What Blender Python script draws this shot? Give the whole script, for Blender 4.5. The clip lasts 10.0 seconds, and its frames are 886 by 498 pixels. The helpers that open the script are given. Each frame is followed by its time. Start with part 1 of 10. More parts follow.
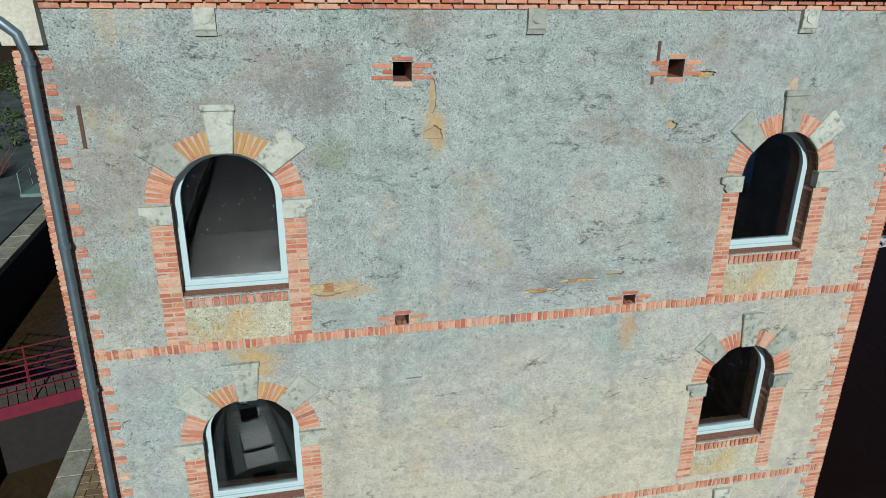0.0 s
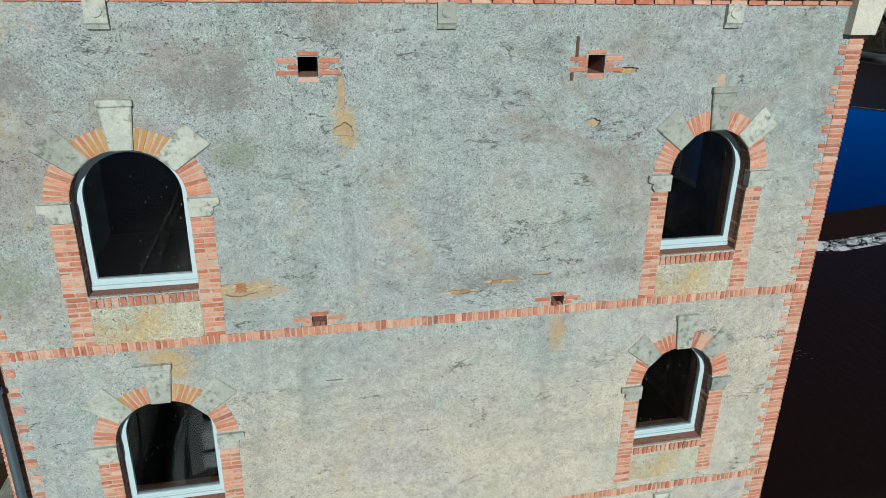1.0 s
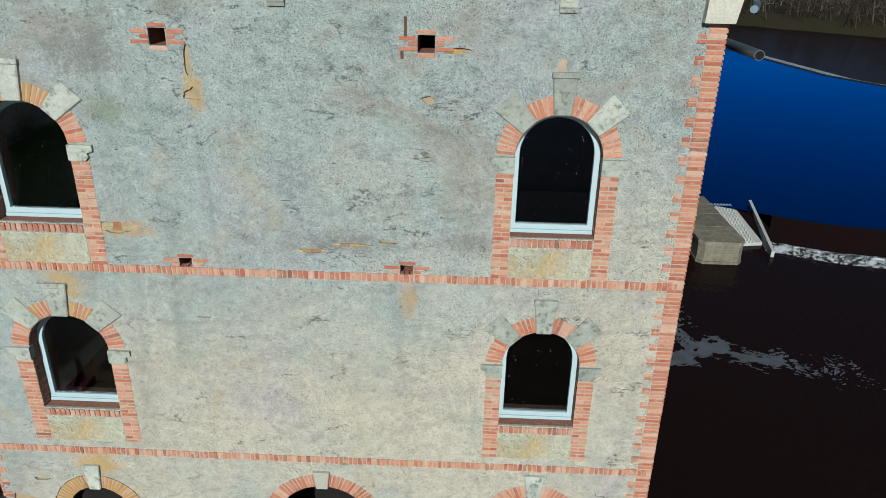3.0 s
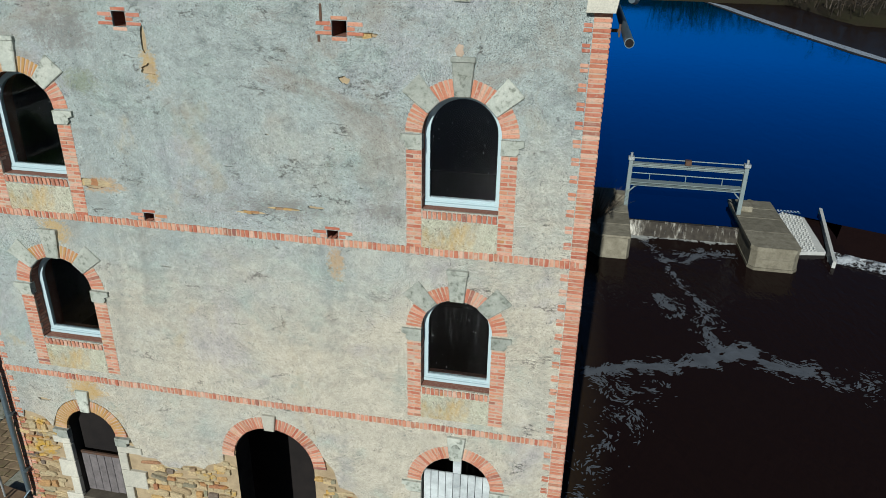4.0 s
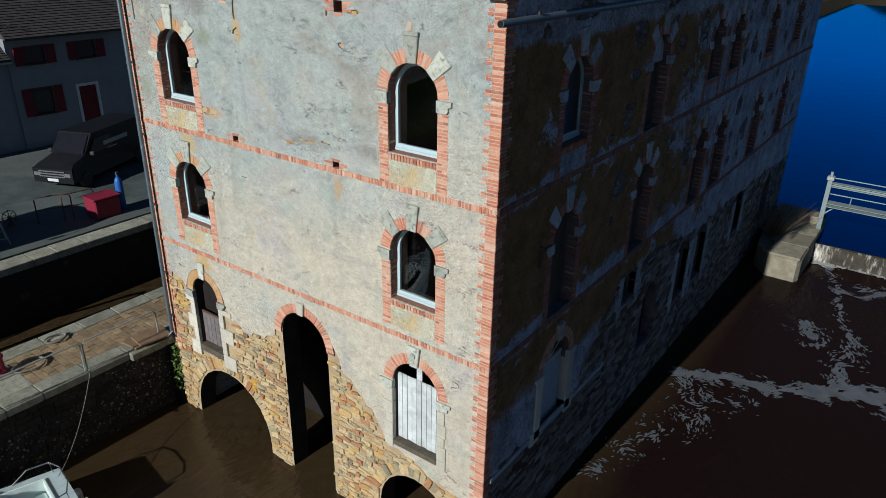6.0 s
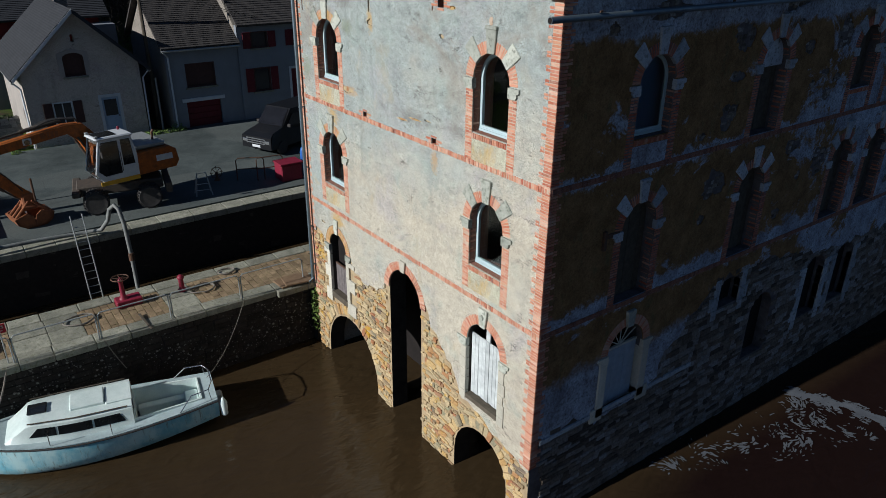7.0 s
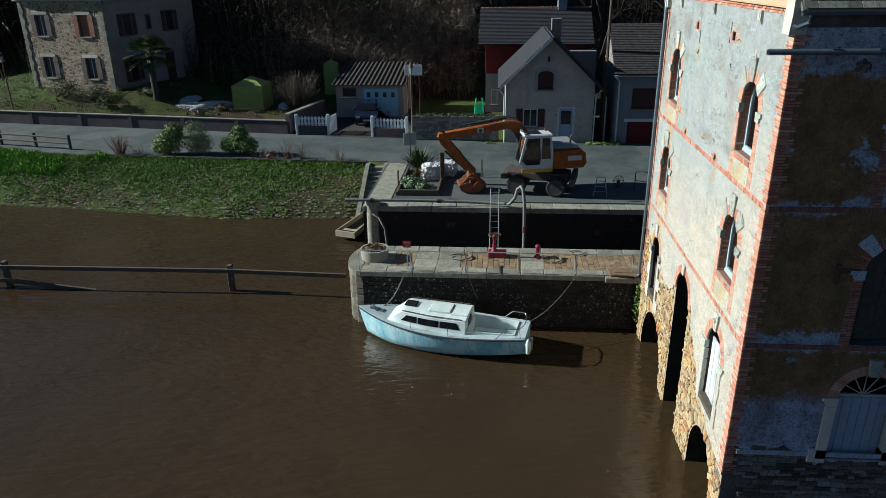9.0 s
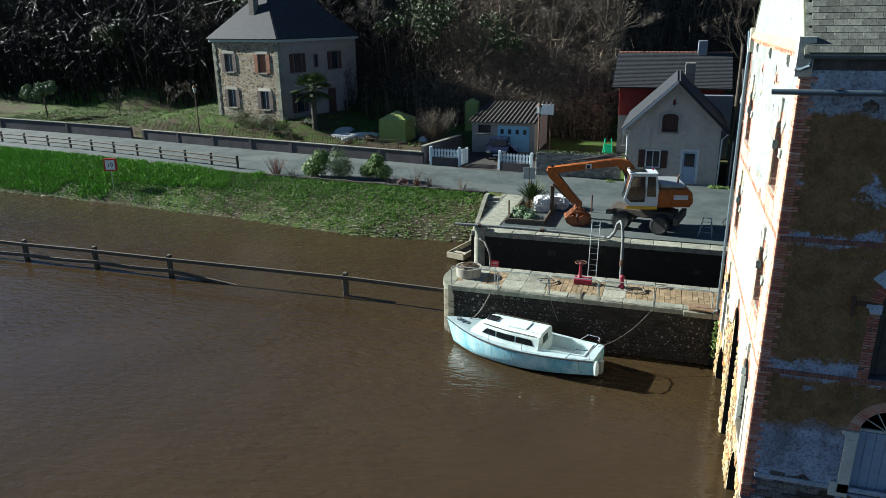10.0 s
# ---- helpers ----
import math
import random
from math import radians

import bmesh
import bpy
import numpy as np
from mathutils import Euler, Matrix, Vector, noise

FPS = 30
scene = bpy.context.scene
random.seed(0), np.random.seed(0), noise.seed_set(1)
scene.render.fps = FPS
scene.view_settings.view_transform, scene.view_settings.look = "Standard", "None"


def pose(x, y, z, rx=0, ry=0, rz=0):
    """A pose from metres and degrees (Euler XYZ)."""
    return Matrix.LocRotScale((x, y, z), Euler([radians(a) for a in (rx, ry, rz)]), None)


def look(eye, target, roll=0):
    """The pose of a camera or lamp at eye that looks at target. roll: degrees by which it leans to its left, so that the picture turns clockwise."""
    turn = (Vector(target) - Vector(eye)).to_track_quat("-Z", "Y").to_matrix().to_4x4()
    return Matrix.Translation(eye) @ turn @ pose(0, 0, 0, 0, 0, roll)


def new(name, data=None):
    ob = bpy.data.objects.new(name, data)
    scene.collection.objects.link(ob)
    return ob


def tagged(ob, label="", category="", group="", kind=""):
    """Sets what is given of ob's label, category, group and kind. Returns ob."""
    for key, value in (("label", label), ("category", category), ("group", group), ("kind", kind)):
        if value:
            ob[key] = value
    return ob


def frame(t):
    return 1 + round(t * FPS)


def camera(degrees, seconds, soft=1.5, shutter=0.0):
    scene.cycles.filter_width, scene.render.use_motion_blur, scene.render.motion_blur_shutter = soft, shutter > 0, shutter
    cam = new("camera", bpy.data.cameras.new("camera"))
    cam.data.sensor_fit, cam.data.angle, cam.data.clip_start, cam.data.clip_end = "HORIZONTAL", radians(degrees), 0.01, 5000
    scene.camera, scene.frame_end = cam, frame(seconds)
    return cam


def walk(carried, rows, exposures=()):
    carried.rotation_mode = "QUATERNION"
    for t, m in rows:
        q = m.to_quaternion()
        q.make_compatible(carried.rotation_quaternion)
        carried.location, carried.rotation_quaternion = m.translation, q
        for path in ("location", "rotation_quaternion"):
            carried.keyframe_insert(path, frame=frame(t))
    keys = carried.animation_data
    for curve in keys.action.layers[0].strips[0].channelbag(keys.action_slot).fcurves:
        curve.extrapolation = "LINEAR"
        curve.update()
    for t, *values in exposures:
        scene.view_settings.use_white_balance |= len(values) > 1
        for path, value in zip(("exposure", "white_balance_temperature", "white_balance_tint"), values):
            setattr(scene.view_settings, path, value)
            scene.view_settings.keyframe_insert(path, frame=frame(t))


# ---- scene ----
cam = camera(64.7, 10.0, 0.8)
PATH = [
    (0, (0.667, 0.09, 12.245), (1.079, 1.903, 11.51), 0.8),
    (0.5, (1.063, 0.127, 12.254), (1.479, 1.937, 11.511), 0.8),
    (1, (1.653, 0.053, 12.212), (2.06, 1.866, 11.471), 0.9),
    (1.5, (2.333, -0.124, 12.191), (2.718, 1.692, 11.447), 0.8),
    (2, (3.325, -0.452, 12.164), (3.579, 1.387, 11.421), 0.8),
    (3.3, (6.237, -1.057, 12.329), (6.092, 0.769, 11.526), 1.1),
    (3.5, (6.745, -1.224, 12.327), (6.542, 0.597, 11.525), 1.0),
    (4, (8.16, -1.443, 12.325), (7.81, 0.353, 11.518), 1.0),
    (4.5, (9.552, -1.571, 12.319), (9.059, 0.189, 11.508), 0.9),
    (5, (11.061, -1.688, 12.321), (10.387, 0.01, 11.508), 0.9),
    (5.2, (11.665, -1.731, 12.337), (10.909, -0.067, 11.523), 0.8),
    (6.3, (14.807, -1.653, 12.446), (13.622, -0.266, 11.626), 1.0),
    (6.5, (15.387, -1.584, 12.476), (14.123, -0.269, 11.655), 0.9),
    (7, (16.862, -1.162, 12.585), (15.397, -0.083, 11.754), 0.5),
    (7.5, (18.246, -0.654, 12.62), (16.618, 0.168, 11.8), 0.2),
    (8, (19.603, 0.046, 12.671), (17.844, 0.561, 11.871), -0.2),
    (8.5, (20.795, 0.907, 12.69), (18.961, 1.104, 11.916), -0.5),
    (9, (22.009, 2.147, 12.729), (20.157, 1.996, 11.989), -0.7),
    (9.5, (22.938, 3.522, 12.718), (21.109, 3.103, 12.025), -0.7),
    (10, (23.942, 5.1, 12.754), (22.136, 4.512, 12.126), -0.7),
]
walk(cam, [(t, look(eye, target, roll)) for t, eye, target, roll in PATH],
     exposures=[(0.0, -0.1, 6150, 4), (4.0, -0.1, 6200, 5), (5.5, 0.0, 6250, 8), (7.0, 0.05, 6250, 11), (8.0, 0.08, 6150, 11), (8.5, 0.3, 6150, 9), (9.3, 0.82, 6150, 5), (10.0, 1.42, 6200, 3)])

# ---------- light ----------
SUN_DIR = Vector((0.055, 0.905, -0.425)).normalized()      # the way the sunlight travels
SUN_ELEV = math.asin(-SUN_DIR.z)
world = bpy.data.worlds.new("world")
scene.world = world
world.use_nodes = True
wn = world.node_tree
wn.nodes.clear()
sky = wn.nodes.new("ShaderNodeTexSky")
sky.sky_type = "NISHITA"
sky.sun_disc = False
sky.sun_elevation = SUN_ELEV
sky.sun_rotation = math.atan2(-SUN_DIR.x, -SUN_DIR.y)
sky.air_density, sky.dust_density, sky.ozone_density = 0.8, 0.0, 5.0
bgn = wn.nodes.new("ShaderNodeBackground")
bgn.inputs["Strength"].default_value = 0.036
wout = wn.nodes.new("ShaderNodeOutputWorld")
wn.links.new(sky.outputs[0], bgn.inputs[0])
wn.links.new(bgn.outputs[0], wout.inputs[0])
sun_data = bpy.data.lights.new("sun", "SUN")
sun_data.energy, sun_data.angle, sun_data.color = 5.0, radians(0.53), (1.0, 0.965, 0.91)
sun = new("sun", sun_data)
sun.matrix_world = look((0, -60, 60), Vector((0, -60, 60)) + SUN_DIR)


# ---------- materials ----------
class Nodes:
    """A small builder of node materials."""

    def __init__(self, name, placed=False):
        self.mat = bpy.data.materials.new(name)
        self.mat.use_nodes = True
        self.t = self.mat.node_tree
        self.bsdf = self.t.nodes["Principled BSDF"]
        if placed:      # grain that runs on from piece to piece
            self.co = self.t.nodes.new("ShaderNodeNewGeometry").outputs["Position"]
        else:
            self.co = self.t.nodes.new("ShaderNodeTexCoord").outputs["Object"]

    def link(self, a, b):
        self.t.links.new(a, b)

    def noise(self, scale, detail=5, rough=0.6, stretch=None, dist=0.0):
        n = self.t.nodes.new("ShaderNodeTexNoise")
        n.inputs["Scale"].default_value, n.inputs["Detail"].default_value = scale, detail
        n.inputs["Roughness"].default_value, n.inputs["Distortion"].default_value = rough, dist
        if stretch:
            m = self.t.nodes.new("ShaderNodeMapping")
            m.inputs["Scale"].default_value = stretch
            self.link(self.co, m.inputs[0])
            self.link(m.outputs[0], n.inputs["Vector"])
        else:
            self.link(self.co, n.inputs["Vector"])
        return n.outputs["Fac"]

    def voronoi(self, scale, stretch=None, feature="F1", out="Distance"):
        n = self.t.nodes.new("ShaderNodeTexVoronoi")
        n.feature = feature
        n.inputs["Scale"].default_value = scale
        m = self.t.nodes.new("ShaderNodeMapping")
        m.inputs["Scale"].default_value = stretch or (1, 1, 1)
        self.link(self.co, m.inputs[0])
        self.link(m.outputs[0], n.inputs["Vector"])
        return n.outputs[out]

    def ramp(self, fac, *stops):
        r = self.t.nodes.new("ShaderNodeValToRGB")
        el = r.color_ramp.elements
        while len(el) < len(stops):
            el.new(0.5)
        for e, (p, c) in zip(el, stops):
            e.position = p
            e.color = (c, c, c, 1) if isinstance(c, (int, float)) else (*c, 1)
        self.link(fac, r.inputs[0])
        return r.outputs[0]

    def mix(self, fac, a, b, blend="MIX"):
        m = self.t.nodes.new("ShaderNodeMix")
        m.data_type, m.blend_type = "RGBA", blend
        for sock, v in ((m.inputs[0], fac), (m.inputs[6], a), (m.inputs[7], b)):
            if isinstance(v, (int, float)):
                sock.default_value = v if sock == m.inputs[0] else (v, v, v, 1)
            elif isinstance(v, tuple):
                sock.default_value = (*v, 1)
            else:
                self.link(v, sock)
        return m.outputs[2]

    def math(self, op, a, b=0.0):
        m = self.t.nodes.new("ShaderNodeMath")
        m.operation = op
        for sock, v in zip(m.inputs, (a, b)):
            if isinstance(v, (int, float)):
                sock.default_value = v
            else:
                self.link(v, sock)
        return m.outputs[0]

    def axis(self, which):
        n = self.t.nodes.new("ShaderNodeSeparateXYZ")
        self.link(self.co, n.inputs[0])
        return n.outputs["XYZ".index(which)]

    def random(self):
        return self.t.nodes.new("ShaderNodeObjectInfo").outputs["Random"]

    def island(self):
        return self.t.nodes.new("ShaderNodeNewGeometry").outputs["Random Per Island"]

    def bump(self, fac, strength=0.4, distance=0.01):
        b = self.t.nodes.new("ShaderNodeBump")
        b.inputs["Strength"].default_value, b.inputs["Distance"].default_value = strength, distance
        self.link(fac, b.inputs["Height"])
        self.link(b.outputs[0], self.bsdf.inputs["Normal"])

    def done(self, colour, rough=0.8, metal=0.0, spec=0.3):
        self.put("Base Color", colour)
        self.put("Roughness", rough)
        self.put("Metallic", metal)
        self.put("Specular IOR Level", spec)
        return self.mat

    def put(self, name, v):
        s = self.bsdf.inputs[name]
        if isinstance(v, tuple):
            s.default_value = (*v, 1)
        elif isinstance(v, (int, float)):
            s.default_value = v
        else:
            self.link(v, s)


def simple(name, c1, c2, scale=8.0, rough=0.8, bump=0.3, metal=0.0, fine=60.0, spec=0.3, vary=0.0, dist=0.01):
    """Two tones at two scales with a fine relief; vary: brightness differs from object to object."""
    n = Nodes(name)
    big, small = n.noise(scale, 6), n.noise(fine, 4)
    col = n.mix(n.ramp(big, (0.35, 0.0), (0.65, 1.0)), c1, c2)
    col = n.mix(0.35, col, n.mix(n.ramp(small, (0.3, 0.0), (0.7, 1.0)), c1, c2))
    if vary:
        col = n.mix(1.0, col, n.ramp(n.random(), (0.0, 1.0 - vary), (1.0, 1.0 + vary)), "MULTIPLY")
    n.bump(n.mix(0.5, big, small), bump, dist)
    return n.done(col, rough, metal, spec)


def make_plaster(name, pale, mid, dark, ochre, gritty=1.0, lichen=0.0, stains=()):
    """Old lime render: pale and grey clouds, violet and green tinges, dark specks, sharp sandy grit."""
    n = Nodes(name)
    cloud, wide = n.noise(0.5, 8, 0.68), n.noise(0.22, 4, 0.5)
    grey = n.math("ADD", n.math("MULTIPLY", n.axis("Z"), 0.05), n.math("MULTIPLY", n.mix(0.5, cloud, wide), 1.1))
    col = n.mix(n.ramp(grey, (0.80, 0.0), (1.05, 1.0)), pale, mid)
    violet = n.ramp(n.noise(0.75, 6, 0.7, None, 0.3), (0.52, 0.0), (0.66, 0.5))
    col = n.mix(violet, col, (mid[0] * 1.0, mid[1] * 0.86, mid[2] * 0.98))
    green = n.ramp(n.noise(0.95, 6, 0.7, (1.0, 1.0, 1.3), 0.2), (0.53, 0.0), (0.66, 0.5))
    col = n.mix(green, col, (mid[0] * 0.86, mid[1] * 0.97, mid[2] * 0.90))
    dense = n.ramp(n.noise(0.9, 7, 0.72, (1.0, 1.0, 1.7), 0.5), (0.40, 0.25), (0.60, 1.0))
    dense = n.math("MULTIPLY", dense, n.ramp(n.math("MULTIPLY", n.axis("Z"), 0.1), (0.45, 0.6), (0.85, 0.9), (1.05, 1.45)))
    blot = n.noise(2.6, 8, 0.82, (1.0, 1.0, 2.0), 0.5)
    col = n.mix(n.math("MULTIPLY", n.ramp(blot, (0.50, 0.0), (0.66, 0.50)), dense), col, dark)
    lump = n.noise(30, 5, 0.8, (1.0, 1.0, 1.25))
    col = n.mix(n.math("MULTIPLY", n.ramp(lump, (0.55, 0.0), (0.64, 0.42 * gritty)), dense), col, dark)
    speck = n.noise(58, 3, 0.75)
    col = n.mix(n.math("MULTIPLY", n.ramp(speck, (0.57, 0.0), (0.62, 0.85 * gritty)), dense), col, (dark[0] * 0.45, dark[1] * 0.42, dark[2] * 0.42))
    light = n.noise(74, 2, 0.6)
    col = n.mix(n.ramp(light, (0.58, 0.0), (0.66, 0.34 * gritty)), col, (pale[0] * 1.4, pale[1] * 1.4, pale[2] * 1.4))
    grit = n.noise(96, 3, 0.8)
    col = n.mix(0.9 * min(gritty, 1.0), col, n.ramp(grit, (0.38, 0.58), (0.50, 1.0), (0.62, 1.45)), "MULTIPLY")
    mottle = n.noise(10.0, 8, 0.9, (1.0, 1.0, 1.2))
    col = n.mix(0.85 * min(gritty, 1.0), col, n.ramp(mottle, (0.40, 0.74), (0.50, 1.0), (0.60, 1.18)), "MULTIPLY")
    spot = n.ramp(n.voronoi(6.0), (0.05, 1.0), (0.16, 0.0))
    col = n.mix(n.math("MULTIPLY", n.math("MULTIPLY", spot, n.ramp(cloud, (0.42, 1.0), (0.55, 0.0))), 0.7), col, dark)
    pepper = n.ramp(n.noise(38, 2, 0.5), (0.645, 0.0), (0.675, 0.9 * gritty))
    col = n.mix(pepper, col, (dark[0] * 0.35, dark[1] * 0.32, dark[2] * 0.32))
    streak = n.ramp(n.noise(0.9, 5, 0.6, (2.6, 2.6, 0.22)), (0.58, 0.0), (0.74, 0.3))
    col = n.mix(streak, col, dark)
    pit = n.ramp(n.voronoi(22.0), (0.13, 0.7 * gritty), (0.24, 0.0))
    col = n.mix(n.math("MULTIPLY", pit, n.ramp(blot, (0.42, 0.45), (0.56, 1.0))), col, (dark[0] * 0.55, dark[1] * 0.5, dark[2] * 0.5))
    rust = n.ramp(n.noise(0.42, 7, 0.72, (1.0, 1.0, 1.5), 0.6), (0.50, 0.0), (0.60, 0.42))
    col = n.mix(n.math("MULTIPLY", rust, n.ramp(n.math("MULTIPLY", n.axis("Z"), 0.1), (0.85, 0.3), (1.05, 1.0))), col, (0.21, 0.165, 0.125))
    crack = n.ramp(n.noise(1.1, 7, 0.62, (1.0, 1.0, 2.6), 0.3), (0.490, 0.0), (0.497, 1.0), (0.503, 1.0), (0.510, 0.0))
    crack = n.math("MULTIPLY", crack, n.ramp(n.noise(1.7, 3, 0.5, (1.0, 1.0, 1.6)), (0.605, 0.0), (0.635, 0.9)))
    col = n.mix(crack, col, (0.045, 0.042, 0.038))
    lich = n.ramp(n.noise(0.8, 7, 0.7, (1.0, 1.0, 0.6), 0.4), (0.58 - lichen, 0.0), (0.70 - lichen, 1.0))
    lich = n.math("MULTIPLY", lich, n.ramp(n.math("MULTIPLY", n.axis("X"), 0.1), (0.0, 0.75), (0.35, 0.3)))
    col = n.mix(lich, col, ochre)
    for x, z, w, h, tone in stains:       # lichen and rust with an outline of their own
        dx = n.math("MULTIPLY", n.math("SUBTRACT", n.axis("X"), x), 1 / w)
        dz = n.math("MULTIPLY", n.math("SUBTRACT", n.axis("Z"), z), 1 / h)
        d = n.math("ADD", n.math("MULTIPLY", dx, dx), n.math("MULTIPLY", dz, dz))
        d = n.math("ADD", d, n.math("ADD", n.math("MULTIPLY", n.math("SUBTRACT", blot, 0.5), 4.5), n.math("MULTIPLY", n.math("SUBTRACT", lump, 0.5), 5.0)))
        col = n.mix(n.ramp(d, (0.1, 0.62), (0.7, 0.0)), col, tone)
    n.bump(n.mix(0.55, speck, grit), 0.55, 0.007)
    return n.done(col, 0.92, 0.0, 0.15)


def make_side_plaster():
    """Old render: panels of dark moss between the string courses, bare and flaked low down and upstream; blue skylight
    is mixed into the bare tone.
    """
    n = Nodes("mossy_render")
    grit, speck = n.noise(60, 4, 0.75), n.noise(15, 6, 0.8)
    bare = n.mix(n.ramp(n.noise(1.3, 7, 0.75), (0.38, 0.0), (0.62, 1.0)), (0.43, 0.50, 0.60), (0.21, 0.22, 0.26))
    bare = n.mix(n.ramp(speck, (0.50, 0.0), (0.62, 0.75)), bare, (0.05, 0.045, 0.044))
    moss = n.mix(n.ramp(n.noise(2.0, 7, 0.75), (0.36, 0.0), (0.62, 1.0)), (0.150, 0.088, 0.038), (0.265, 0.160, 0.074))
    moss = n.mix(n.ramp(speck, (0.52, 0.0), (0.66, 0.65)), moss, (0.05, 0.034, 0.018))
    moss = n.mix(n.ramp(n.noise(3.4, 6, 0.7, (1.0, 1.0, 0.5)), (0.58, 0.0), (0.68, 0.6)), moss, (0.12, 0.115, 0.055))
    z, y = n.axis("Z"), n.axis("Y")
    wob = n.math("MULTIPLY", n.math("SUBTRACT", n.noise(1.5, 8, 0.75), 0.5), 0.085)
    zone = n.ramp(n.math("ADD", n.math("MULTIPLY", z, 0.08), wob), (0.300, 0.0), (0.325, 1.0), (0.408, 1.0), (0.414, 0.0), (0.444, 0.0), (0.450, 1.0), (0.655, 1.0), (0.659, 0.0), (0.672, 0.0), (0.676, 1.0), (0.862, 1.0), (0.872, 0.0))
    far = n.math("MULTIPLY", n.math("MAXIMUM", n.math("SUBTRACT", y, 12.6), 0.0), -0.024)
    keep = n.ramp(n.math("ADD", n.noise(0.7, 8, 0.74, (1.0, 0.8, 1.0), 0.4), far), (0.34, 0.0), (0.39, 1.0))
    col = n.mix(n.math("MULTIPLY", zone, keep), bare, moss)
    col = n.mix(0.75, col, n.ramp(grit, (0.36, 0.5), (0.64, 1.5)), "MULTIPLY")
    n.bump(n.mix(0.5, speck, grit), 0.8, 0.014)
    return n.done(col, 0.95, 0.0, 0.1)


YELLOW, RUSTY, GREENISH, SOOTY = (0.42, 0.25, 0.05), (0.40, 0.24, 0.10), (0.17, 0.20, 0.12), (0.15, 0.14, 0.13)
STAINS = ((0.15, 8.02, 0.34, 0.26, YELLOW), (0.05, 4.98, 0.42, 0.34, YELLOW), (2.22, 10.68, 0.16, 0.34, YELLOW), (1.15, 8.84, 0.46, 0.14, RUSTY), (4.82, 7.95, 0.16, 0.36, RUSTY),
          (-1.25, 9.1, 0.3, 0.35, GREENISH), (-1.15, 11.2, 0.7, 0.4, SOOTY), (0.9, 11.1, 0.6, 0.35, SOOTY), (1.1, 10.4, 0.35, 0.2, GREENISH), (3.9, 8.75, 0.8, 0.22, SOOTY), (5.6, 8.8, 0.4, 0.2, SOOTY))
PLASTER = make_plaster("weathered_render", (0.435, 0.408, 0.334), (0.30, 0.344, 0.333), (0.105, 0.13, 0.128), (0.40, 0.31, 0.16), stains=STAINS)
PLASTER_SIDE = make_side_plaster()
PLASTER_OLD = make_plaster("panel_render", (0.42, 0.42, 0.33), (0.34, 0.335, 0.25), (0.2, 0.195, 0.14), (0.46, 0.28, 0.06), 1.0, 0.05)


def make_brick(name, lichen, shade=1.0):
    """Hand-made brick, one tone a piece, with lime wash left on it."""
    n = Nodes(name, True)
    col = n.ramp(n.random(), (0.0, (0.36, 0.11, 0.07)), (0.25, (0.46, 0.19, 0.115)), (0.45, (0.54, 0.27, 0.18)), (0.6, (0.40, 0.13, 0.08)), (0.8, (0.56, 0.36, 0.27)), (0.92, (0.47, 0.22, 0.13)), (1.0, (0.24, 0.10, 0.08)))
    g, wash = n.noise(38, 5, 0.7), n.noise(9, 6, 0.75)
    col = n.mix(n.ramp(wash, (0.52, 0.0), (0.68, 0.65)), col, (0.50, 0.42, 0.34))
    col = n.mix(n.ramp(g, (0.52, 0.0), (0.68, 0.6)), col, (0.16, 0.07, 0.05))
    lich = n.ramp(n.noise(2.6, 6, 0.7), (0.62 - lichen, 0.0), (0.74 - lichen, 0.7))
    col = n.mix(lich, col, (0.37, 0.25, 0.075))
    # below 1, the brick is darkened as if out of the sun
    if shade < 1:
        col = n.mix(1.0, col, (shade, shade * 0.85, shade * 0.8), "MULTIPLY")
    n.bump(g, 0.6, 0.006)
    return n.done(col, 0.9, 0.0, 0.2)


def make_brick_joined():
    n = Nodes("red_brick_joined")
    col = n.ramp(n.island(), (0.0, (0.15, 0.055, 0.04)), (0.4, (0.24, 0.10, 0.065)), (0.75, (0.20, 0.08, 0.055)), (1.0, (0.12, 0.05, 0.04)))
    g = n.noise(40, 5, 0.7)
    col = n.mix(n.ramp(g, (0.45, 0.0), (0.75, 0.5)), col, (0.45, 0.38, 0.32))
    n.bump(g, 0.6, 0.006)
    return n.done(col, 0.9, 0.0, 0.2)


def make_stone(name, a, b, moss, amount, spots=0.0):
    n = Nodes(name, True)
    g, big = n.noise(44, 6, 0.8), n.noise(3.0, 5, 0.65)
    col = n.mix(n.ramp(big, (0.35, 0.0), (0.65, 1.0)), a, b)
    col = n.mix(1.0, col, n.ramp(n.random(), (0.0, 0.75), (1.0, 1.2)), "MULTIPLY")
    col = n.mix(0.5, col, n.mix(n.ramp(g, (0.35, 0.0), (0.65, 1.0)), 0.45, 1.2), "MULTIPLY")
    lich = n.ramp(n.noise(11.0, 7, 0.8), (0.72 - amount, 0.0), (0.82 - amount, 1.0))
    col = n.mix(n.math("MULTIPLY", lich, 0.75), col, moss)
    if spots:
        ring = n.math("ADD", n.math("MINIMUM", n.voronoi(5.5), n.voronoi(11.0)), n.math("MULTIPLY", n.noise(25, 4), 0.25))
        col = n.mix(n.math("MULTIPLY", n.ramp(ring, (0.28, spots), (0.36, 0.0)), n.ramp(n.noise(0.9, 4), (0.42, 0.0), (0.58, 1.0))), col, (0.42, 0.42, 0.38))
    n.bump(g, 0.6, 0.01)
    return n.done(col, 0.9, 0.0, 0.2)


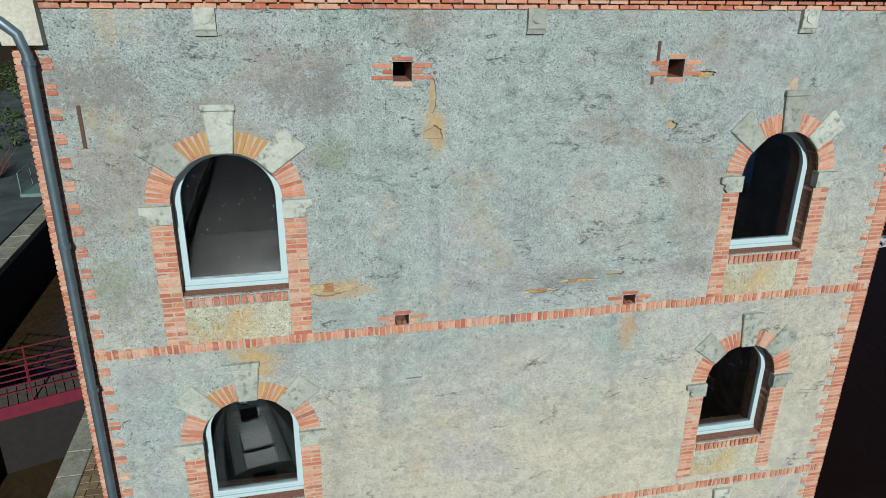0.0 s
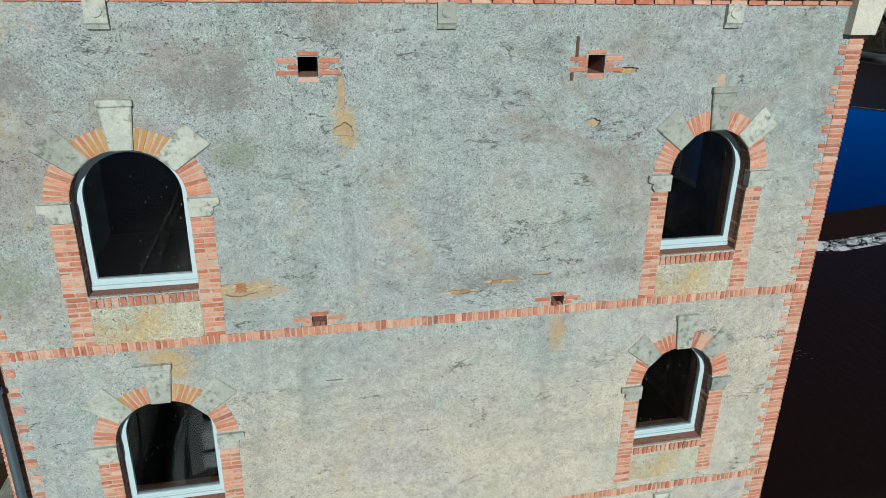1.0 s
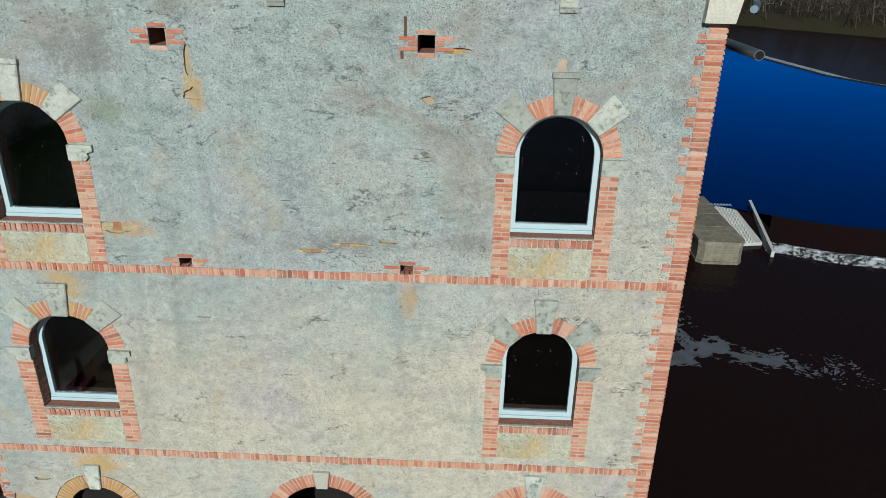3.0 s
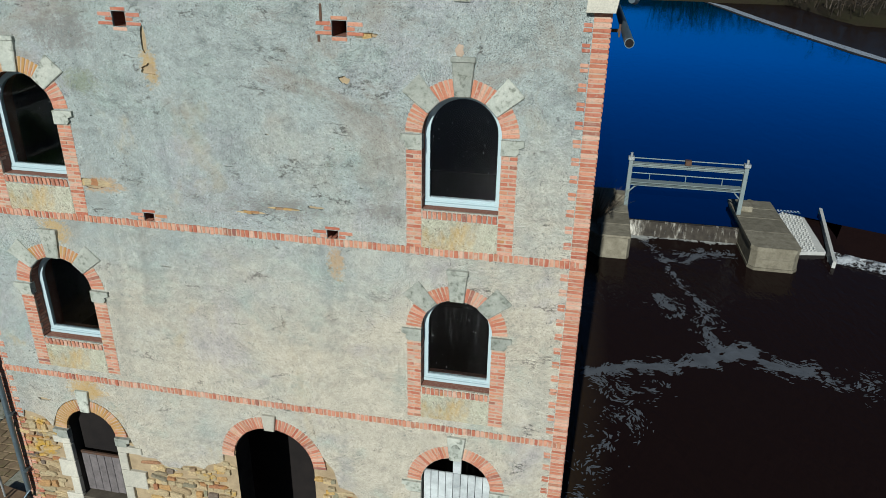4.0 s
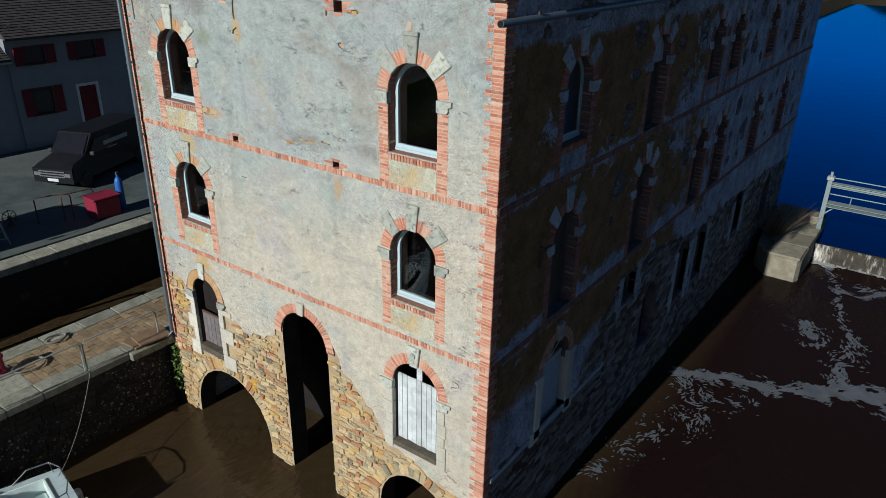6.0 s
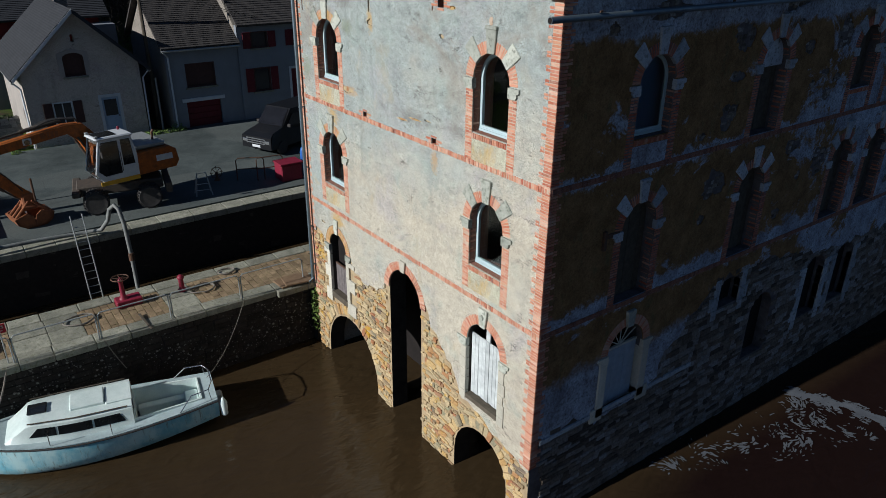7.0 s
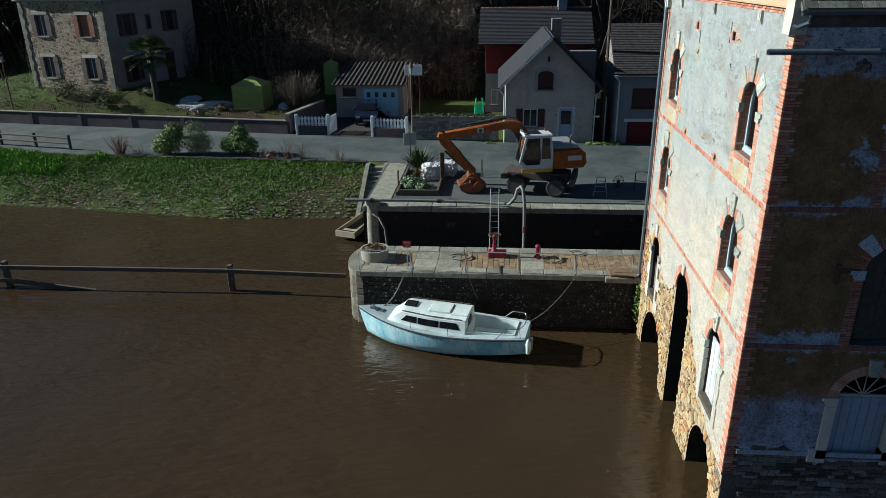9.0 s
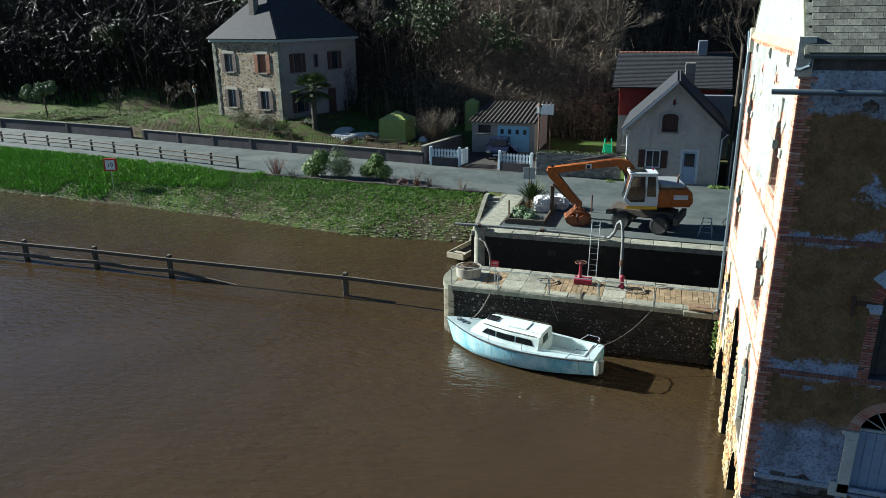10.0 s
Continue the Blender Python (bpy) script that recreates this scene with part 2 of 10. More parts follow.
BRICK, BRICK_OCHRE, BRICK_JOINED = make_brick("red_brick", 0.0), make_brick("lichened_brick", 0.2), make_brick_joined()
DRESSED = make_stone("dressed_stone", (0.47, 0.49, 0.43), (0.34, 0.37, 0.325), (0.085, 0.10, 0.075), 0.2)
WHITESTONE = make_stone("pale_limestone", (0.58, 0.56, 0.47), (0.48, 0.47, 0.40), (0.22, 0.22, 0.16), 0.1)


def make_rubble():
    n = Nodes("schist_rubble", True)
    col = n.ramp(n.random(), (0.0, (0.26, 0.19, 0.11)), (0.2, (0.50, 0.39, 0.23)), (0.4, (0.38, 0.32, 0.20)), (0.55, (0.56, 0.45, 0.27)), (0.7, (0.50, 0.34, 0.14)), (0.85, (0.36, 0.17, 0.09)), (0.95, (0.30, 0.29, 0.19)), (1.0, (0.18, 0.14, 0.11)))
    g = n.noise(22, 6, 0.7, (1, 1, 2.5))
    col = n.mix(0.75, col, n.mix(n.ramp(g, (0.35, 0.0), (0.65, 1.0)), 0.45, 1.25), "MULTIPLY")
    col = n.mix(n.ramp(n.noise(1.4, 6, 0.7), (0.585, 0.0), (0.66, 0.85)), col, (0.46, 0.27, 0.03))
    n.bump(g, 0.9, 0.02)
    return n.done(col, 0.9, 0.0, 0.2)


RUBBLE = make_rubble()
BEDDING = simple("pale_lime_bedding", (0.47, 0.375, 0.29), (0.35, 0.265, 0.20), 7, 0.95, 0.5, fine=50)
MORTAR = simple("old_mortar", (0.42, 0.33, 0.205), (0.27, 0.205, 0.125), 5, 0.95, 0.8, fine=45, dist=0.03)
# near-black: the shade inside openings put into a wall colour
DARKWALL = simple("shade_black_inner", (0.014, 0.011, 0.010), (0.006, 0.005, 0.005), 3, 0.9, 0.4)
QUAYWALL = make_stone("quay_wall_stone", (0.05, 0.043, 0.037), (0.027, 0.024, 0.021), (0.22, 0.21, 0.18), 0.05, 0.55)
WETWALL = make_stone("wet_wall_stone", (0.07, 0.062, 0.05), (0.035, 0.03, 0.026), (0.14, 0.13, 0.1), 0.03)
PIERSTONE = make_stone("damp_pier_stone", (0.27, 0.25, 0.19), (0.17, 0.155, 0.115), (0.09, 0.095, 0.05), 0.16)
# masonry colour lowered to hold the shade of the river side
SHADESIDE = make_stone("shade_side_masonry", (0.16, 0.145, 0.145), (0.085, 0.075, 0.075), (0.04, 0.035, 0.02), 0.12)
# dressed stone tinted with the blue skylight of the shaded side
DRESSED_SHADED = make_stone("blue_shade_dressed_stone", (0.44, 0.49, 0.54), (0.32, 0.36, 0.41), (0.08, 0.085, 0.06), 0.2)
GRANITE = make_stone("granite_coping", (0.34, 0.34, 0.275), (0.21, 0.215, 0.175), (0.11, 0.12, 0.06), 0.2)
PAVING = make_stone("quay_paving", (0.33, 0.245, 0.15), (0.21, 0.15, 0.095), (0.15, 0.135, 0.06), 0.22)
UPVC = simple("pale_blue_frame", (0.43, 0.55, 0.58), (0.38, 0.50, 0.53), 3, 0.35, 0.02, spec=0.5)
ZINC = simple("zinc_pipe", (0.16, 0.21, 0.24), (0.11, 0.15, 0.18), 6, 0.45, 0.1, metal=0.6)
IRON = simple("rusty_iron", (0.08, 0.06, 0.05), (0.14, 0.07, 0.04), 9, 0.7, 0.3, metal=0.4)
GALV = simple("galvanised_steel", (0.42, 0.45, 0.45), (0.30, 0.33, 0.33), 10, 0.5, 0.1, metal=0.5)
WOODGREY = simple("weathered_planks", (0.55, 0.60, 0.60), (0.30, 0.33, 0.34), 4, 0.85, 0.5, fine=40, vary=0.12)
WOODDARK = simple("dark_wet_timber", (0.055, 0.045, 0.035), (0.11, 0.095, 0.07), 7, 0.8, 0.5, fine=40)


def make_glass(name, tint, rough, gloss):
    n = Nodes(name)
    n.bsdf.inputs["Transmission Weight"].default_value = 1.0
    n.bsdf.inputs["IOR"].default_value = 1.5
    n.bump(n.noise(1.2, 2), 0.02, 0.02)
    return n.done(tint, rough, 0.0, gloss)


GLASS = make_glass("window_glass", (0.72, 0.78, 0.8), 0.0, 0.5)
DUSTYGLASS = make_glass("dusty_window_glass", (0.25, 0.27, 0.3), 0.32, 0.1)


def make_water(name, a, b, ripple, rough, spec=0.5, mill_dim=1.0):
    n = Nodes(name)
    col = n.mix(n.ramp(n.noise(0.12, 5, 0.6), (0.3, 0.0), (0.7, 1.0)), a, b)
    # east of the mill its dark reflection is painted in by colour and gloss
    clear = n.math("MULTIPLY", n.ramp(n.math("MULTIPLY", n.axis("X"), 0.1), (0.82, 0.0), (0.98, 1.0)), n.ramp(n.math("MULTIPLY", n.axis("Y"), 0.05), (0.35, 0.0), (0.6, mill_dim)))
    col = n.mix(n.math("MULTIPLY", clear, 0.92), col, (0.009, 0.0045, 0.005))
    w1, w2 = n.noise(1.5, 3, 0.5, (1.0, 0.30, 1.0), 0.7), n.noise(4.2, 2, 0.5, (1.0, 0.38, 1.0), 0.5)
    lee = n.ramp(n.math("MULTIPLY", n.math("ADD", n.axis("X"), 10.0), 0.05), (0.3, 1.0), (0.75, 0.55))
    calm = n.math("MULTIPLY", n.ramp(n.noise(0.09, 3), (0.35, 0.5), (0.6, 1.0)), lee)
    w3 = n.noise(13, 2, 0.5, (1.0, 0.5, 1.0), 0.3)
    n.bump(n.math("MULTIPLY", n.mix(0.08, n.mix(0.7, w1, w2), w3), calm), ripple, 0.34)
    shine = n.bsdf.inputs["Normal"].links[0].from_socket
    n.t.links.remove(n.bsdf.inputs["Normal"].links[0])
    n.link(shine, n.bsdf.inputs["Coat Normal"])
    crest = n.math("ABSOLUTE", n.math("SUBTRACT", n.noise(1.2, 2, 0.5, (1.0, 0.3, 1.0), 0.9), 0.5))
    n.bump(n.math("MULTIPLY", n.mix(0.6, crest, n.mix(0.45, w1, w2)), calm), 0.8, 0.34)
    n.bsdf.inputs["Coat IOR"].default_value, n.bsdf.inputs["Coat Roughness"].default_value = 1.33, rough
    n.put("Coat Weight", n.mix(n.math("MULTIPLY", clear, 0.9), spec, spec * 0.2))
    return n.done(col, 0.9, 0.0, 0.0)


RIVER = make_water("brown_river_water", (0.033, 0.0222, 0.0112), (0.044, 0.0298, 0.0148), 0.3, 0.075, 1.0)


def make_pool():
    """Still water: a mirror tinted sky blue and strengthened, over a dark body."""
    n = Nodes("deep_pool_water")
    n.bump(n.noise(1.1, 3, 0.5, (1.0, 0.4, 1.0), 0.6), 0.03, 0.3)
    bent = n.bsdf.inputs["Normal"].links[0].from_socket
    sheen, fres, mixer = n.t.nodes.new("ShaderNodeBsdfGlossy"), n.t.nodes.new("ShaderNodeFresnel"), n.t.nodes.new("ShaderNodeMixShader")
    sheen.inputs["Color"].default_value = (0.0, 0.36, 1.0, 1.0)
    sheen.inputs["Roughness"].default_value = 0.05
    fres.inputs["IOR"].default_value = 1.33
    for node in (sheen, fres):
        n.link(bent, node.inputs["Normal"])
    n.link(n.math("MINIMUM", n.math("MULTIPLY", fres.outputs[0], 2.0), 0.9), mixer.inputs[0])
    n.link(n.bsdf.outputs[0], mixer.inputs[1])
    n.link(sheen.outputs[0], mixer.inputs[2])
    n.link(mixer.outputs[0], n.t.nodes["Material Output"].inputs["Surface"])
    deep = n.mix(n.ramp(n.noise(0.12, 5, 0.6), (0.3, 0.0), (0.7, 1.0)), (0.0005, 0.0025, 0.013), (0.0006, 0.0035, 0.018))
    return n.done(deep, 0.9, 0.0, 0.0)


POOL = make_pool()


# ---------- mesh helpers ----------
def mesh_of(bm, name="mesh", smooth=False):
    bmesh.ops.recalc_face_normals(bm, faces=bm.faces)
    me = bpy.data.meshes.new(name)
    bm.to_mesh(me)
    bm.free()
    if smooth:
        me.polygons.foreach_set("use_smooth", [True] * len(me.polygons))
        me.set_sharp_from_angle(angle=radians(38))
    return me


def part(name, bm, material, parent=None, label="", smooth=False):
    """Links a bmesh as one mesh object under a thing or a part."""
    ob = new(name, mesh_of(bm, name, smooth))
    ob.data.materials.append(material)
    ob.parent = parent
    if label:
        ob["label"] = label
    return ob


def thing(name, label, category, at=(0, 0, 0), turn=0.0, group="", kind=""):
    ob = new(name)
    ob.empty_display_size = 0.2
    ob.matrix_basis = pose(*at, 0, 0, turn)
    return tagged(ob, label, category, group, kind)


def setting(name, bm, material, label="", smooth=False):
    return tagged(part(name, bm, material, None, "", smooth), label, name.split("_")[0], "", "structure")


def piece(name, me, parent, m):
    ob = new(name, me)
    ob.parent = parent
    ob.matrix_basis = m
    return ob


def box(bm, a, b, bevel=0.0, m=None):
    """A box from corner a to corner b, with bevelled edges, moved by m."""
    a, b = Vector(a), Vector(b)
    made = bmesh.ops.create_cube(bm, size=1, matrix=Matrix.LocRotScale((a + b) / 2, None, Vector([abs(v) for v in b - a])))
    vs = made["verts"]
    if bevel:
        es = list({e for v in vs for e in v.link_edges})
        made = bmesh.ops.bevel(bm, geom=es, offset=bevel, segments=1, affect="EDGES", profile=0.7)
        vs = list({v for f in made["faces"] for v in f.verts} | {v for v in vs if v.is_valid})
    if m is not None:
        bmesh.ops.transform(bm, matrix=m, verts=vs)
    return vs


def tube(bm, p, q, r, r2=None, n=10, caps=True):
    """A straight round bar from p to q."""
    p, q = Vector(p), Vector(q)
    d = q - p
    m = Matrix.Translation((p + q) / 2) @ d.to_track_quat("Z", "Y").to_matrix().to_4x4()
    return bmesh.ops.create_cone(bm, cap_ends=caps, segments=n, radius1=r, radius2=r if r2 is None else r2, depth=d.length, matrix=m)["verts"]


def pipe(bm, points, r, n=8):
    """A bent round bar along points."""
    rings = []
    pts = [Vector(p) for p in points]
    for i, p in enumerate(pts):
        d = (pts[min(i + 1, len(pts) - 1)] - pts[max(i - 1, 0)]).normalized()
        side = d.cross(Vector((0, 0, 1)) if abs(d.z) < 0.9 else Vector((1, 0, 0))).normalized()
        up = side.cross(d)
        rings.append([bm.verts.new(p + r * (math.cos(a) * side + math.sin(a) * up)) for a in [2 * math.pi * k / n for k in range(n)]])
    for r1, r2 in zip(rings, rings[1:]):
        for k in range(n):
            bm.faces.new((r1[k], r1[(k + 1) % n], r2[(k + 1) % n], r2[k]))
    bm.faces.new(rings[0][::-1])
    bm.faces.new(rings[-1])


def sag(p, q, drop, n=10):
    """Points of a slack line from p to q."""
    p, q = Vector(p), Vector(q)
    return [p.lerp(q, i / n) - Vector((0, 0, drop * 4 * (i / n) * (1 - i / n))) for i in range(n + 1)]


def lathe(bm, profile, n=20, at=(0, 0, 0)):
    """A turned form from (radius, height) pairs."""
    rings = [[bm.verts.new((at[0] + r * math.cos(2 * math.pi * k / n), at[1] + r * math.sin(2 * math.pi * k / n), at[2] + z)) for k in range(n)] for r, z in profile]
    for r1, r2 in zip(rings, rings[1:]):
        for k in range(n):
            bm.faces.new((r1[k], r1[(k + 1) % n], r2[(k + 1) % n], r2[k]))
    bm.faces.new(rings[0][::-1])
    bm.faces.new(rings[-1])


def prism(bm, loop, holes, put, depth):
    """A plate with holes: loop and holes are (u, v) points; put(u, v, d) gives the place at depth d."""
    loops = [loop, *holes]
    edges, front = [], []
    for lp in loops:
        vs = [bm.verts.new(put(u, v, 0)) for u, v in lp]
        front.append(vs)
        edges += [bm.edges.new((vs[i], vs[(i + 1) % len(vs)])) for i in range(len(vs))]
    faces = bmesh.ops.triangle_fill(bm, edges=edges, use_beauty=True, use_dissolve=False)["geom"]
    faces = [f for f in faces if isinstance(f, bmesh.types.BMFace)]
    back = {}
    for lp, vs in zip(loops, front):
        for (u, v), w in zip(lp, vs):
            back[w] = bm.verts.new(put(u, v, depth))
    for f in faces:
        bm.faces.new([back[w] for w in reversed(f.verts)])
    for vs in front:
        for i in range(len(vs)):
            a, b = vs[i], vs[(i + 1) % len(vs)]
            bm.faces.new((a, b, back[b], back[a]))


def arch(cx, w, z0, zs, n=14, rise=None):
    """An opening with a round head, from the left foot round."""
    r, k = w / 2, (w / 2 if rise is None else rise)
    return [(cx - r, z0), (cx + r, z0)] + [(cx + r * math.cos(a), zs + k * math.sin(a)) for a in [math.pi * i / n for i in range(n + 1)]]


def quad(cx, cz, w, h):
    return [(cx - w / 2, cz - h / 2), (cx + w / 2, cz - h / 2), (cx + w / 2, cz + h / 2), (cx - w / 2, cz + h / 2)]

# ---------- the mill: plan ----------
X0, X1, Y0, Y1 = -1.75, 8.41, 7.45, 33.2       # outer faces
EAVES, RIDGE_X, RIDGE_Z = 12.15, 3.33, 17.2
STR1, STR2 = 8.27, 5.20                         # heights of the brick string courses
WIN_X = (0.0, 6.65)
WIN_Z = ((8.90, 9.96), (5.96, 6.99))            # sill and springing of the two upper rows
WIN_W = 1.08


def south(u, v, d):
    return Vector((u, Y0 + d, v))


def east(u, v, d):
    return Vector((X1 - d, u, v))


def ragged(points, step=0.16, size=0.07, seed=1):
    """Breaks a line of (u, v) points into an uneven one."""
    rnd = random.Random(seed)
    out = []
    for (u0, v0), (u1, v1) in zip(points, points[1:]):
        k = max(1, round(math.hypot(u1 - u0, v1 - v0) / step))
        for i in range(k):
            f = i / k
            j = 0 if i == 0 and not out else size
            out.append((u0 + (u1 - u0) * f + rnd.uniform(-j, j), v0 + (v1 - v0) * f + rnd.uniform(-j, j)))
    return out + [points[-1]]


# ---------- the south wall ----------
HOLES = [(1.88, 11.28, 0.20, 0.20), (5.02, 11.27, 0.20, 0.20), (1.85, 8.36, 0.17, 0.19), (4.79, 8.36, 0.17, 0.19)]
upper = [arch(x, WIN_W * k, z0, zs, rise=WIN_W / 2) for z0, zs in WIN_Z for x, k in zip(WIN_X, (1.06, 1.0))]
door_hole = arch(6.70, 1.16, 2.50, 4.06)
hatch_hole = arch(-0.06, 0.98, 2.34, 3.98)
foot = [(X0, -1.2), (-1.02, -1.2), (-1.02, 0.25)]
foot += [(0.46 - 1.48 * math.cos(a), 0.25 + 1.58 * math.sin(a)) for a in [math.pi * i / 14 for i in range(1, 14)]]
foot += [(1.94, 0.25), (1.94, -1.2), (2.76, -1.2), (2.76, 3.95)]
foot += [(3.49 - 0.73 * math.cos(a), 3.95 + 0.73 * math.sin(a)) for a in [math.pi * i / 12 for i in range(1, 12)]]
foot += [(4.22, 3.95), (4.22, -1.2), (5.68, -1.2), (5.68, 0.6)]
foot += [(6.68 - 1.0 * math.cos(a), 0.6 + 1.1 * math.sin(a)) for a in [math.pi * i / 12 for i in range(1, 12)]]
foot += [(7.68, 0.6), (7.68, -1.2), (X1 - 0.031, -1.2)]
gable = [(X1 - 0.031, EAVES), (RIDGE_X, RIDGE_Z), (X0, EAVES)]
bm = bmesh.new()
prism(bm, foot + gable, upper + [door_hole, hatch_hole] + [quad(*h) for h in HOLES], lambda u, v, d: south(u, v, d + 0.035), 0.5)
wall_south = setting("wall_south", bm, MORTAR, "thick rubble masonry gable wall of a river mill")
wall_south.data.materials.append(WETWALL)
wall_south.data.materials.append(BRICK_JOINED)
for face in wall_south.data.polygons:
    if abs(face.normal.y) < 0.5 and face.center.z < 11.5:
        face.material_index = 2 if face.center.z > 4.95 else 1       # brick window reveals; dark arch sides with their shade put into the colour

FLAKES = [(1.02, 8.86, 0.62, 0.17), (0.62, 8.40, 0.34, 0.12), (2.20, 11.02, 0.10, 0.42), (2.22, 10.62, 0.26, 0.16), (5.38, 11.20, 0.34, 0.09),
          (3.55, 8.62, 0.5, 0.07), (4.55, 8.78, 0.26, 0.06), (5.06, 10.62, 0.16, 0.14), (4.06, 8.72, 0.5, 0.06), (-0.9, 4.6, 0.3, 0.08)]


chip = random.Random(77)
for _ in range(26):
    u, v = chip.uniform(-1.2, 7.9), chip.choice((chip.uniform(8.5, 11.5), chip.uniform(5.5, 8.0)))
    if all(abs(u - x) > 1.15 for x in WIN_X) and all(abs(u - x) + abs(v - z) > 0.8 for x, z, _w, _h in HOLES + FLAKES):
        FLAKES.append((u, v, chip.uniform(0.05, 0.28), chip.uniform(0.012, 0.03)))


def blotch(cx, cz, w, h, seed):
    """The broken outline of a flaked patch."""
    rnd = random.Random(seed)
    k = 30 if w > 0.3 else 20 if w > 0.1 else 10
    lobes = [(rnd.uniform(0.1, 0.25), rnd.choice((2, 3, 5)), rnd.uniform(0, 6.28)) for _ in range(2)]
    out = []
    for i in range(k):
        a = 2 * math.pi * i / k
        f = 0.86 + sum(g * math.sin(m * a + p) for g, m, p in lobes) * 0.6 + rnd.uniform(-0.16, 0.16)
        out.append((cx + w / 2 * math.cos(a) * f, cz + h / 2 * math.sin(a) * f))
    return out


# the render coat: a ragged lower edge shows the stones below
edge = ragged([(X0 + 0.02, 4.05), (-1.2, 4.3), (-0.85, 4.0)], seed=3)
edge += [(-0.06 - 0.74 * math.cos(a), 3.98 + 0.74 * math.sin(a)) for a in [math.pi * i / 10 for i in range(1, 10)]]
edge += ragged([(0.75, 3.9), (0.95, 3.62), (1.6, 3.45), (2.4, 3.7), (2.55, 4.05)], seed=4)
edge += [(3.49 - 0.96 * math.cos(a), 3.95 + 0.96 * math.sin(a)) for a in [math.pi * i / 10 for i in range(1, 10)]]
edge += ragged([(4.5, 4.1), (4.6, 3.75), (5.0, 3.45), (5.55, 3.0), (6.0, 2.33), (6.9, 2.12), (7.5, 1.95), (8.0, 1.85), (X1 - 0.02, 1.75)], seed=5)
bm = bmesh.new()
prism(bm, edge + [(X1 - 0.02, 11.90), (X0 + 0.02, 11.90)], upper + [door_hole] + [quad(*h) for h in HOLES] + [blotch(*f, i) for i, f in enumerate(FLAKES)], south, 0.034)
part("render_coat", bm, PLASTER, wall_south, "grey lime render, stained and flaking")

# other walls, floors and roof
bm = bmesh.new()
box(bm, (X0, Y0 + 0.535, -1.2), (X0 + 0.5, Y1, EAVES))
setting("wall_west", bm, PLASTER, "rendered side wall of the mill")
bm = bmesh.new()
box(bm, (X0 + 0.5, Y1 - 0.5, -1.2), (X1 - 0.5, Y1, EAVES))
setting("wall_north", bm, PLASTER_SIDE, "rendered rear wall of the mill")
# added to keep the inside dark; the black colour stands for its shade
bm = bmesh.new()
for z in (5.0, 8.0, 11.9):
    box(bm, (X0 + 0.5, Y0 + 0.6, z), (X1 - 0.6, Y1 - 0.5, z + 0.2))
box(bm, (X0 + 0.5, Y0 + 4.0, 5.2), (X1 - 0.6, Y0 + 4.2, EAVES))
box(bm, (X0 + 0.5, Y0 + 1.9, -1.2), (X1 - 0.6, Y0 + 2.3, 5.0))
setting("floor_inner", bm, DARKWALL, "added floors and partitions that keep the mill's inside black")

SIDE_Y = (10.15, 14.25, 18.6, 20.6, 24.95, 29.05)
side_holes = []
for y in SIDE_Y:
    side_holes += [arch(y, WIN_W, 8.34 if y == SIDE_Y[1] else WIN_Z[0][0], WIN_Z[0][1]), arch(y, WIN_W, 5.26, WIN_Z[1][1])]
RIVER_DOORS = ((18.75, 1.1, 2.0), (20.5, 1.1, 2.0), (25.0, 1.1, 2.2), (29.7, 1.1, 1.3))
side_holes += [arch(10.25, 1.2, 2.35, 3.95), arch(14.22, 0.92, 3.78, 4.42, 8, 0.16), arch(16.05, 1.05, 1.6, 3.05)]
side_holes += [arch(y, w, z, z + 1.45) for y, w, z in RIVER_DOORS]
bm = bmesh.new()
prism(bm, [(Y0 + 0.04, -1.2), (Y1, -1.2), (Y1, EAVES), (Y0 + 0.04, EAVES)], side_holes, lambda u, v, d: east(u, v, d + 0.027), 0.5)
wall_east = setting("wall_east", bm, SHADESIDE, "shaded masonry side wall of the mill above the river")
bm = bmesh.new()
SIDE_LOW = [(Y0 + 0.1, 2.55), (9.0, 2.6), (9.5, 2.2), (11.3, 2.3), (11.9, 3.2), (12.8, 4.0), (13.6, 4.62), (15, 4.75), (17, 4.55), (19, 4.1), (23, 3.9), (28, 3.7), (Y1 - 0.1, 3.4)]
low = ragged(SIDE_LOW, 0.2, 0.13, 8)
side_flakes = [(8.75, 11.02, 0.34, 0.3), (10.35, 11.28, 1.3, 0.42), (14.7, 11.22, 1.0, 0.4), (11.9, 8.62, 0.3, 0.2), (12.35, 6.6, 0.36, 0.3)]
peel = random.Random(88)
for _ in range(400):
    y, z, w = peel.uniform(12.4, 32), peel.uniform(5.4, 11.2), peel.uniform(0.25, 1.0)
    h = w * peel.uniform(0.5, 1.1)
    clear = all(abs(y - q) > 0.56 + w * 0.65 for q in SIDE_Y) and all(abs(z - q) > 0.1 + h * 0.65 for q in (STR1, STR2))
    if clear and all(abs(y - a) > (w + c) * 0.62 or abs(z - b) > (h + d) * 0.62 for a, b, c, d in side_flakes):
        side_flakes.append((y, z, w, h))
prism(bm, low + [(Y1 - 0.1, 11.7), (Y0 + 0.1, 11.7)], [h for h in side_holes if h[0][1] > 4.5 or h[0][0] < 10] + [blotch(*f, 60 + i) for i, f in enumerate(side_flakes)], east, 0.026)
part("render_coat", bm, PLASTER_SIDE, wall_east, "dark mossy render, patched, with blue skylight in its bare tone")


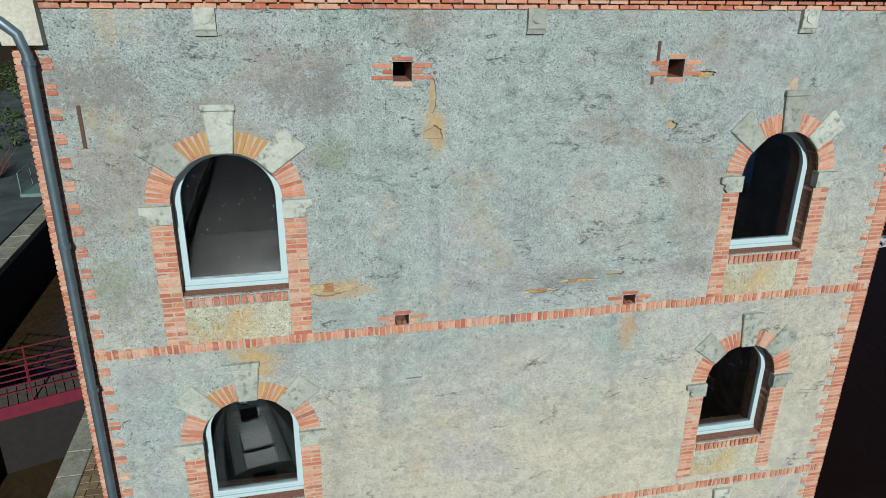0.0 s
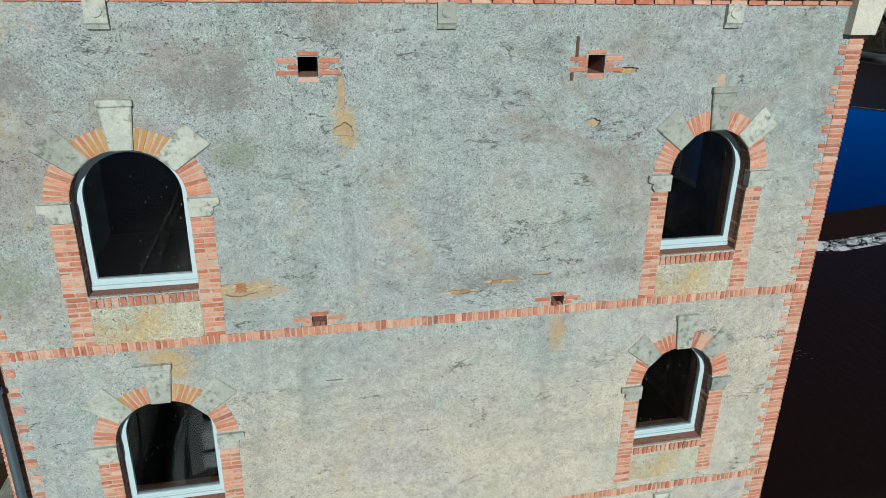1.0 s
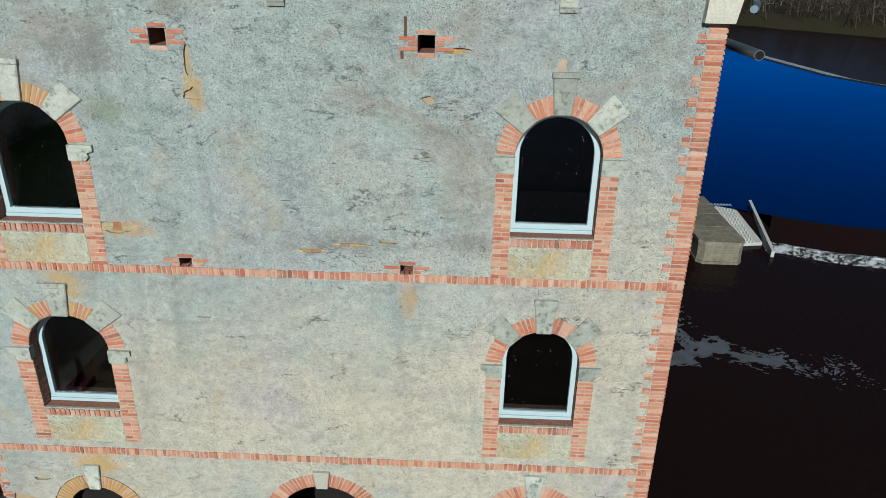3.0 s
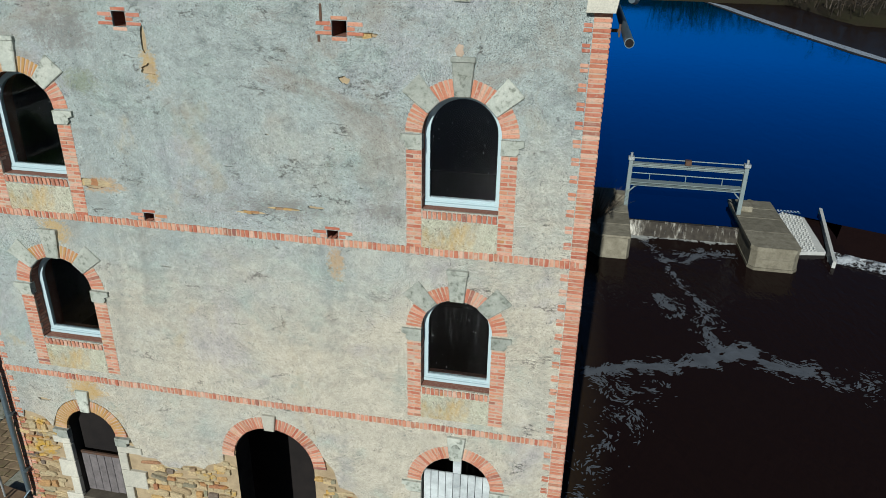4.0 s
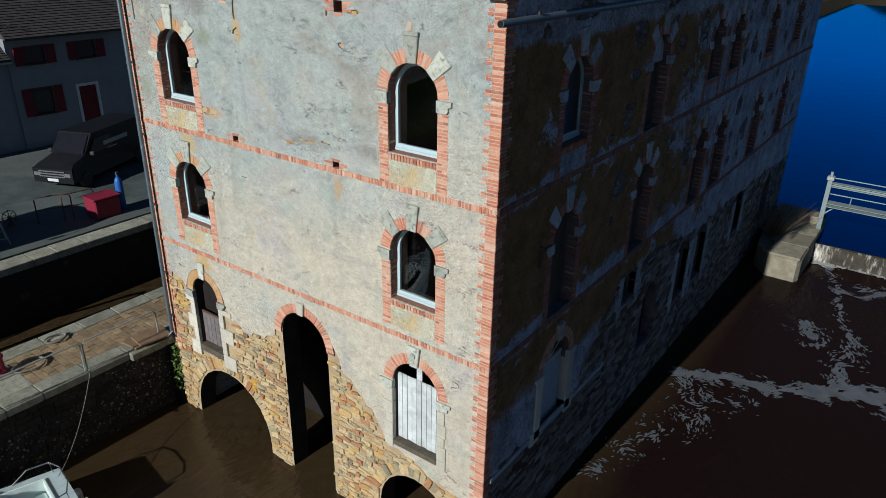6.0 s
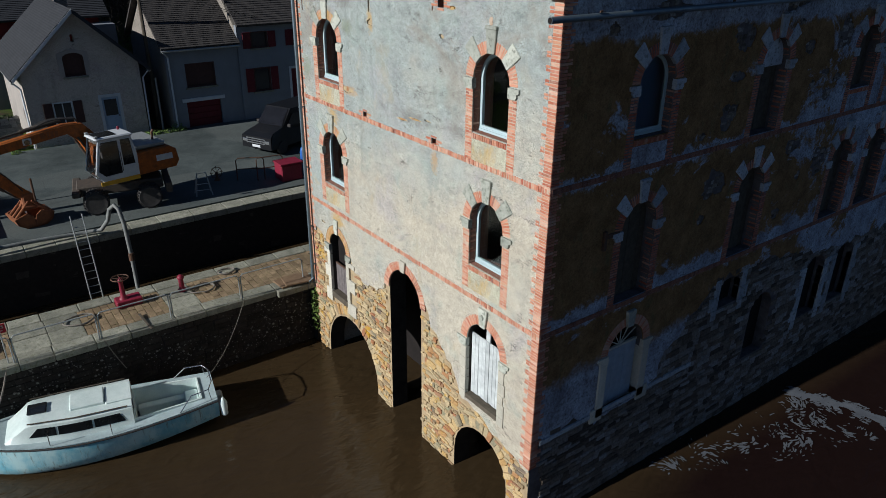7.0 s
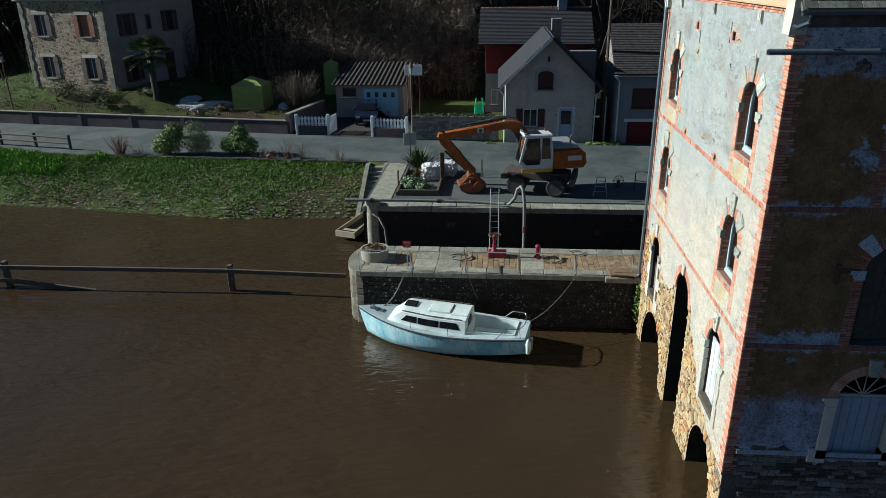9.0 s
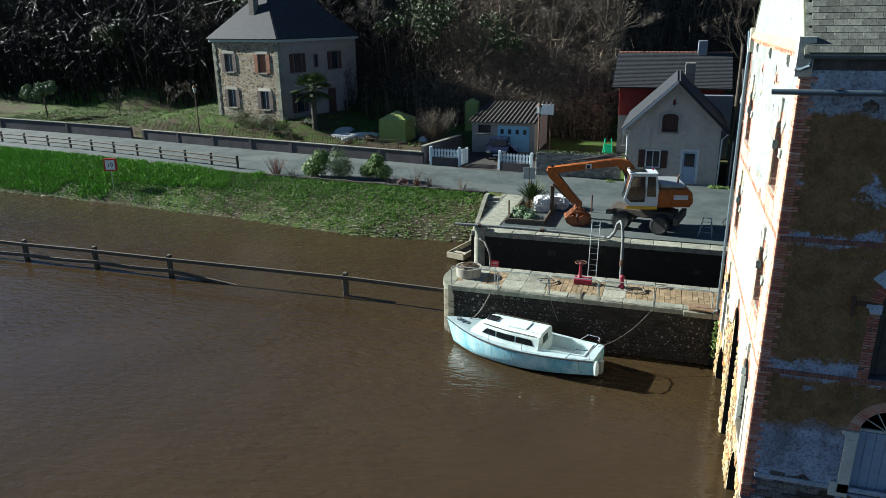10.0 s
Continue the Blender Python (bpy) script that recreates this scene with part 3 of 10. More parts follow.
# ---------- brick and stone dressings ----------
def brick_mesh(w, d, h, seed, bevel=0.005, material=BRICK):
    """A worn brick; its front face lies at y = 0."""
    rnd = random.Random(seed)
    bm = bmesh.new()
    box(bm, (-w / 2, 0, -h / 2), (w / 2, d, h / 2), bevel)
    for v in bm.verts:
        v.co += Vector((rnd.uniform(-0.004, 0.004), rnd.uniform(-0.003, 0.003) if v.co.y < d / 2 else 0, rnd.uniform(-0.003, 0.003)))
    me = mesh_of(bm, "brick")
    me.materials.append(material)
    return me


PITCH = 0.0595
STRETCHER = [brick_mesh(0.216 - 0.006 * i, 0.21, 0.043 + 0.002 * i, i) for i in range(4)]
HEADER = [brick_mesh(0.098 + 0.003 * i, 0.21, 0.043 + 0.002 * i, i + 9) for i in range(3)]
EDGE = [brick_mesh(0.050 + 0.003 * i, 0.14, 0.106 + 0.003 * i, i + 20, 0.006) for i in range(4)]
RADIAL = [brick_mesh(0.041 + 0.002 * i, 0.21, 0.228, i + 30) for i in range(3)]
RADIAL_OCHRE = [brick_mesh(0.043 + 0.002 * i, 0.21, 0.230, i + 35, 0.005, BRICK_OCHRE) for i in range(3)]
QUOIN_LONG = [brick_mesh(0.212, 0.215, 0.043 + 0.002 * i, i + 40) for i in range(3)]


def wedge(bm, a, half0, half1, r0, r1, front, back, cz):
    """A voussoir that stands at the angle a from upright, from radius r0 to r1."""
    ca, sa = math.cos(a), math.sin(a)
    pts = []
    for y in (front, back):
        for r, hw in ((r0, half0), (r1, half1)):
            for s in (-1, 1):
                x, z = s * hw, r
                pts.append(bm.verts.new((x * ca + z * sa, y, cz - x * sa + z * ca)))
    for f in ((0, 1, 3, 2), (5, 4, 6, 7), (0, 4, 5, 1), (2, 3, 7, 6), (1, 5, 7, 3), (0, 2, 6, 4)):
        bm.faces.new([pts[i] for i in f])
    bmesh.ops.recalc_face_normals(bm, faces=bm.faces)
    bmesh.ops.bevel(bm, geom=bm.edges[:], offset=0.012, segments=1, affect="EDGES")


def impost(bm, s, z0, z1, x_in=0.528, x_out=0.83):
    """A moulded springing stone on the side s."""
    h = z1 - z0
    prof = [(x_in, z0), (x_out - 0.10, z0), (x_out - 0.06, z0 + h * 0.25), (x_out - 0.07, z0 + h * 0.5), (x_out, z0 + h * 0.62), (x_out, z1), (x_in, z1)]
    prism(bm, [(s * u, v) for u, v in prof], [], lambda u, v, d: Vector((u, d - 0.042, v)), 0.11)


SPLASH = simple("dried_white_splash", (0.62, 0.64, 0.66), (0.45, 0.47, 0.5), 30, 0.8, 0.1)


def surround(at, turn, label, seed, framed=True, tall=0.0, wide=1.0, spring=1.06, crown=RADIAL):
    """An arched window with brick jambs, stone key, springers and imposts. The origin is the middle of the sill."""
    rnd = random.Random(seed)
    win = thing("window_%d" % (seed % 9 + 1), label, "window", at, turn, "arched mill windows", "structure")
    win.matrix_basis = win.matrix_basis @ Matrix.Diagonal((wide, 1, 1, 1))
    top, low = spring - 0.20, -0.585 if tall == 0 else -0.06
    bm = bmesh.new()
    for s in (-1, 1):
        box(bm, (s * 0.536, -0.003, low), (s * 0.752, 0.02, top))
        arc = [radians(90 - s * a) for a in range(8, 90, 8)]
        prism(bm, [(0.536 * math.cos(a), 0.536 * math.sin(a)) for a in arc] + [(0.764 * math.cos(a), 0.764 * math.sin(a)) for a in arc[::-1]], [], lambda u, v, d: Vector((u, d - 0.004, spring + v)), 0.03)
    part("bedding", bm, BEDDING, win, "pale lime joints between the bricks")
    for k in range(int((top - low) / PITCH)):
        z = low + (k + 0.5) * PITCH
        for s in (-1, 1):
            proud = -0.007 + rnd.uniform(-0.003, 0.003)
            if (k + (s > 0)) % 2:
                piece("brick", rnd.choice(STRETCHER), win, pose(s * 0.647, proud, z))
            else:
                piece("brick", rnd.choice(HEADER), win, pose(s * 0.589, proud, z))
                piece("brick", rnd.choice(HEADER), win, pose(s * 0.704, proud + rnd.uniform(0, 0.004), z))
    for a0, a1, k in ((10, 36, 5), (57, 88, 6)):
        for i in range(k):
            a = radians(a0 + (a1 - a0) * (i + 0.5) / k)
            for s in (-1, 1):
                piece("brick", rnd.choice(crown if a0 < 20 else RADIAL), win, pose(0, -0.008, spring) @ pose(0, 0, 0, 0, s * math.degrees(a), 0) @ pose(0, 0, 0.652))
    bm = bmesh.new()
    wedge(bm, 0, 0.105, 0.15, 0.527, 1.0, -0.05, 0.06, spring)
    box(bm, (-0.16, -0.066, spring + 0.965), (0.16, 0.02, spring + 1.035), 0.012)
    part("keystone", bm, DRESSED, win, "projecting grey stone keystone")
    for s in (-1, 1):
        bm = bmesh.new()
        wedge(bm, s * radians(45.5), 0.115, 0.165, 0.527, 0.97, -0.03, 0.06, spring)
        part("voussoir", bm, DRESSED, win, "grey stone arch block")
        bm = bmesh.new()
        impost(bm, s, top, spring)
        part("impost", bm, DRESSED, win, "moulded stone impost")
    if tall == 0:
        for i in range(15):
            piece("brick", rnd.choice(EDGE), win, pose(-0.49 + 0.07 * i, -0.02, -0.075, 6))
        bm = bmesh.new()
        box(bm, (-0.532, -0.006, -0.585), (0.532, 0.03, -0.14), 0.004)
        part("panel", bm, PLASTER_OLD, win, "recessed render panel with yellow lichen")
    if framed:
        bm = bmesh.new()
        outer, inner = arch(0, 1.07, 0.02, spring, 20), arch(0, 0.93, 0.125, spring, 20)
        prism(bm, outer, [inner], lambda u, v, d: Vector((u, 0.19 + d, v)), 0.07)
        frame_ob = part("frame", bm, UPVC, win, "pale blue plastic window frame")
        bm = bmesh.new()
        box(bm, (-0.535, 0.165, 0.005), (0.535, 0.19, 0.055), 0.006)
        box(bm, (-0.535, 0.178, 0.058), (0.535, 0.19, 0.085), 0.004)
        part("sill", bm, UPVC, frame_ob)
        bm = bmesh.new()
        prism(bm, arch(0, 0.95, 0.115, spring, 20), [], lambda u, v, d: Vector((u, 0.22 + d, v)), 0.012)
        pane = part("pane", bm, GLASS if turn == 0 else DUSTYGLASS, frame_ob, "dark reflecting glass" if turn == 0 else "dull dusty glass")
        bm = bmesh.new()
        for _ in range(70):
            x, z, w = rnd.uniform(-0.44, 0.44), rnd.uniform(0.16, spring + 0.3), rnd.uniform(0.0008, 0.0018)
            h = w * rnd.choice((1, 1, 1.5, 6, 10))
            v = [bm.verts.new((x + w * math.cos(q), 0.2185, z + h * math.sin(q))) for q in [math.pi * j / 3 for j in range(6)]]
            bm.faces.new(v)
        tagged(part("splash", bm, SPLASH, pane, "small white splashes on the glass"), kind="stuff")
    return win


LABELS = ("arched window with brick jambs and pale blue frame", "arched window with lichen-yellowed brick arch and blue frame")
south_windows = []
for r, (z0, zs) in enumerate(WIN_Z):
    for c, x in enumerate(WIN_X):
        south_windows.append(surround((x, Y0, z0), 0, LABELS[c == 0], r * 2 + c, True, 0.0, 1.06 if c == 0 else 1.0, zs - z0, RADIAL_OCHRE if c == 0 else RADIAL))


def arch_ring(parent, cx, cz, r, n, a0, a1, meshes, length, put):
    bm = bmesh.new()
    arc = [radians(90 - a0 - (a1 - a0) * i / 24) for i in range(25)]
    prism(bm, [(cx + (r + 0.003) * math.cos(a), cz + (r + 0.003) * math.sin(a)) for a in arc] + [(cx + (r + length) * math.cos(a), cz + (r + length) * math.sin(a)) for a in arc[::-1]], [], lambda u, v, d: Vector((u, d - 0.003, v)), 0.03)
    part("bedding", bm, BEDDING, parent, "pale lime joints between the bricks")
    for i in range(n):
        a = a0 + (a1 - a0) * (i + 0.5) / n
        piece("brick", meshes[i % len(meshes)], parent, put(cx, cz) @ pose(0, 0, 0, 0, a, 0) @ pose(0, 0, r + length / 2))


def planks(name, parent, x0, x1, z0, z1, y, material, n, seed):
    rnd = random.Random(seed)
    w = (x1 - x0) / n
    for i in range(n):
        bm = bmesh.new()
        box(bm, (x0 + i * w + 0.004, y + rnd.uniform(0, 0.008), z0 + rnd.uniform(0, 0.02)), (x0 + (i + 1) * w - 0.004, y + 0.035, z1 - rnd.uniform(0, 0.015)), 0.004)
        part(name, bm, material, parent)


# the planked loading door
door = thing("door_1", "arched doorway closed by weathered white planks", "door", (6.70, Y0, 2.50), 0, "", "structure")
arch_ring(door, 0, 1.56, 0.585, 38, -88, 88, RADIAL, 0.225, lambda x, z: pose(x, -0.008, z))
bm = bmesh.new()
wedge(bm, 0, 0.10, 0.15, 0.57, 1.02, -0.065, 0.2, 1.56)
key = part("keystone", bm, DRESSED, door, "grey keystone with a round boss")
bm = bmesh.new()
tube(bm, (0, -0.095, 2.40), (0, -0.055, 2.40), 0.06, 0.07, 14)
part("boss", bm, DRESSED, key)
for s in (-1, 1):
    bm = bmesh.new()
    z = -0.12
    while z < 1.30:
        hgt = 0.30 + 0.07 * math.sin(z * 9)
        box(bm, (s * 0.575, -0.03, z), (s * (0.80 if int(z * 10) % 2 else 0.76), 0.09, min(z + hgt - 0.008, 1.36)), 0.01)
        z += hgt
    part("jamb", bm, WHITESTONE, door, "pale limestone door jamb")
    bm = bmesh.new()
    impost(bm, s, 1.36, 1.56, 0.572, 0.90)
    part("impost", bm, DRESSED, door, "moulded stone impost")
planks("plank", door, -0.565, 0.565, 0.06, 1.70, 0.14, WOODGREY, 9, 4)
bm = bmesh.new()
box(bm, (-0.07, 0.15, 1.70), (0.07, 0.19, 2.14), 0.005)
part("post", bm, WOODGREY, door, "white wooden post above the planks")
bm = bmesh.new()
box(bm, (-0.57, -0.03, -0.06), (0.57, 0.30, 0.06), 0.012)
part("sill", bm, WOODDARK, door, "dark timber sill")

# the half-boarded hatch
hatch = thing("door_2", "arched hatch half closed by grey planks", "door", (-0.06, Y0, 2.34), 0, "", "structure")
arch_ring(hatch, 0, 1.64, 0.495, 33, -88, 88, RADIAL_OCHRE, 0.225, lambda x, z: pose(x, -0.008, z))
bm = bmesh.new()
wedge(bm, 0, 0.09, 0.13, 0.485, 0.94, -0.055, 0.2, 1.64)
part("keystone", bm, DRESSED, hatch, "grey stone keystone")
for s in (-1, 1):
    bm = bmesh.new()
    z, k = -0.28, 0
    while z < 1.40:
        box(bm, (s * 0.485, -0.03, z), (s * (0.66 if k % 2 else 0.98 if s > 0 else 0.84), 0.07, min(z + 0.39, 1.46)), 0.01)
        z, k = z + 0.4, k + 1
    part("jamb", bm, WHITESTONE, hatch, "pale limestone quoin blocks")
    bm = bmesh.new()
    impost(bm, s, 1.46, 1.64, 0.482, 0.78)
    part("impost", bm, DRESSED, hatch, "moulded stone impost")
WOODWORN = simple("dark_weathered_planks", (0.21, 0.19, 0.19), (0.10, 0.09, 0.09), 6, 0.85, 0.5, fine=40, vary=0.15)
planks("plank", hatch, -0.478, 0.478, 0.10, 0.98, 0.16, WOODWORN, 6, 7)
bm = bmesh.new()
box(bm, (-0.478, 0.15, 0.985), (0.478, 0.2, 1.03), 0.006)
part("rail", bm, IRON, hatch, "rusty rail over the planks")
bm = bmesh.new()
box(bm, (-0.48, -0.03, -0.10), (0.48, 0.3, 0.08), 0.012)
part("sill", bm, WOODDARK, hatch, "dark timber sill")
# black sheet in place of the shade behind the hatch
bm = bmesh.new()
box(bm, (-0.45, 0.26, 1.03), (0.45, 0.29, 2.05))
part("board", bm, DARKWALL, hatch, "black sheet standing for the shade inside the hatch")

# the tall water arch
bay = thing("arch_1", "tall brick-headed water arch open to the river", "arch", (3.49, Y0, 3.95), 0, "", "structure")
arch_ring(bay, 0, 0, 0.735, 45, -89, 89, RADIAL, 0.225, lambda x, z: pose(x, -0.008, z))
bm = bmesh.new()
wedge(bm, 0, 0.09, 0.125, 0.72, 1.03, -0.06, 0.2, 0)
part("keystone", bm, WHITESTONE, bay, "white stone keystone")

# string courses, corner bricks and the brick cornice
rnd = random.Random(11)
for name, z in (("string_course_upper", STR1), ("string_course_lower", STR2)):
    course = thing(name, "projecting course of red bricks on edge", "string course", (X0, Y0, z), 0, "", "structure")
    bm = bmesh.new()
    box(bm, (0.02, -0.008, -0.052), (X1 - X0 - 0.02, 0.02, 0.052))
    part("bedding", bm, BEDDING, course, "pale lime joints between the bricks")
    for i in range(int((X1 - X0 - 0.04) / 0.0705)):
        piece("brick", rnd.choice(EDGE), course, pose(0.05 + 0.0705 * i, -0.016 + rnd.uniform(-0.006, 0.006), rnd.uniform(-0.006, 0.006), 0, rnd.uniform(-2, 2)))
for name, x, s in (("corner_east", X1, -1), ("corner_west", X0, 1)):
    quoin = thing(name, "toothed red brick corner of the mill", "quoin", (x, Y0, 1.85), 0, "", "structure")
    bm = bmesh.new()
    box(bm, (s * 0.004, -0.003, -0.02), (s * 0.20, 0.03, 9.72))
    part("bedding", bm, BEDDING, quoin, "pale lime joints between the bricks")
    k, z = 0, 0.0
    while z < 9.72:
        wide = k % 4 < 2
        piece("brick", rnd.choice(QUOIN_LONG), quoin, pose(s * 0.096, -0.008 + rnd.uniform(-0.003, 0.003), z))
        if wide:
            piece("brick", rnd.choice(HEADER), quoin, pose(s * 0.265, -0.007 + rnd.uniform(-0.003, 0.003), z))
        if not wide and s < 0:
            piece("brick", rnd.choice(HEADER), quoin, pose(0.004 + rnd.uniform(-0.003, 0.003), 0.262, z, 0, 0, 90))
        k, z = k + 1, z + PITCH
cornice = thing("cornice", "brick cornice with a sloping ochre ledge", "cornice", (X0, Y0, 11.89), 0, "", "structure")
for r in range(2):
    for i in range(44):
        piece("brick", rnd.choice(STRETCHER), cornice, pose(0.13 + 0.23 * i + 0.1 * (r % 2), -0.018 - 0.02 * r, 0.03 + PITCH * r))
LEDGE = simple("ochre_ledge_tiles", (0.46, 0.37, 0.24), (0.38, 0.27, 0.15), 2.5, 0.9, 0.5, fine=30)
bm = bmesh.new()
prism(bm, [(-0.10, 0.13), (-0.10, 0.17), (0.03, 0.40), (0.05, 0.13)], [], lambda u, v, d: Vector((d - 0.03, u, v)), X1 - X0 + 0.06)
part("ledge", bm, LEDGE, cornice, "sloping ledge with orange lichen")
bm = bmesh.new()
prism(bm, [(X1 - 0.02, EAVES + 0.05), (RIDGE_X, RIDGE_Z), (X0 + 0.02, EAVES + 0.05)], [], lambda u, v, d: south(u, v, d), 0.034)
part("gable_coat", bm, PLASTER, wall_south, "pale render of the gable")
for x in (-0.03, 3.31, 6.61):
    bm = bmesh.new()
    prism(bm, [(-0.03, -0.04), (-0.045, 0.0), (-0.06, 0.02), (-0.06, 0.22), (0.05, 0.22), (0.05, -0.04)], [], lambda u, v, d: Vector((d - 0.1, u, v)), 0.2)
    tube(bm, (0, -0.072, 0.13), (0, -0.05, 0.13), 0.06, n=16)
    corbel = tagged(part("corbel", bm, DRESSED), "grey stone corbel with a round boss", "corbel", "corbels under the cornice", "structure")
    corbel.matrix_basis = pose(x, Y0, 11.69)
for x in (X0, X1):
    bm = bmesh.new()
    s = 1 if x < 0 else -1
    prism(bm, [(-0.04, 0.0), (0.30, 0.0), (0.28, 0.45), (0.16, 0.75), (-0.10, 0.75), (-0.10, 0.35)], [], lambda u, v, d: Vector((s * u, d - 0.12, v)), 0.3)
    kneeler = tagged(part("kneeler", bm, WHITESTONE), "white stone kneeler at the foot of the gable", "kneeler", "gable kneelers", "structure")
    kneeler.matrix_basis = pose(x, Y0, 11.58)

# bricks round the putlog holes, iron wall anchors
for i, (x, z, w, h) in enumerate(HOLES):
    hole = thing("putlog_hole", "square beam hole framed by bare bricks", "hole", (x, Y0, z), 0, "beam holes", "structure")
    piece("brick", STRETCHER[0], hole, pose(0, -0.006, h / 2 + 0.03))
    piece("brick", STRETCHER[1], hole, pose(0.0, -0.006, -h / 2 - 0.03))
    for s in (-1, 1):
        for k in range(3):
            piece("brick", HEADER[k] if k % 2 else STRETCHER[k], hole, pose(s * (w / 2 + (0.056 if k % 2 else 0.114)), -0.006, -0.06 + 0.06 * k))
for x, z, h in ((-1.28, 10.80, 0.42), (4.78, 11.46, 0.22), (4.74, 11.14, 0.09)):
    bm = bmesh.new()
    box(bm, (-0.018, -0.012, -h / 2), (0.018, 0.02, h / 2), 0.004)
    anchor = tagged(part("wall_anchor", bm, IRON), "dark iron anchor bar let into the render", "wall anchor", "iron wall anchors")
    anchor.matrix_basis = pose(x, Y0, z)
bm = bmesh.new()
bmesh.ops.create_icosphere(bm, subdivisions=3, radius=0.075, matrix=Matrix.Diagonal((0.75, 0.2, 1.1, 1)))
for v in bm.verts:
    v.co += v.co.normalized() * 0.03 * noise.noise(v.co * 22)
dab = tagged(part("mortar_dab", bm, BEDDING), "white dab of mortar above the window key", "mortar")
dab.matrix_basis = pose(6.60, Y0, 11.06)


# ---------- rubble masonry of the foot ----------
def inside(poly, u, v):
    c = False
    for (u0, v0), (u1, v1) in zip(poly, poly[1:] + poly[:1]):
        if (v0 > v) != (v1 > v) and u < (u1 - u0) * (v - v0) / (v1 - v0) + u0:
            c = not c
    return c


def stone_mesh(seed):
    """A rough stone of unit size; its face lies near y = 0."""
    r = random.Random(seed)
    bm = bmesh.new()
    vs = [(-0.5, -0.5), (-0.1, -0.53), (0.5, -0.47), (0.53, 0.1), (0.48, 0.5), (0.05, 0.53), (-0.48, 0.47), (-0.52, 0.0)]
    vs = [(u + r.uniform(-0.09, 0.09), v + r.uniform(-0.09, 0.09)) for u, v in vs]
    a = [bm.verts.new((u * 0.92, r.uniform(-0.15, 0.12), v * 0.88)) for u, v in vs]
    b = [bm.verts.new((u, 0.5, v)) for u, v in vs]
    c = [bm.verts.new((u, 1.6, v)) for u, v in vs]
    mid = bm.verts.new((r.uniform(-0.1, 0.1), -0.08, 0))
    for i in range(8):
        j = (i + 1) % 8
        bm.faces.new((mid, a[i], a[j]))
        bm.faces.new((a[i], b[i], b[j], a[j]))
        bm.faces.new((b[i], c[i], c[j], b[j]))
    me = mesh_of(bm, "stone")
    me.materials.append(RUBBLE)
    return me


STONES = [stone_mesh(i) for i in range(10)]
bare = edge[::-1] + foot[:]
blocked = [[(5.82, 2.2), (7.58, 2.2), (7.58, 4.9), (5.82, 4.9)], [(-0.95, 2.0), (0.95, 2.0), (0.95, 5.0), (-0.95, 5.0)]]
rnd = random.Random(21)
spots = []
z = -0.25
while z < 4.4:
    h = rnd.uniform(0.05, 0.15)
    x = X0 + rnd.uniform(0, 0.1)
    while x < X1:
        w = rnd.choice((rnd.uniform(0.08, 0.16), rnd.uniform(0.14, 0.28), rnd.uniform(0.24, 0.46)))
        cx, cz = x + w / 2, z + h / 2 + rnd.uniform(-0.03, 0.03)
        near_arch = math.hypot(cx - 0.46, (cz - 0.25) * 0.94) < 1.80 and cz > 0.2 or math.hypot(cx - 6.68, (cz - 0.6) * 0.92) < 1.28 and cz > 0.5
        ring = math.hypot(cx - 3.49, cz - 3.95) < 1.05 and cz > 3.9
        ok = all(inside(bare, cx + a * w * 0.42, cz + b * h * 0.3) for a in (-1, 1) for b in (-1, 1)) and not any(inside(b, cx, cz) for b in blocked)
        if ok and not near_arch and not ring:
            spots.append((cx, cz, w * rnd.uniform(0.78, 0.98), h * rnd.uniform(0.62, 1.02), rnd.uniform(-11, 11)))
        x += w
    z += h
for cx, cz, r0, r1, k, n in ((0.46, 0.25, 1.53, 0.33, 0.94, 34), (6.68, 0.6, 1.05, 0.26, 0.91, 24)):
    for i in range(n):
        a = math.pi * (i + 0.5) / n
        rr = r0 + r1 / 2
        u, v = cx + rr * math.cos(a), cz + rr * math.sin(a) / k
        if abs(u - cx) < 1.2 or v < 2.0:
            spots.append((u, v, r1 * rnd.uniform(0.85, 1.1), math.pi * rr / n * 0.92, -math.degrees(a)))
rubble = thing("rubble_facing", "ochre schist rubble stones of the bare wall foot", "stonework", (0, Y0, 0), 0, "", "structure")
for cx, cz, w, h, turn in spots:
    piece("stone", rnd.choice(STONES), rubble, pose(cx, 0.002 + rnd.uniform(-0.022, 0.022), cz, rnd.uniform(-5, 5), turn, rnd.uniform(-5, 5)) @ Matrix.Diagonal((w * 1.02, 0.035, h * 1.04, 1)))
for i, (x, z, w, h) in enumerate(FLAKES):
    if w > 0.3:
        for k in range(int(w / 0.12)):
            piece("stone", rnd.choice(STONES), rubble, pose(x - w / 2 + 0.12 * (k + 0.5), 0.006, z + rnd.uniform(-0.02, 0.02)) @ Matrix.Diagonal((0.13, 0.04, h * 0.7, 1)))

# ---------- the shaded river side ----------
# darker copy of the brick, with the side wall's shade in its colour
BRICK_SHADED = make_brick("shaded_brick", 0.0, 0.85)
shaded_meshes = {}


def shade_window(win):
    """Swaps a side window's materials for copies coloured as in shade; panels turn mossy."""
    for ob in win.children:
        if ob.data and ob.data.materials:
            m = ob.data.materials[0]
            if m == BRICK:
                if ob.data.name not in shaded_meshes:
                    shaded_meshes[ob.data.name] = ob.data.copy()
                    shaded_meshes[ob.data.name].materials[0] = BRICK_SHADED
                ob.data = shaded_meshes[ob.data.name]
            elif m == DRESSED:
                ob.data.materials[0] = DRESSED_SHADED
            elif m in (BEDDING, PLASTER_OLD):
                ob.data.materials[0] = SHADESIDE if m == BEDDING else PLASTER_SIDE


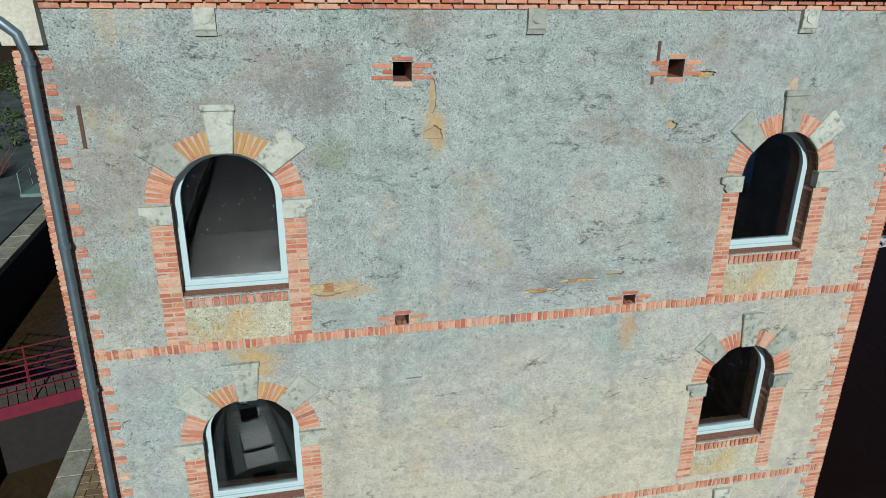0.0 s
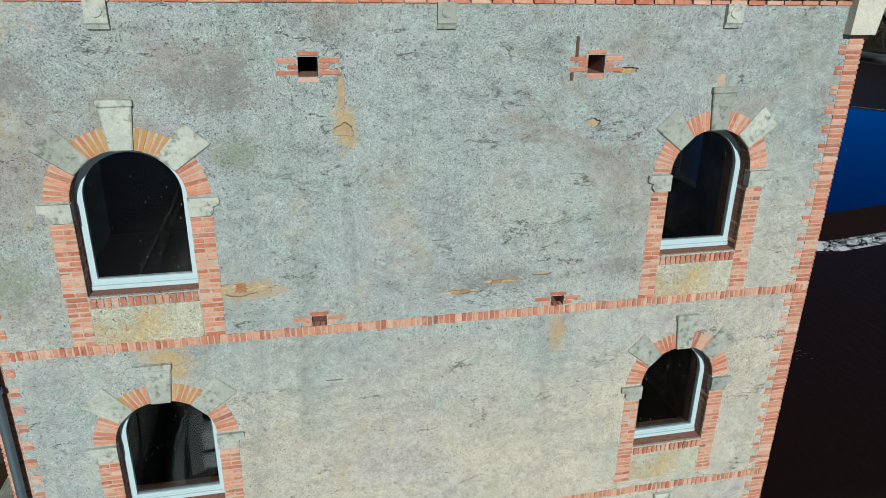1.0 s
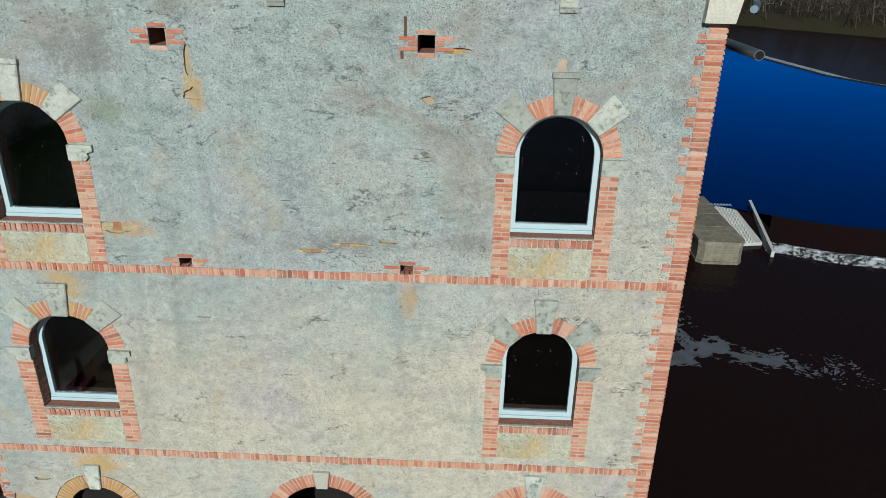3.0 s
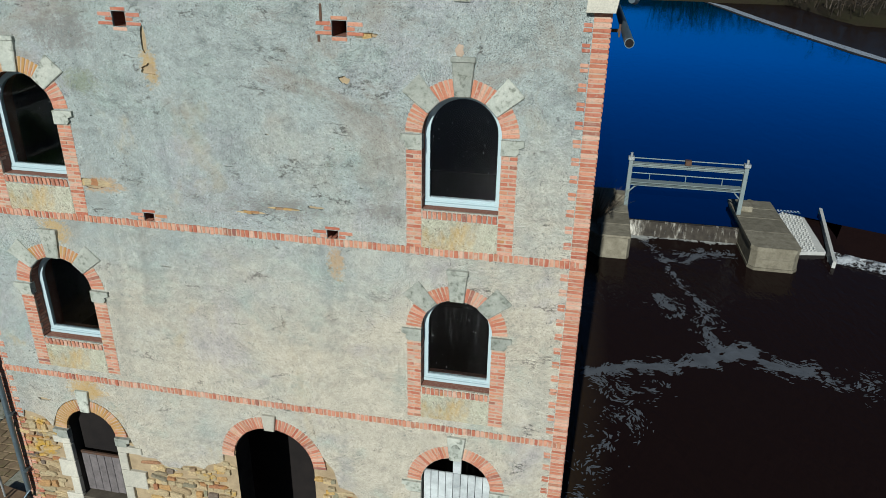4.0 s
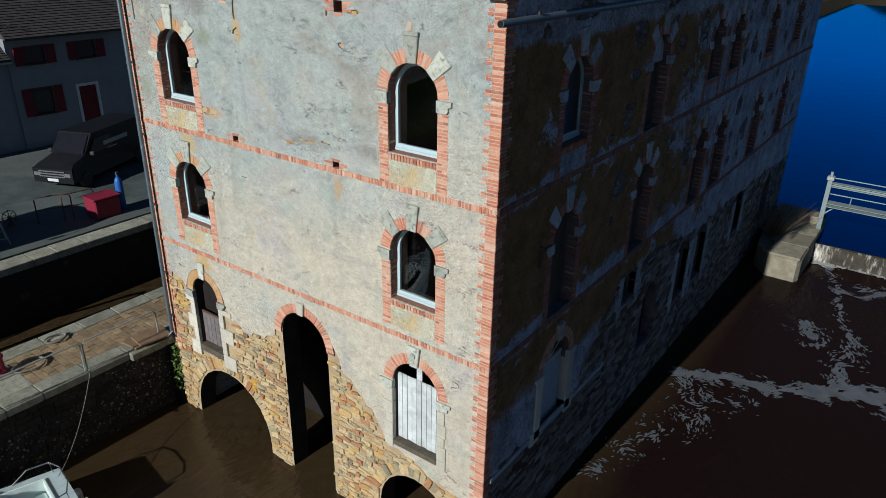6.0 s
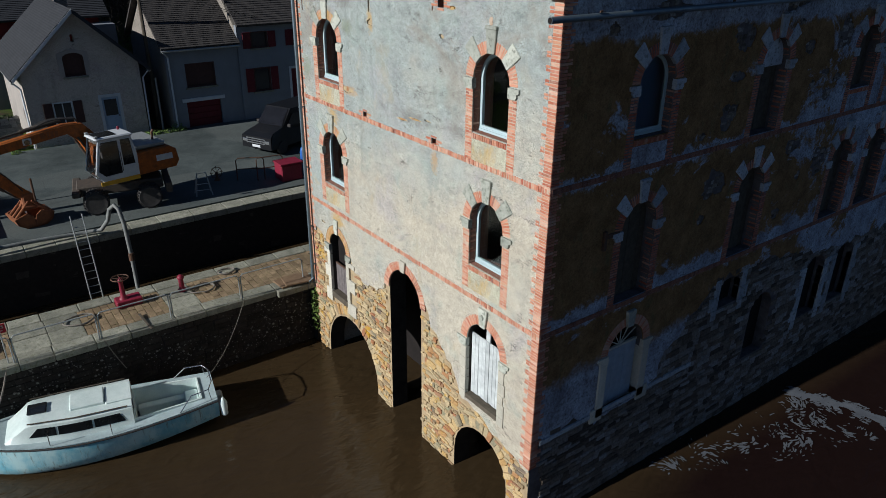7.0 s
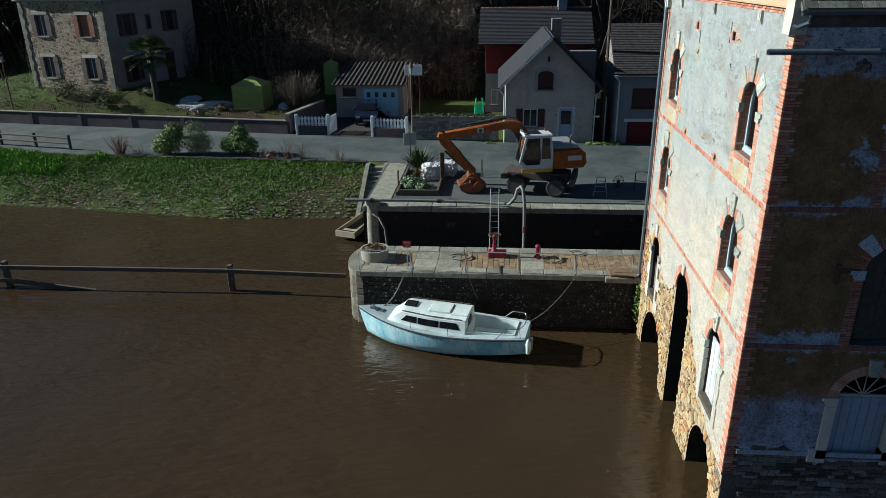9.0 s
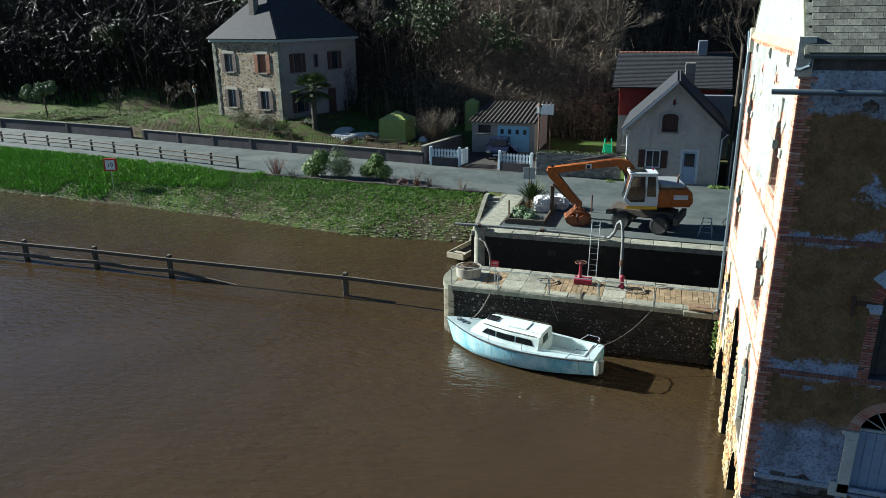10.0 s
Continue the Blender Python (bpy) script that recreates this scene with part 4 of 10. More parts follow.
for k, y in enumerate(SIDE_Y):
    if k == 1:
        shade_window(surround((X1, y, 8.36), 90, "tall arched side doorway with a pale infilled head", 31, False, 0.05, spring=WIN_Z[0][1] - 8.36))
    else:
        shade_window(surround((X1, y, WIN_Z[0][0]), 90, "arched side window with brick jambs in the shade", 30 + k, k == 0, spring=WIN_Z[0][1] - WIN_Z[0][0]))
    shade_window(surround((X1, y, 5.30), 90, "tall arched side doorway with brick jambs in the shade", 40 + k, False, 0.05, spring=WIN_Z[1][1] - 5.30))
bm = bmesh.new()
for y in SIDE_Y:
    for z in (5.28, 8.36):
        if not (y == SIDE_Y[0] and z > 8):
            for i in range(6):
                box(bm, (X1 - 0.31 + 0.006 * (i % 2), y - 0.53 + 0.177 * i, z), (X1 - 0.27 + 0.006 * (i % 2), y - 0.36 + 0.177 * i, z + 2.2))
part("boarding", bm, WOODDARK, wall_east, "dark boards closing the side openings")
bm = bmesh.new()
prism(bm, [(0.53 * math.cos(a), 0.53 * math.sin(a)) for a in [math.pi * i / 14 for i in range(15)]] + [(-0.53, -0.12), (0.53, -0.12)], [], lambda u, v, d: Vector((X1 - 0.16 - d, SIDE_Y[1] + u, WIN_Z[0][1] + v)), 0.05)
part("tympanum", bm, DRESSED_SHADED, wall_east, "pale grey infill in the head of a doorway")
# near-black sheets stand in for shade in the openings
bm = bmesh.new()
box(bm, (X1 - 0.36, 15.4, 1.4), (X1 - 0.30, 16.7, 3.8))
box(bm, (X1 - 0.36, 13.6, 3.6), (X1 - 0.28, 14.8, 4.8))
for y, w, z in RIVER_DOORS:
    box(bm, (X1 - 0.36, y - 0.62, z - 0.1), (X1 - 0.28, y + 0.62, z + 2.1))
part("blocking", bm, DARKWALL, wall_east, "near-black sheets standing for the shade in the river openings")
bm = bmesh.new()
box(bm, (X1 - 0.02, 9.03, 6.70), (X1 + 0.06, 9.12, 7.12), 0.008)
box(bm, (X1 - 0.02, 9.12, 6.93), (X1 + 0.03, 9.52, 7.03), 0.008)
tagged(part("iron_bracket", bm, IRON), "short iron bracket beside a shaded doorway", "bracket")
for name, z in (("string_course_upper", STR1), ("string_course_lower", STR2)):
    bm = bmesh.new()
    for i in range(int((Y1 - Y0) / 0.0705)):
        box(bm, (X1 - 0.08, Y0 + 0.05 + 0.0705 * i, z - 0.057), (X1 + 0.016 + rnd.uniform(-0.006, 0.006), Y0 + 0.11 + 0.0705 * i, z + 0.057))
    tagged(part(name, bm, BRICK_JOINED), "course of red bricks on edge along the shaded wall", "string course", "", "structure")
# stone tones darkened to carry the shade of this wall
SHADE_TONES = ((0.0, (0.06, 0.05, 0.042)), (0.4, (0.15, 0.125, 0.10)), (0.7, (0.20, 0.18, 0.16)), (0.93, (0.27, 0.27, 0.27)), (1.0, (0.10, 0.08, 0.06)))
SHADE_RUBBLE = Nodes("shade_rubble_stones", True)
SHADE_RUBBLE.bump(SHADE_RUBBLE.noise(24, 5, 0.7), 0.7, 0.02)
SHADE_RUBBLE = SHADE_RUBBLE.done(SHADE_RUBBLE.mix(0.7, SHADE_RUBBLE.ramp(SHADE_RUBBLE.island(), *SHADE_TONES), SHADE_RUBBLE.ramp(SHADE_RUBBLE.noise(17, 5, 0.7), (0.35, 0.4), (0.65, 1.5)), "MULTIPLY"), 0.9, 0.0, 0.2)
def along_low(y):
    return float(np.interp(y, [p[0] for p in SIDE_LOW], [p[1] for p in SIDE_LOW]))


shade_rubble = thing("rubble_facing_damp", "river side rubble stones with shade put into their tones", "stonework", (X1, 0, 0), 0, "", "structure")
SHADE_PIECE = Nodes("shade_rubble_piece", True)
SHADE_PIECE.bump(SHADE_PIECE.noise(24, 5, 0.7), 0.7, 0.02)
SHADE_PIECE = SHADE_PIECE.done(SHADE_PIECE.mix(0.7, SHADE_PIECE.ramp(SHADE_PIECE.random(), *SHADE_TONES), SHADE_PIECE.ramp(SHADE_PIECE.noise(17, 5, 0.7), (0.35, 0.4), (0.65, 1.5)), "MULTIPLY"), 0.9, 0.0, 0.2)
SHADE_STONES = [me.copy() for me in STONES]
for me in SHADE_STONES:
    me.materials[0] = SHADE_PIECE
near_stones = 0
verts, faces = [], []
z = -0.3
while z < 4.9:
    h = rnd.uniform(0.07, 0.19)
    y = Y0 + 0.24 + rnd.uniform(0, 0.2)
    while y < Y1 - 0.3:
        w = rnd.uniform(0.14, 0.46)
        cy, cz = y + w / 2, z + h / 2
        y += w
        top = along_low(cy)
        if cz > top + rnd.uniform(-0.05, 0.12) or any(inside(q, cy + e * w * 0.4, cz) for q in side_holes for e in (-1, 1)):
            continue
        if 9.0 < cy < 14.5 and cz > 0 and near_stones < 300:
            near_stones += 1
            piece("stone", rnd.choice(SHADE_STONES), shade_rubble, pose(rnd.uniform(-0.015, 0.012), cy, cz, rnd.uniform(-4, 4), rnd.uniform(-5, 5), 90) @ Matrix.Diagonal((w * 0.95, 0.035, h * 0.96, 1)))
            continue
        i, out = len(verts), X1 - 0.016 + rnd.uniform(0, 0.03)
        for x, g in ((X1 - 0.10, 0.97), (out - 0.012, 0.95), (out, 0.74)):
            verts += [(x + rnd.uniform(-0.005, 0.005), cy + a * w / 2 * g + rnd.uniform(-0.012, 0.012), cz + b * h / 2 * g + rnd.uniform(-0.012, 0.012)) for a, b in ((-1, -1), (1, -1), (1, 1), (-1, 1))]
        for o in (0, 4):
            faces += [(i + o + q, i + o + (q + 1) % 4, i + o + 4 + (q + 1) % 4, i + o + 4 + q) for q in range(4)]
        faces.append((i + 8, i + 9, i + 10, i + 11))
    z += h
for cy, cz, w, h in side_flakes:
    for _ in range(int(w * h * 26) + 2):
        y, z, a, b = cy + rnd.uniform(-0.42, 0.42) * w, cz + rnd.uniform(-0.38, 0.38) * h, rnd.uniform(0.05, 0.13), rnd.uniform(0.03, 0.06)
        i = len(verts)
        for x, g in ((X1 - 0.06, 1.0), (X1 - 0.02 + rnd.uniform(0, 0.012), 0.8)):
            verts += [(x, y + p * a * g, z + q * b * g + rnd.uniform(-0.01, 0.01)) for p, q in ((-1, -1), (1, -1), (1, 1), (-1, 1))]
        faces += [(i + q, i + (q + 1) % 4, i + 4 + (q + 1) % 4, i + 4 + q) for q in range(4)] + [(i + 4, i + 5, i + 6, i + 7)]
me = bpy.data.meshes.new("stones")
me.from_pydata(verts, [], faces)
me.materials.append(SHADE_RUBBLE)
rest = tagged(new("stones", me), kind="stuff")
rest.parent = shade_rubble
rest.matrix_parent_inverse = shade_rubble.matrix_basis.inverted()
side_door = thing("door_3", "arched side doorway with a pale blue wooden door", "door", (X1, 10.25, 2.35), 90, "", "structure")
PALEBLUE = simple("faded_blue_paint", (0.36, 0.43, 0.50), (0.27, 0.33, 0.40), 6, 0.7, 0.3)
arch_ring(side_door, 0, 1.6, 0.605, 38, -88, 88, RADIAL, 0.225, lambda x, z: pose(x, -0.008, z))
bm = bmesh.new()
wedge(bm, 0, 0.10, 0.14, 0.59, 1.0, -0.08, 0.2, 1.6)
part("keystone", bm, DRESSED, side_door, "grey stone keystone")
for s in (-1, 1):
    bm = bmesh.new()
    box(bm, (s * 0.595, -0.04, 0.0), (s * 0.84, 0.25, 1.40), 0.012)
    box(bm, (s * 0.595, -0.04, -0.1), (s * 0.99, 0.25, 0.25), 0.012)
    impost(bm, s, 1.40, 1.6, 0.592, 0.92)
    part("jamb", bm, WHITESTONE, side_door, "pale limestone jamb")
planks("plank", side_door, -0.585, 0.585, 0.02, 1.55, 0.16, PALEBLUE, 6, 12)
bm = bmesh.new()
for a in (30, 60, 90, 120, 150):
    tube(bm, (0, 0.18, 1.6), (0.58 * math.cos(radians(a)), 0.18, 1.6 + 0.58 * math.sin(radians(a))), 0.014, n=6)
box(bm, (-0.585, 0.15, 1.56), (0.585, 0.21, 1.62), 0.004)
part("fanlight", bm, WHITESTONE, side_door, "fan of glazing bars over the door")
for y, w, z0, z1 in ((14.22, 0.92, 3.5, 4.75), (18.75, 1.1, 1.7, 3.75), (20.5, 1.1, 1.7, 3.75), (25.0, 1.1, 2.0, 3.6)):
    bm = bmesh.new()
    for s in (-1, 1):
        z, k = z0, 0
        while z < z1 - 0.1:
            h = min(0.30 + 0.09 * (k % 3), z1 - z)
            box(bm, (X1 - 0.2, y + s * w / 2, z), (X1 + 0.022, y + s * (w / 2 + (0.36 if k % 2 else 0.22)), z + h - 0.012), 0.012)
            z, k = z + h, k + 1
    tagged(part("jamb_stones", bm, DRESSED_SHADED), "pale jamb blocks of a river door", "jamb", "river door jambs", "structure")
bm = bmesh.new()
box(bm, (X1 - 0.02, Y0 + 0.24, 2.40), (X1 + 0.03, 13.0, 2.52), 0.008)
tagged(part("plinth_band", bm, DRESSED_SHADED), "pale stone band along the foot of the wall", "band", "", "structure")

# ---------- roof, gutters and pipes ----------
SLATE = simple("mossy_slate", (0.19, 0.20, 0.165), (0.06, 0.066, 0.062), 9, 0.8, 0.5, fine=30, vary=0.35)
SLATE_MOSS = simple("slate_with_moss", (0.12, 0.12, 0.11), (0.10, 0.11, 0.05), 1.2, 0.85, 0.5, fine=30)
bm = bmesh.new()
for s in (1, -1):
    ex = RIDGE_X + s * (X1 - RIDGE_X + 0.25)
    ez = EAVES - 0.25 * (RIDGE_Z - EAVES) / (X1 - RIDGE_X) + 0.12
    a = [(ex, Y0 - 0.02, ez), (RIDGE_X, Y0 - 0.02, RIDGE_Z + 0.12), (RIDGE_X, Y1 + 0.2, RIDGE_Z + 0.12), (ex, Y1 + 0.2, ez)]
    vs = [bm.verts.new(p) for p in a] + [bm.verts.new((p[0], p[1], p[2] - 0.1)) for p in a]
    for f in ((0, 1, 2, 3), (7, 6, 5, 4), (0, 4, 5, 1), (1, 5, 6, 2), (2, 6, 7, 3), (3, 7, 4, 0)):
        bm.faces.new([vs[i] for i in f])
roof = tagged(part("roof", bm, SLATE_MOSS), "pitched slate roof of the mill with moss", "roof", "", "structure")
bm = bmesh.new()
box(bm, (-0.12, 0, 0), (0.12, 0.30, 0.012), 0.004)
slate_me = mesh_of(bm, "slate")
slate_me.materials.append(SLATE)
pitch = math.degrees(math.atan2(RIDGE_Z - EAVES, X1 - RIDGE_X))
for r in range(12):
    for c in range(24):
        d = 0.17 * r
        x = RIDGE_X + (X1 - RIDGE_X + 0.26) - d * math.cos(radians(pitch))
        z = ez + 0.012 + d * math.sin(radians(pitch)) + 0.004
        piece("slate", slate_me, roof, pose(x, Y0 + 0.12 + 0.245 * c + 0.12 * (r % 2), z, 0, 0, 90) @ pose(0, 0, 0, pitch - 3, 0, 0))
bm = bmesh.new()
gx = X1 + 0.30
for i in range(9):
    a0, a1 = math.pi + math.pi * i / 9, math.pi + math.pi * (i + 1) / 9
    v = [bm.verts.new((gx + 0.075 * math.cos(a), y, 12.0 + 0.075 * math.sin(a))) for a in (a0, a1) for y in (Y0 - 0.05, Y1)]
    bm.faces.new((v[0], v[1], v[3], v[2]))
bmesh.ops.remove_doubles(bm, verts=bm.verts, dist=0.0005)
bmesh.ops.solidify(bm, geom=bm.faces[:], thickness=0.006)
pipe(bm, [(gx, Y0 + 0.1, 11.95), (gx, Y0 + 0.1, 11.80), (gx - 0.06, Y0 - 0.06, 11.72), (gx - 0.1, Y0 - 0.14, 11.74)], 0.045)
tagged(part("gutter", bm, ZINC, None, "", True), "half-round zinc gutter along the eaves", "gutter")
bm = bmesh.new()
pipe(bm, [(8.62, 6.95, 11.30), (8.62, 16.0, 11.30), (8.62, Y1, 11.3)], 0.056, 14)
tagged(part("overflow_pipe", bm, ZINC, None, "", True), "grey round pipe running along the river wall", "pipe")
# black disc painted for the shaded hollow of the pipe
bm = bmesh.new()
tube(bm, (8.62, 6.945, 11.30), (8.62, 6.96, 11.30), 0.047, n=14)
part("bore", bm, DARKWALL, bpy.data.objects["overflow_pipe"], "black disc standing for the shade in the pipe's bore")
for y in (8.2, 12.0, 16.0, 20.0):
    bm = bmesh.new()
    box(bm, (X1 - 0.02, y - 0.02, 11.28), (8.56, y + 0.02, 11.32))
    box(bm, (8.535, y - 0.03, 11.22), (8.56, y + 0.03, 11.38))
    part("bracket", bm, IRON, bpy.data.objects["overflow_pipe"], "iron pipe bracket")
spout = thing("downpipe", "blue-grey zinc downpipe with collars at the corner", "downpipe")
bm = bmesh.new()
px = -1.60
pipe(bm, [(px - 0.75, Y0 - 0.1, 12.2), (px - 0.16, Y0 - 0.12, 11.78), (px - 0.05, Y0 - 0.12, 11.68), (px, Y0 - 0.12, 11.5), (px - 0.02, Y0 - 0.12, 7.0), (px - 0.06, Y0 - 0.12, 2.45), (px - 0.09, Y0 - 0.22, 2.28)], 0.05, 12)
part("pipe", bm, ZINC, spout, "", True)
for z in (11.4, 9.6, 7.9, 6.1, 4.2, 2.9):
    bm = bmesh.new()
    tube(bm, (px - 0.012 * (11.4 - z) / 4, Y0 - 0.12, z), (px - 0.012 * (11.4 - z) / 4, Y0 - 0.12, z + 0.05), 0.06, n=12)
    box(bm, (px - 0.02, Y0 - 0.08, z + 0.01), (px + 0.02, Y0 + 0.01, z + 0.04))
    part("collar", bm, ZINC, spout)

# ---------- land, river and weirs ----------
def along(table, y):
    ys, xs = [p[0] for p in table], [p[1] for p in table]
    return float(np.interp(y, ys, xs))


WATERLINE = ((-120, -24.0), (-45, -16.9), (-33, -16.1), (-22, -15.1), (-13, -13.7), (-6.0, -14.2), (-4.5, -14.6))
BANK_TOP = ((-120, -32.0), (-50, -22.2), (-24, -18.7), (-5.0, -17.4))
GARDEN = ((-120, -40.0), (-62, -32.4), (-42, -29.8), (-11.5, -25.2), (-3.5, -24.3), (2.0, -23.4), (40, -23.2))


def ground_z(x, y):
    """The height of the land."""
    if x > -9.9:
        far = max(0.0, min((x - 84) / 10, 1.0)) if y < 112 else max(0.0, min((y - 112 - 0.9 * (74 - x) * (x < 74)) / 14, 1.0)) if x > 50 else max(0.0, min((y - 176) / 10, 1.0))
        lift = min(14.0, 0.12 * max(0.0, max(x - 96, y - 196)))
        return -1.6 + far * 3.4 + lift
    if y > -4.3:
        z = 2.2
    else:
        a, b = along(WATERLINE, y), along(BANK_TOP, y)
        f = max(0.0, min((a - x) / (a - b), 1.0))
        z = 2.25 * f ** 0.9 if x < a else -1.6 * min(1.0, (x - a) / 2.0)
    g = along(GARDEN, y)
    if y < -11 and x < g - 0.5:
        z += 0.75 * min(1.0, (g - 0.5 - x) / 1.5)
        z += 1.2 * max(0.0, min(1.0, (-22.0 - y) / 4)) * max(0.0, min(1.0, (g - 1.5 - x) / 2.5)) * max(0.0, min(1.0, (y + 46) / 4))
    hill = -41.0 - 0.10 * max(0, -y - 25) - (6.0 if y > 0 else 0.0)
    if x < hill:
        z += min(34.0, 0.95 * (hill - x)) + 1.5 * noise.noise(Vector((x * 0.12, y * 0.12, 0)))
    return z


def make_ground():
    n = Nodes("ground_earth_and_grass")
    big, fine, mid = n.noise(0.10, 6, 0.6), n.noise(9, 6, 0.75), n.noise(0.9, 6, 0.7)
    earth = n.mix(n.ramp(fine, (0.3, 0.0), (0.7, 1.0)), (0.035, 0.028, 0.018), (0.085, 0.068, 0.042))
    grass = n.mix(n.ramp(fine, (0.3, 0.0), (0.7, 1.0)), (0.025, 0.05, 0.010), (0.085, 0.15, 0.025))
    col = n.mix(n.ramp(n.mix(0.5, big, mid), (0.44, 0.0), (0.56, 1.0)), earth, grass)
    litter = n.mix(n.ramp(fine, (0.3, 0.0), (0.7, 1.0)), (0.016, 0.012, 0.008), (0.05, 0.038, 0.024))
    col = n.mix(n.ramp(n.math("MULTIPLY", n.axis("Z"), 0.1), (0.44, 0.0), (0.60, 1.0)), n.mix(n.ramp(n.math("MULTIPLY", n.axis("Y"), 0.01), (0.3, 0.0), (0.5, 0.9)), col, litter), litter)
    n.bump(fine, 0.8, 0.06)
    return n.done(col, 0.95, 0.0, 0.1)


GROUND = make_ground()
xs = [-420, -300, -220, -160, -120] + [-100 + 3 * i for i in range(18)] + [-46 + 0.9 * i for i in range(40)] + [-9.95, -9.85, 0, 12, 30, 50, 56, 62, 68, 74, 80, 84, 90, 96, 110, 140, 200, 320, 600]
ys = [-420, -260, -170, -120, -100, -85, -75] + [-66 + 1.1 * i for i in range(56)] + [-4.31, -4.29, -3.2, -2, 0, 2, 4, 6, 8, 10, 14, 20, 30, 45, 60, 80, 95, 105, 112, 118, 124, 132, 140, 150, 160, 170, 176, 182, 190, 200, 220, 260, 340, 600]
xs, ys = sorted(set(round(v, 3) for v in xs)), sorted(set(round(v, 3) for v in ys))
me = bpy.data.meshes.new("ground")
me.from_pydata([(x, y, ground_z(x, y)) for y in ys for x in xs], [], [(j * len(xs) + i, j * len(xs) + i + 1, (j + 1) * len(xs) + i + 1, (j + 1) * len(xs) + i) for j in range(len(ys) - 1) for i in range(len(xs) - 1)])
me.materials.append(GROUND)
me.polygons.foreach_set("use_smooth", [True] * len(me.polygons))
tagged(new("ground", me), "sloping grassy and earthy land of the river valley", "ground", "", "structure")

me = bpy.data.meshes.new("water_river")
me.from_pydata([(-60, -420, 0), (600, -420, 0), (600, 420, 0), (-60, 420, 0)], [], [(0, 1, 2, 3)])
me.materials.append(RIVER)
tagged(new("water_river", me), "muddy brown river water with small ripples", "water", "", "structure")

POOL_Z = 0.74
near_edge = [(8.35, 29.8), (16.2, 29.8), (18.0, 32.4), (20.3, 31.2), (22.5, 30.2), (27, 29.2), (34, 30.4), (46, 33), (66, 38)]
far_edge = [(66, 44), (55, 55), (47, 66.5), (42.6, 74.7), (39.6, 92), (37.2, 115), (35, 141), (33, 172)]
loop = near_edge + far_edge + [(-8, 172), (-8, 33.3), (8.35, 33.3)]
me = bpy.data.meshes.new("water_pool")
me.from_pydata([(u, v, POOL_Z) for u, v in loop], [], [tuple(range(len(loop)))])
me.materials.append(POOL)
tagged(new("water_pool", me), "still mill pool above the weir with sky blue put into its sheen", "water", "", "structure")


def make_foam(name, tight, white_c=(0.74, 0.78, 0.80)):
    n = Nodes(name)
    a, b, c = n.noise(0.9, 6, 0.75, (0.7, 1.1, 1.0), 2.2), n.noise(5.0, 5, 0.75, (0.75, 1.1, 1.0), 1.8), n.noise(22, 4, 0.7)
    m = n.math("ADD", n.math("MULTIPLY", a, 0.55), n.math("ADD", n.math("MULTIPLY", b, 0.3), n.math("MULTIPLY", c, 0.15)))
    white = n.ramp(m, (tight, 0.0), (tight + 0.07, 1.0))
    n.bump(m, 0.8, 0.15)
    n.put("Roughness", n.ramp(white, (0.0, 0.06), (1.0, 0.7)))
    n.put("Base Color", white_c)
    n.put("Alpha", n.math("MULTIPLY", white, 0.92))
    n.bsdf.inputs["Specular IOR Level"].default_value = 0.5
    return n.mat


FOAM = make_foam("white_water", 0.46, (0.5, 0.54, 0.57))
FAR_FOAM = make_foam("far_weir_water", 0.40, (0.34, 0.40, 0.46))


def strip(name, top, bottom, material, label, rows=6, rough=0.0, seed=1):
    """A sheet between two lines of points."""
    rnd_s = random.Random(seed)
    bm = bmesh.new()
    grid = []
    fine_t, fine_b = [], []
    for line, out in ((top, fine_t), (bottom, fine_b)):
        for a, b in zip(line, line[1:]):
            out += [Vector(a).lerp(Vector(b), i / 12) for i in range(12)]
        out.append(Vector(line[-1]))
    for i in range(rows + 1):
        f = i / rows
        grid.append([bm.verts.new(a.lerp(b, f) + Vector((0, 0, rnd_s.uniform(0, rough) * math.sin(math.pi * f)))) for a, b in zip(fine_t, fine_b)])
    for r1, r2 in zip(grid, grid[1:]):
        for k in range(len(r1) - 1):
            bm.faces.new((r1[k], r1[k + 1], r2[k + 1], r2[k]))
    return tagged(part(name, bm, material, None, "", True), label, "water", "", "structure")


def offset(line, d, z):
    """Points beside a line, d to its right."""
    out = []
    for i, p in enumerate(line):
        a, b = Vector(line[max(i - 1, 0)]), Vector(line[min(i + 1, len(line) - 1)])
        t = (b - a).normalized()
        out.append((p[0] + d * t.y, p[1] - d * t.x, z))
    return out


low_edge = near_edge[3:]
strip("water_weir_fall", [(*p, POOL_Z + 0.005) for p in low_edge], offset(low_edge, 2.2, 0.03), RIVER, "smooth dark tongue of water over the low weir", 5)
strip("water_weir_foam", offset(low_edge, 1.9, 0.12), offset(low_edge, 3.0, 0.03), FOAM, "churning white water at the foot of the weir", 10, 0.2, 4)
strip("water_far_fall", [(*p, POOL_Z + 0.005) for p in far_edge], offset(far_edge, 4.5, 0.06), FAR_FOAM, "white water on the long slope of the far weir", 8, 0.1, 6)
strip("water_far_crest", offset(far_edge, -0.5, POOL_Z + 0.012), offset(far_edge, 0.35, POOL_Z + 0.012), DARKWALL, "dark crest of the far weir", 2)
FLECK = simple("river_froth", (0.115, 0.13, 0.15), (0.06, 0.068, 0.08), 2, 0.7, 0.2)
BRIGHT_FLECK = simple("white_froth", (0.50, 0.52, 0.50), (0.2, 0.21, 0.2), 4, 0.6, 0.3)


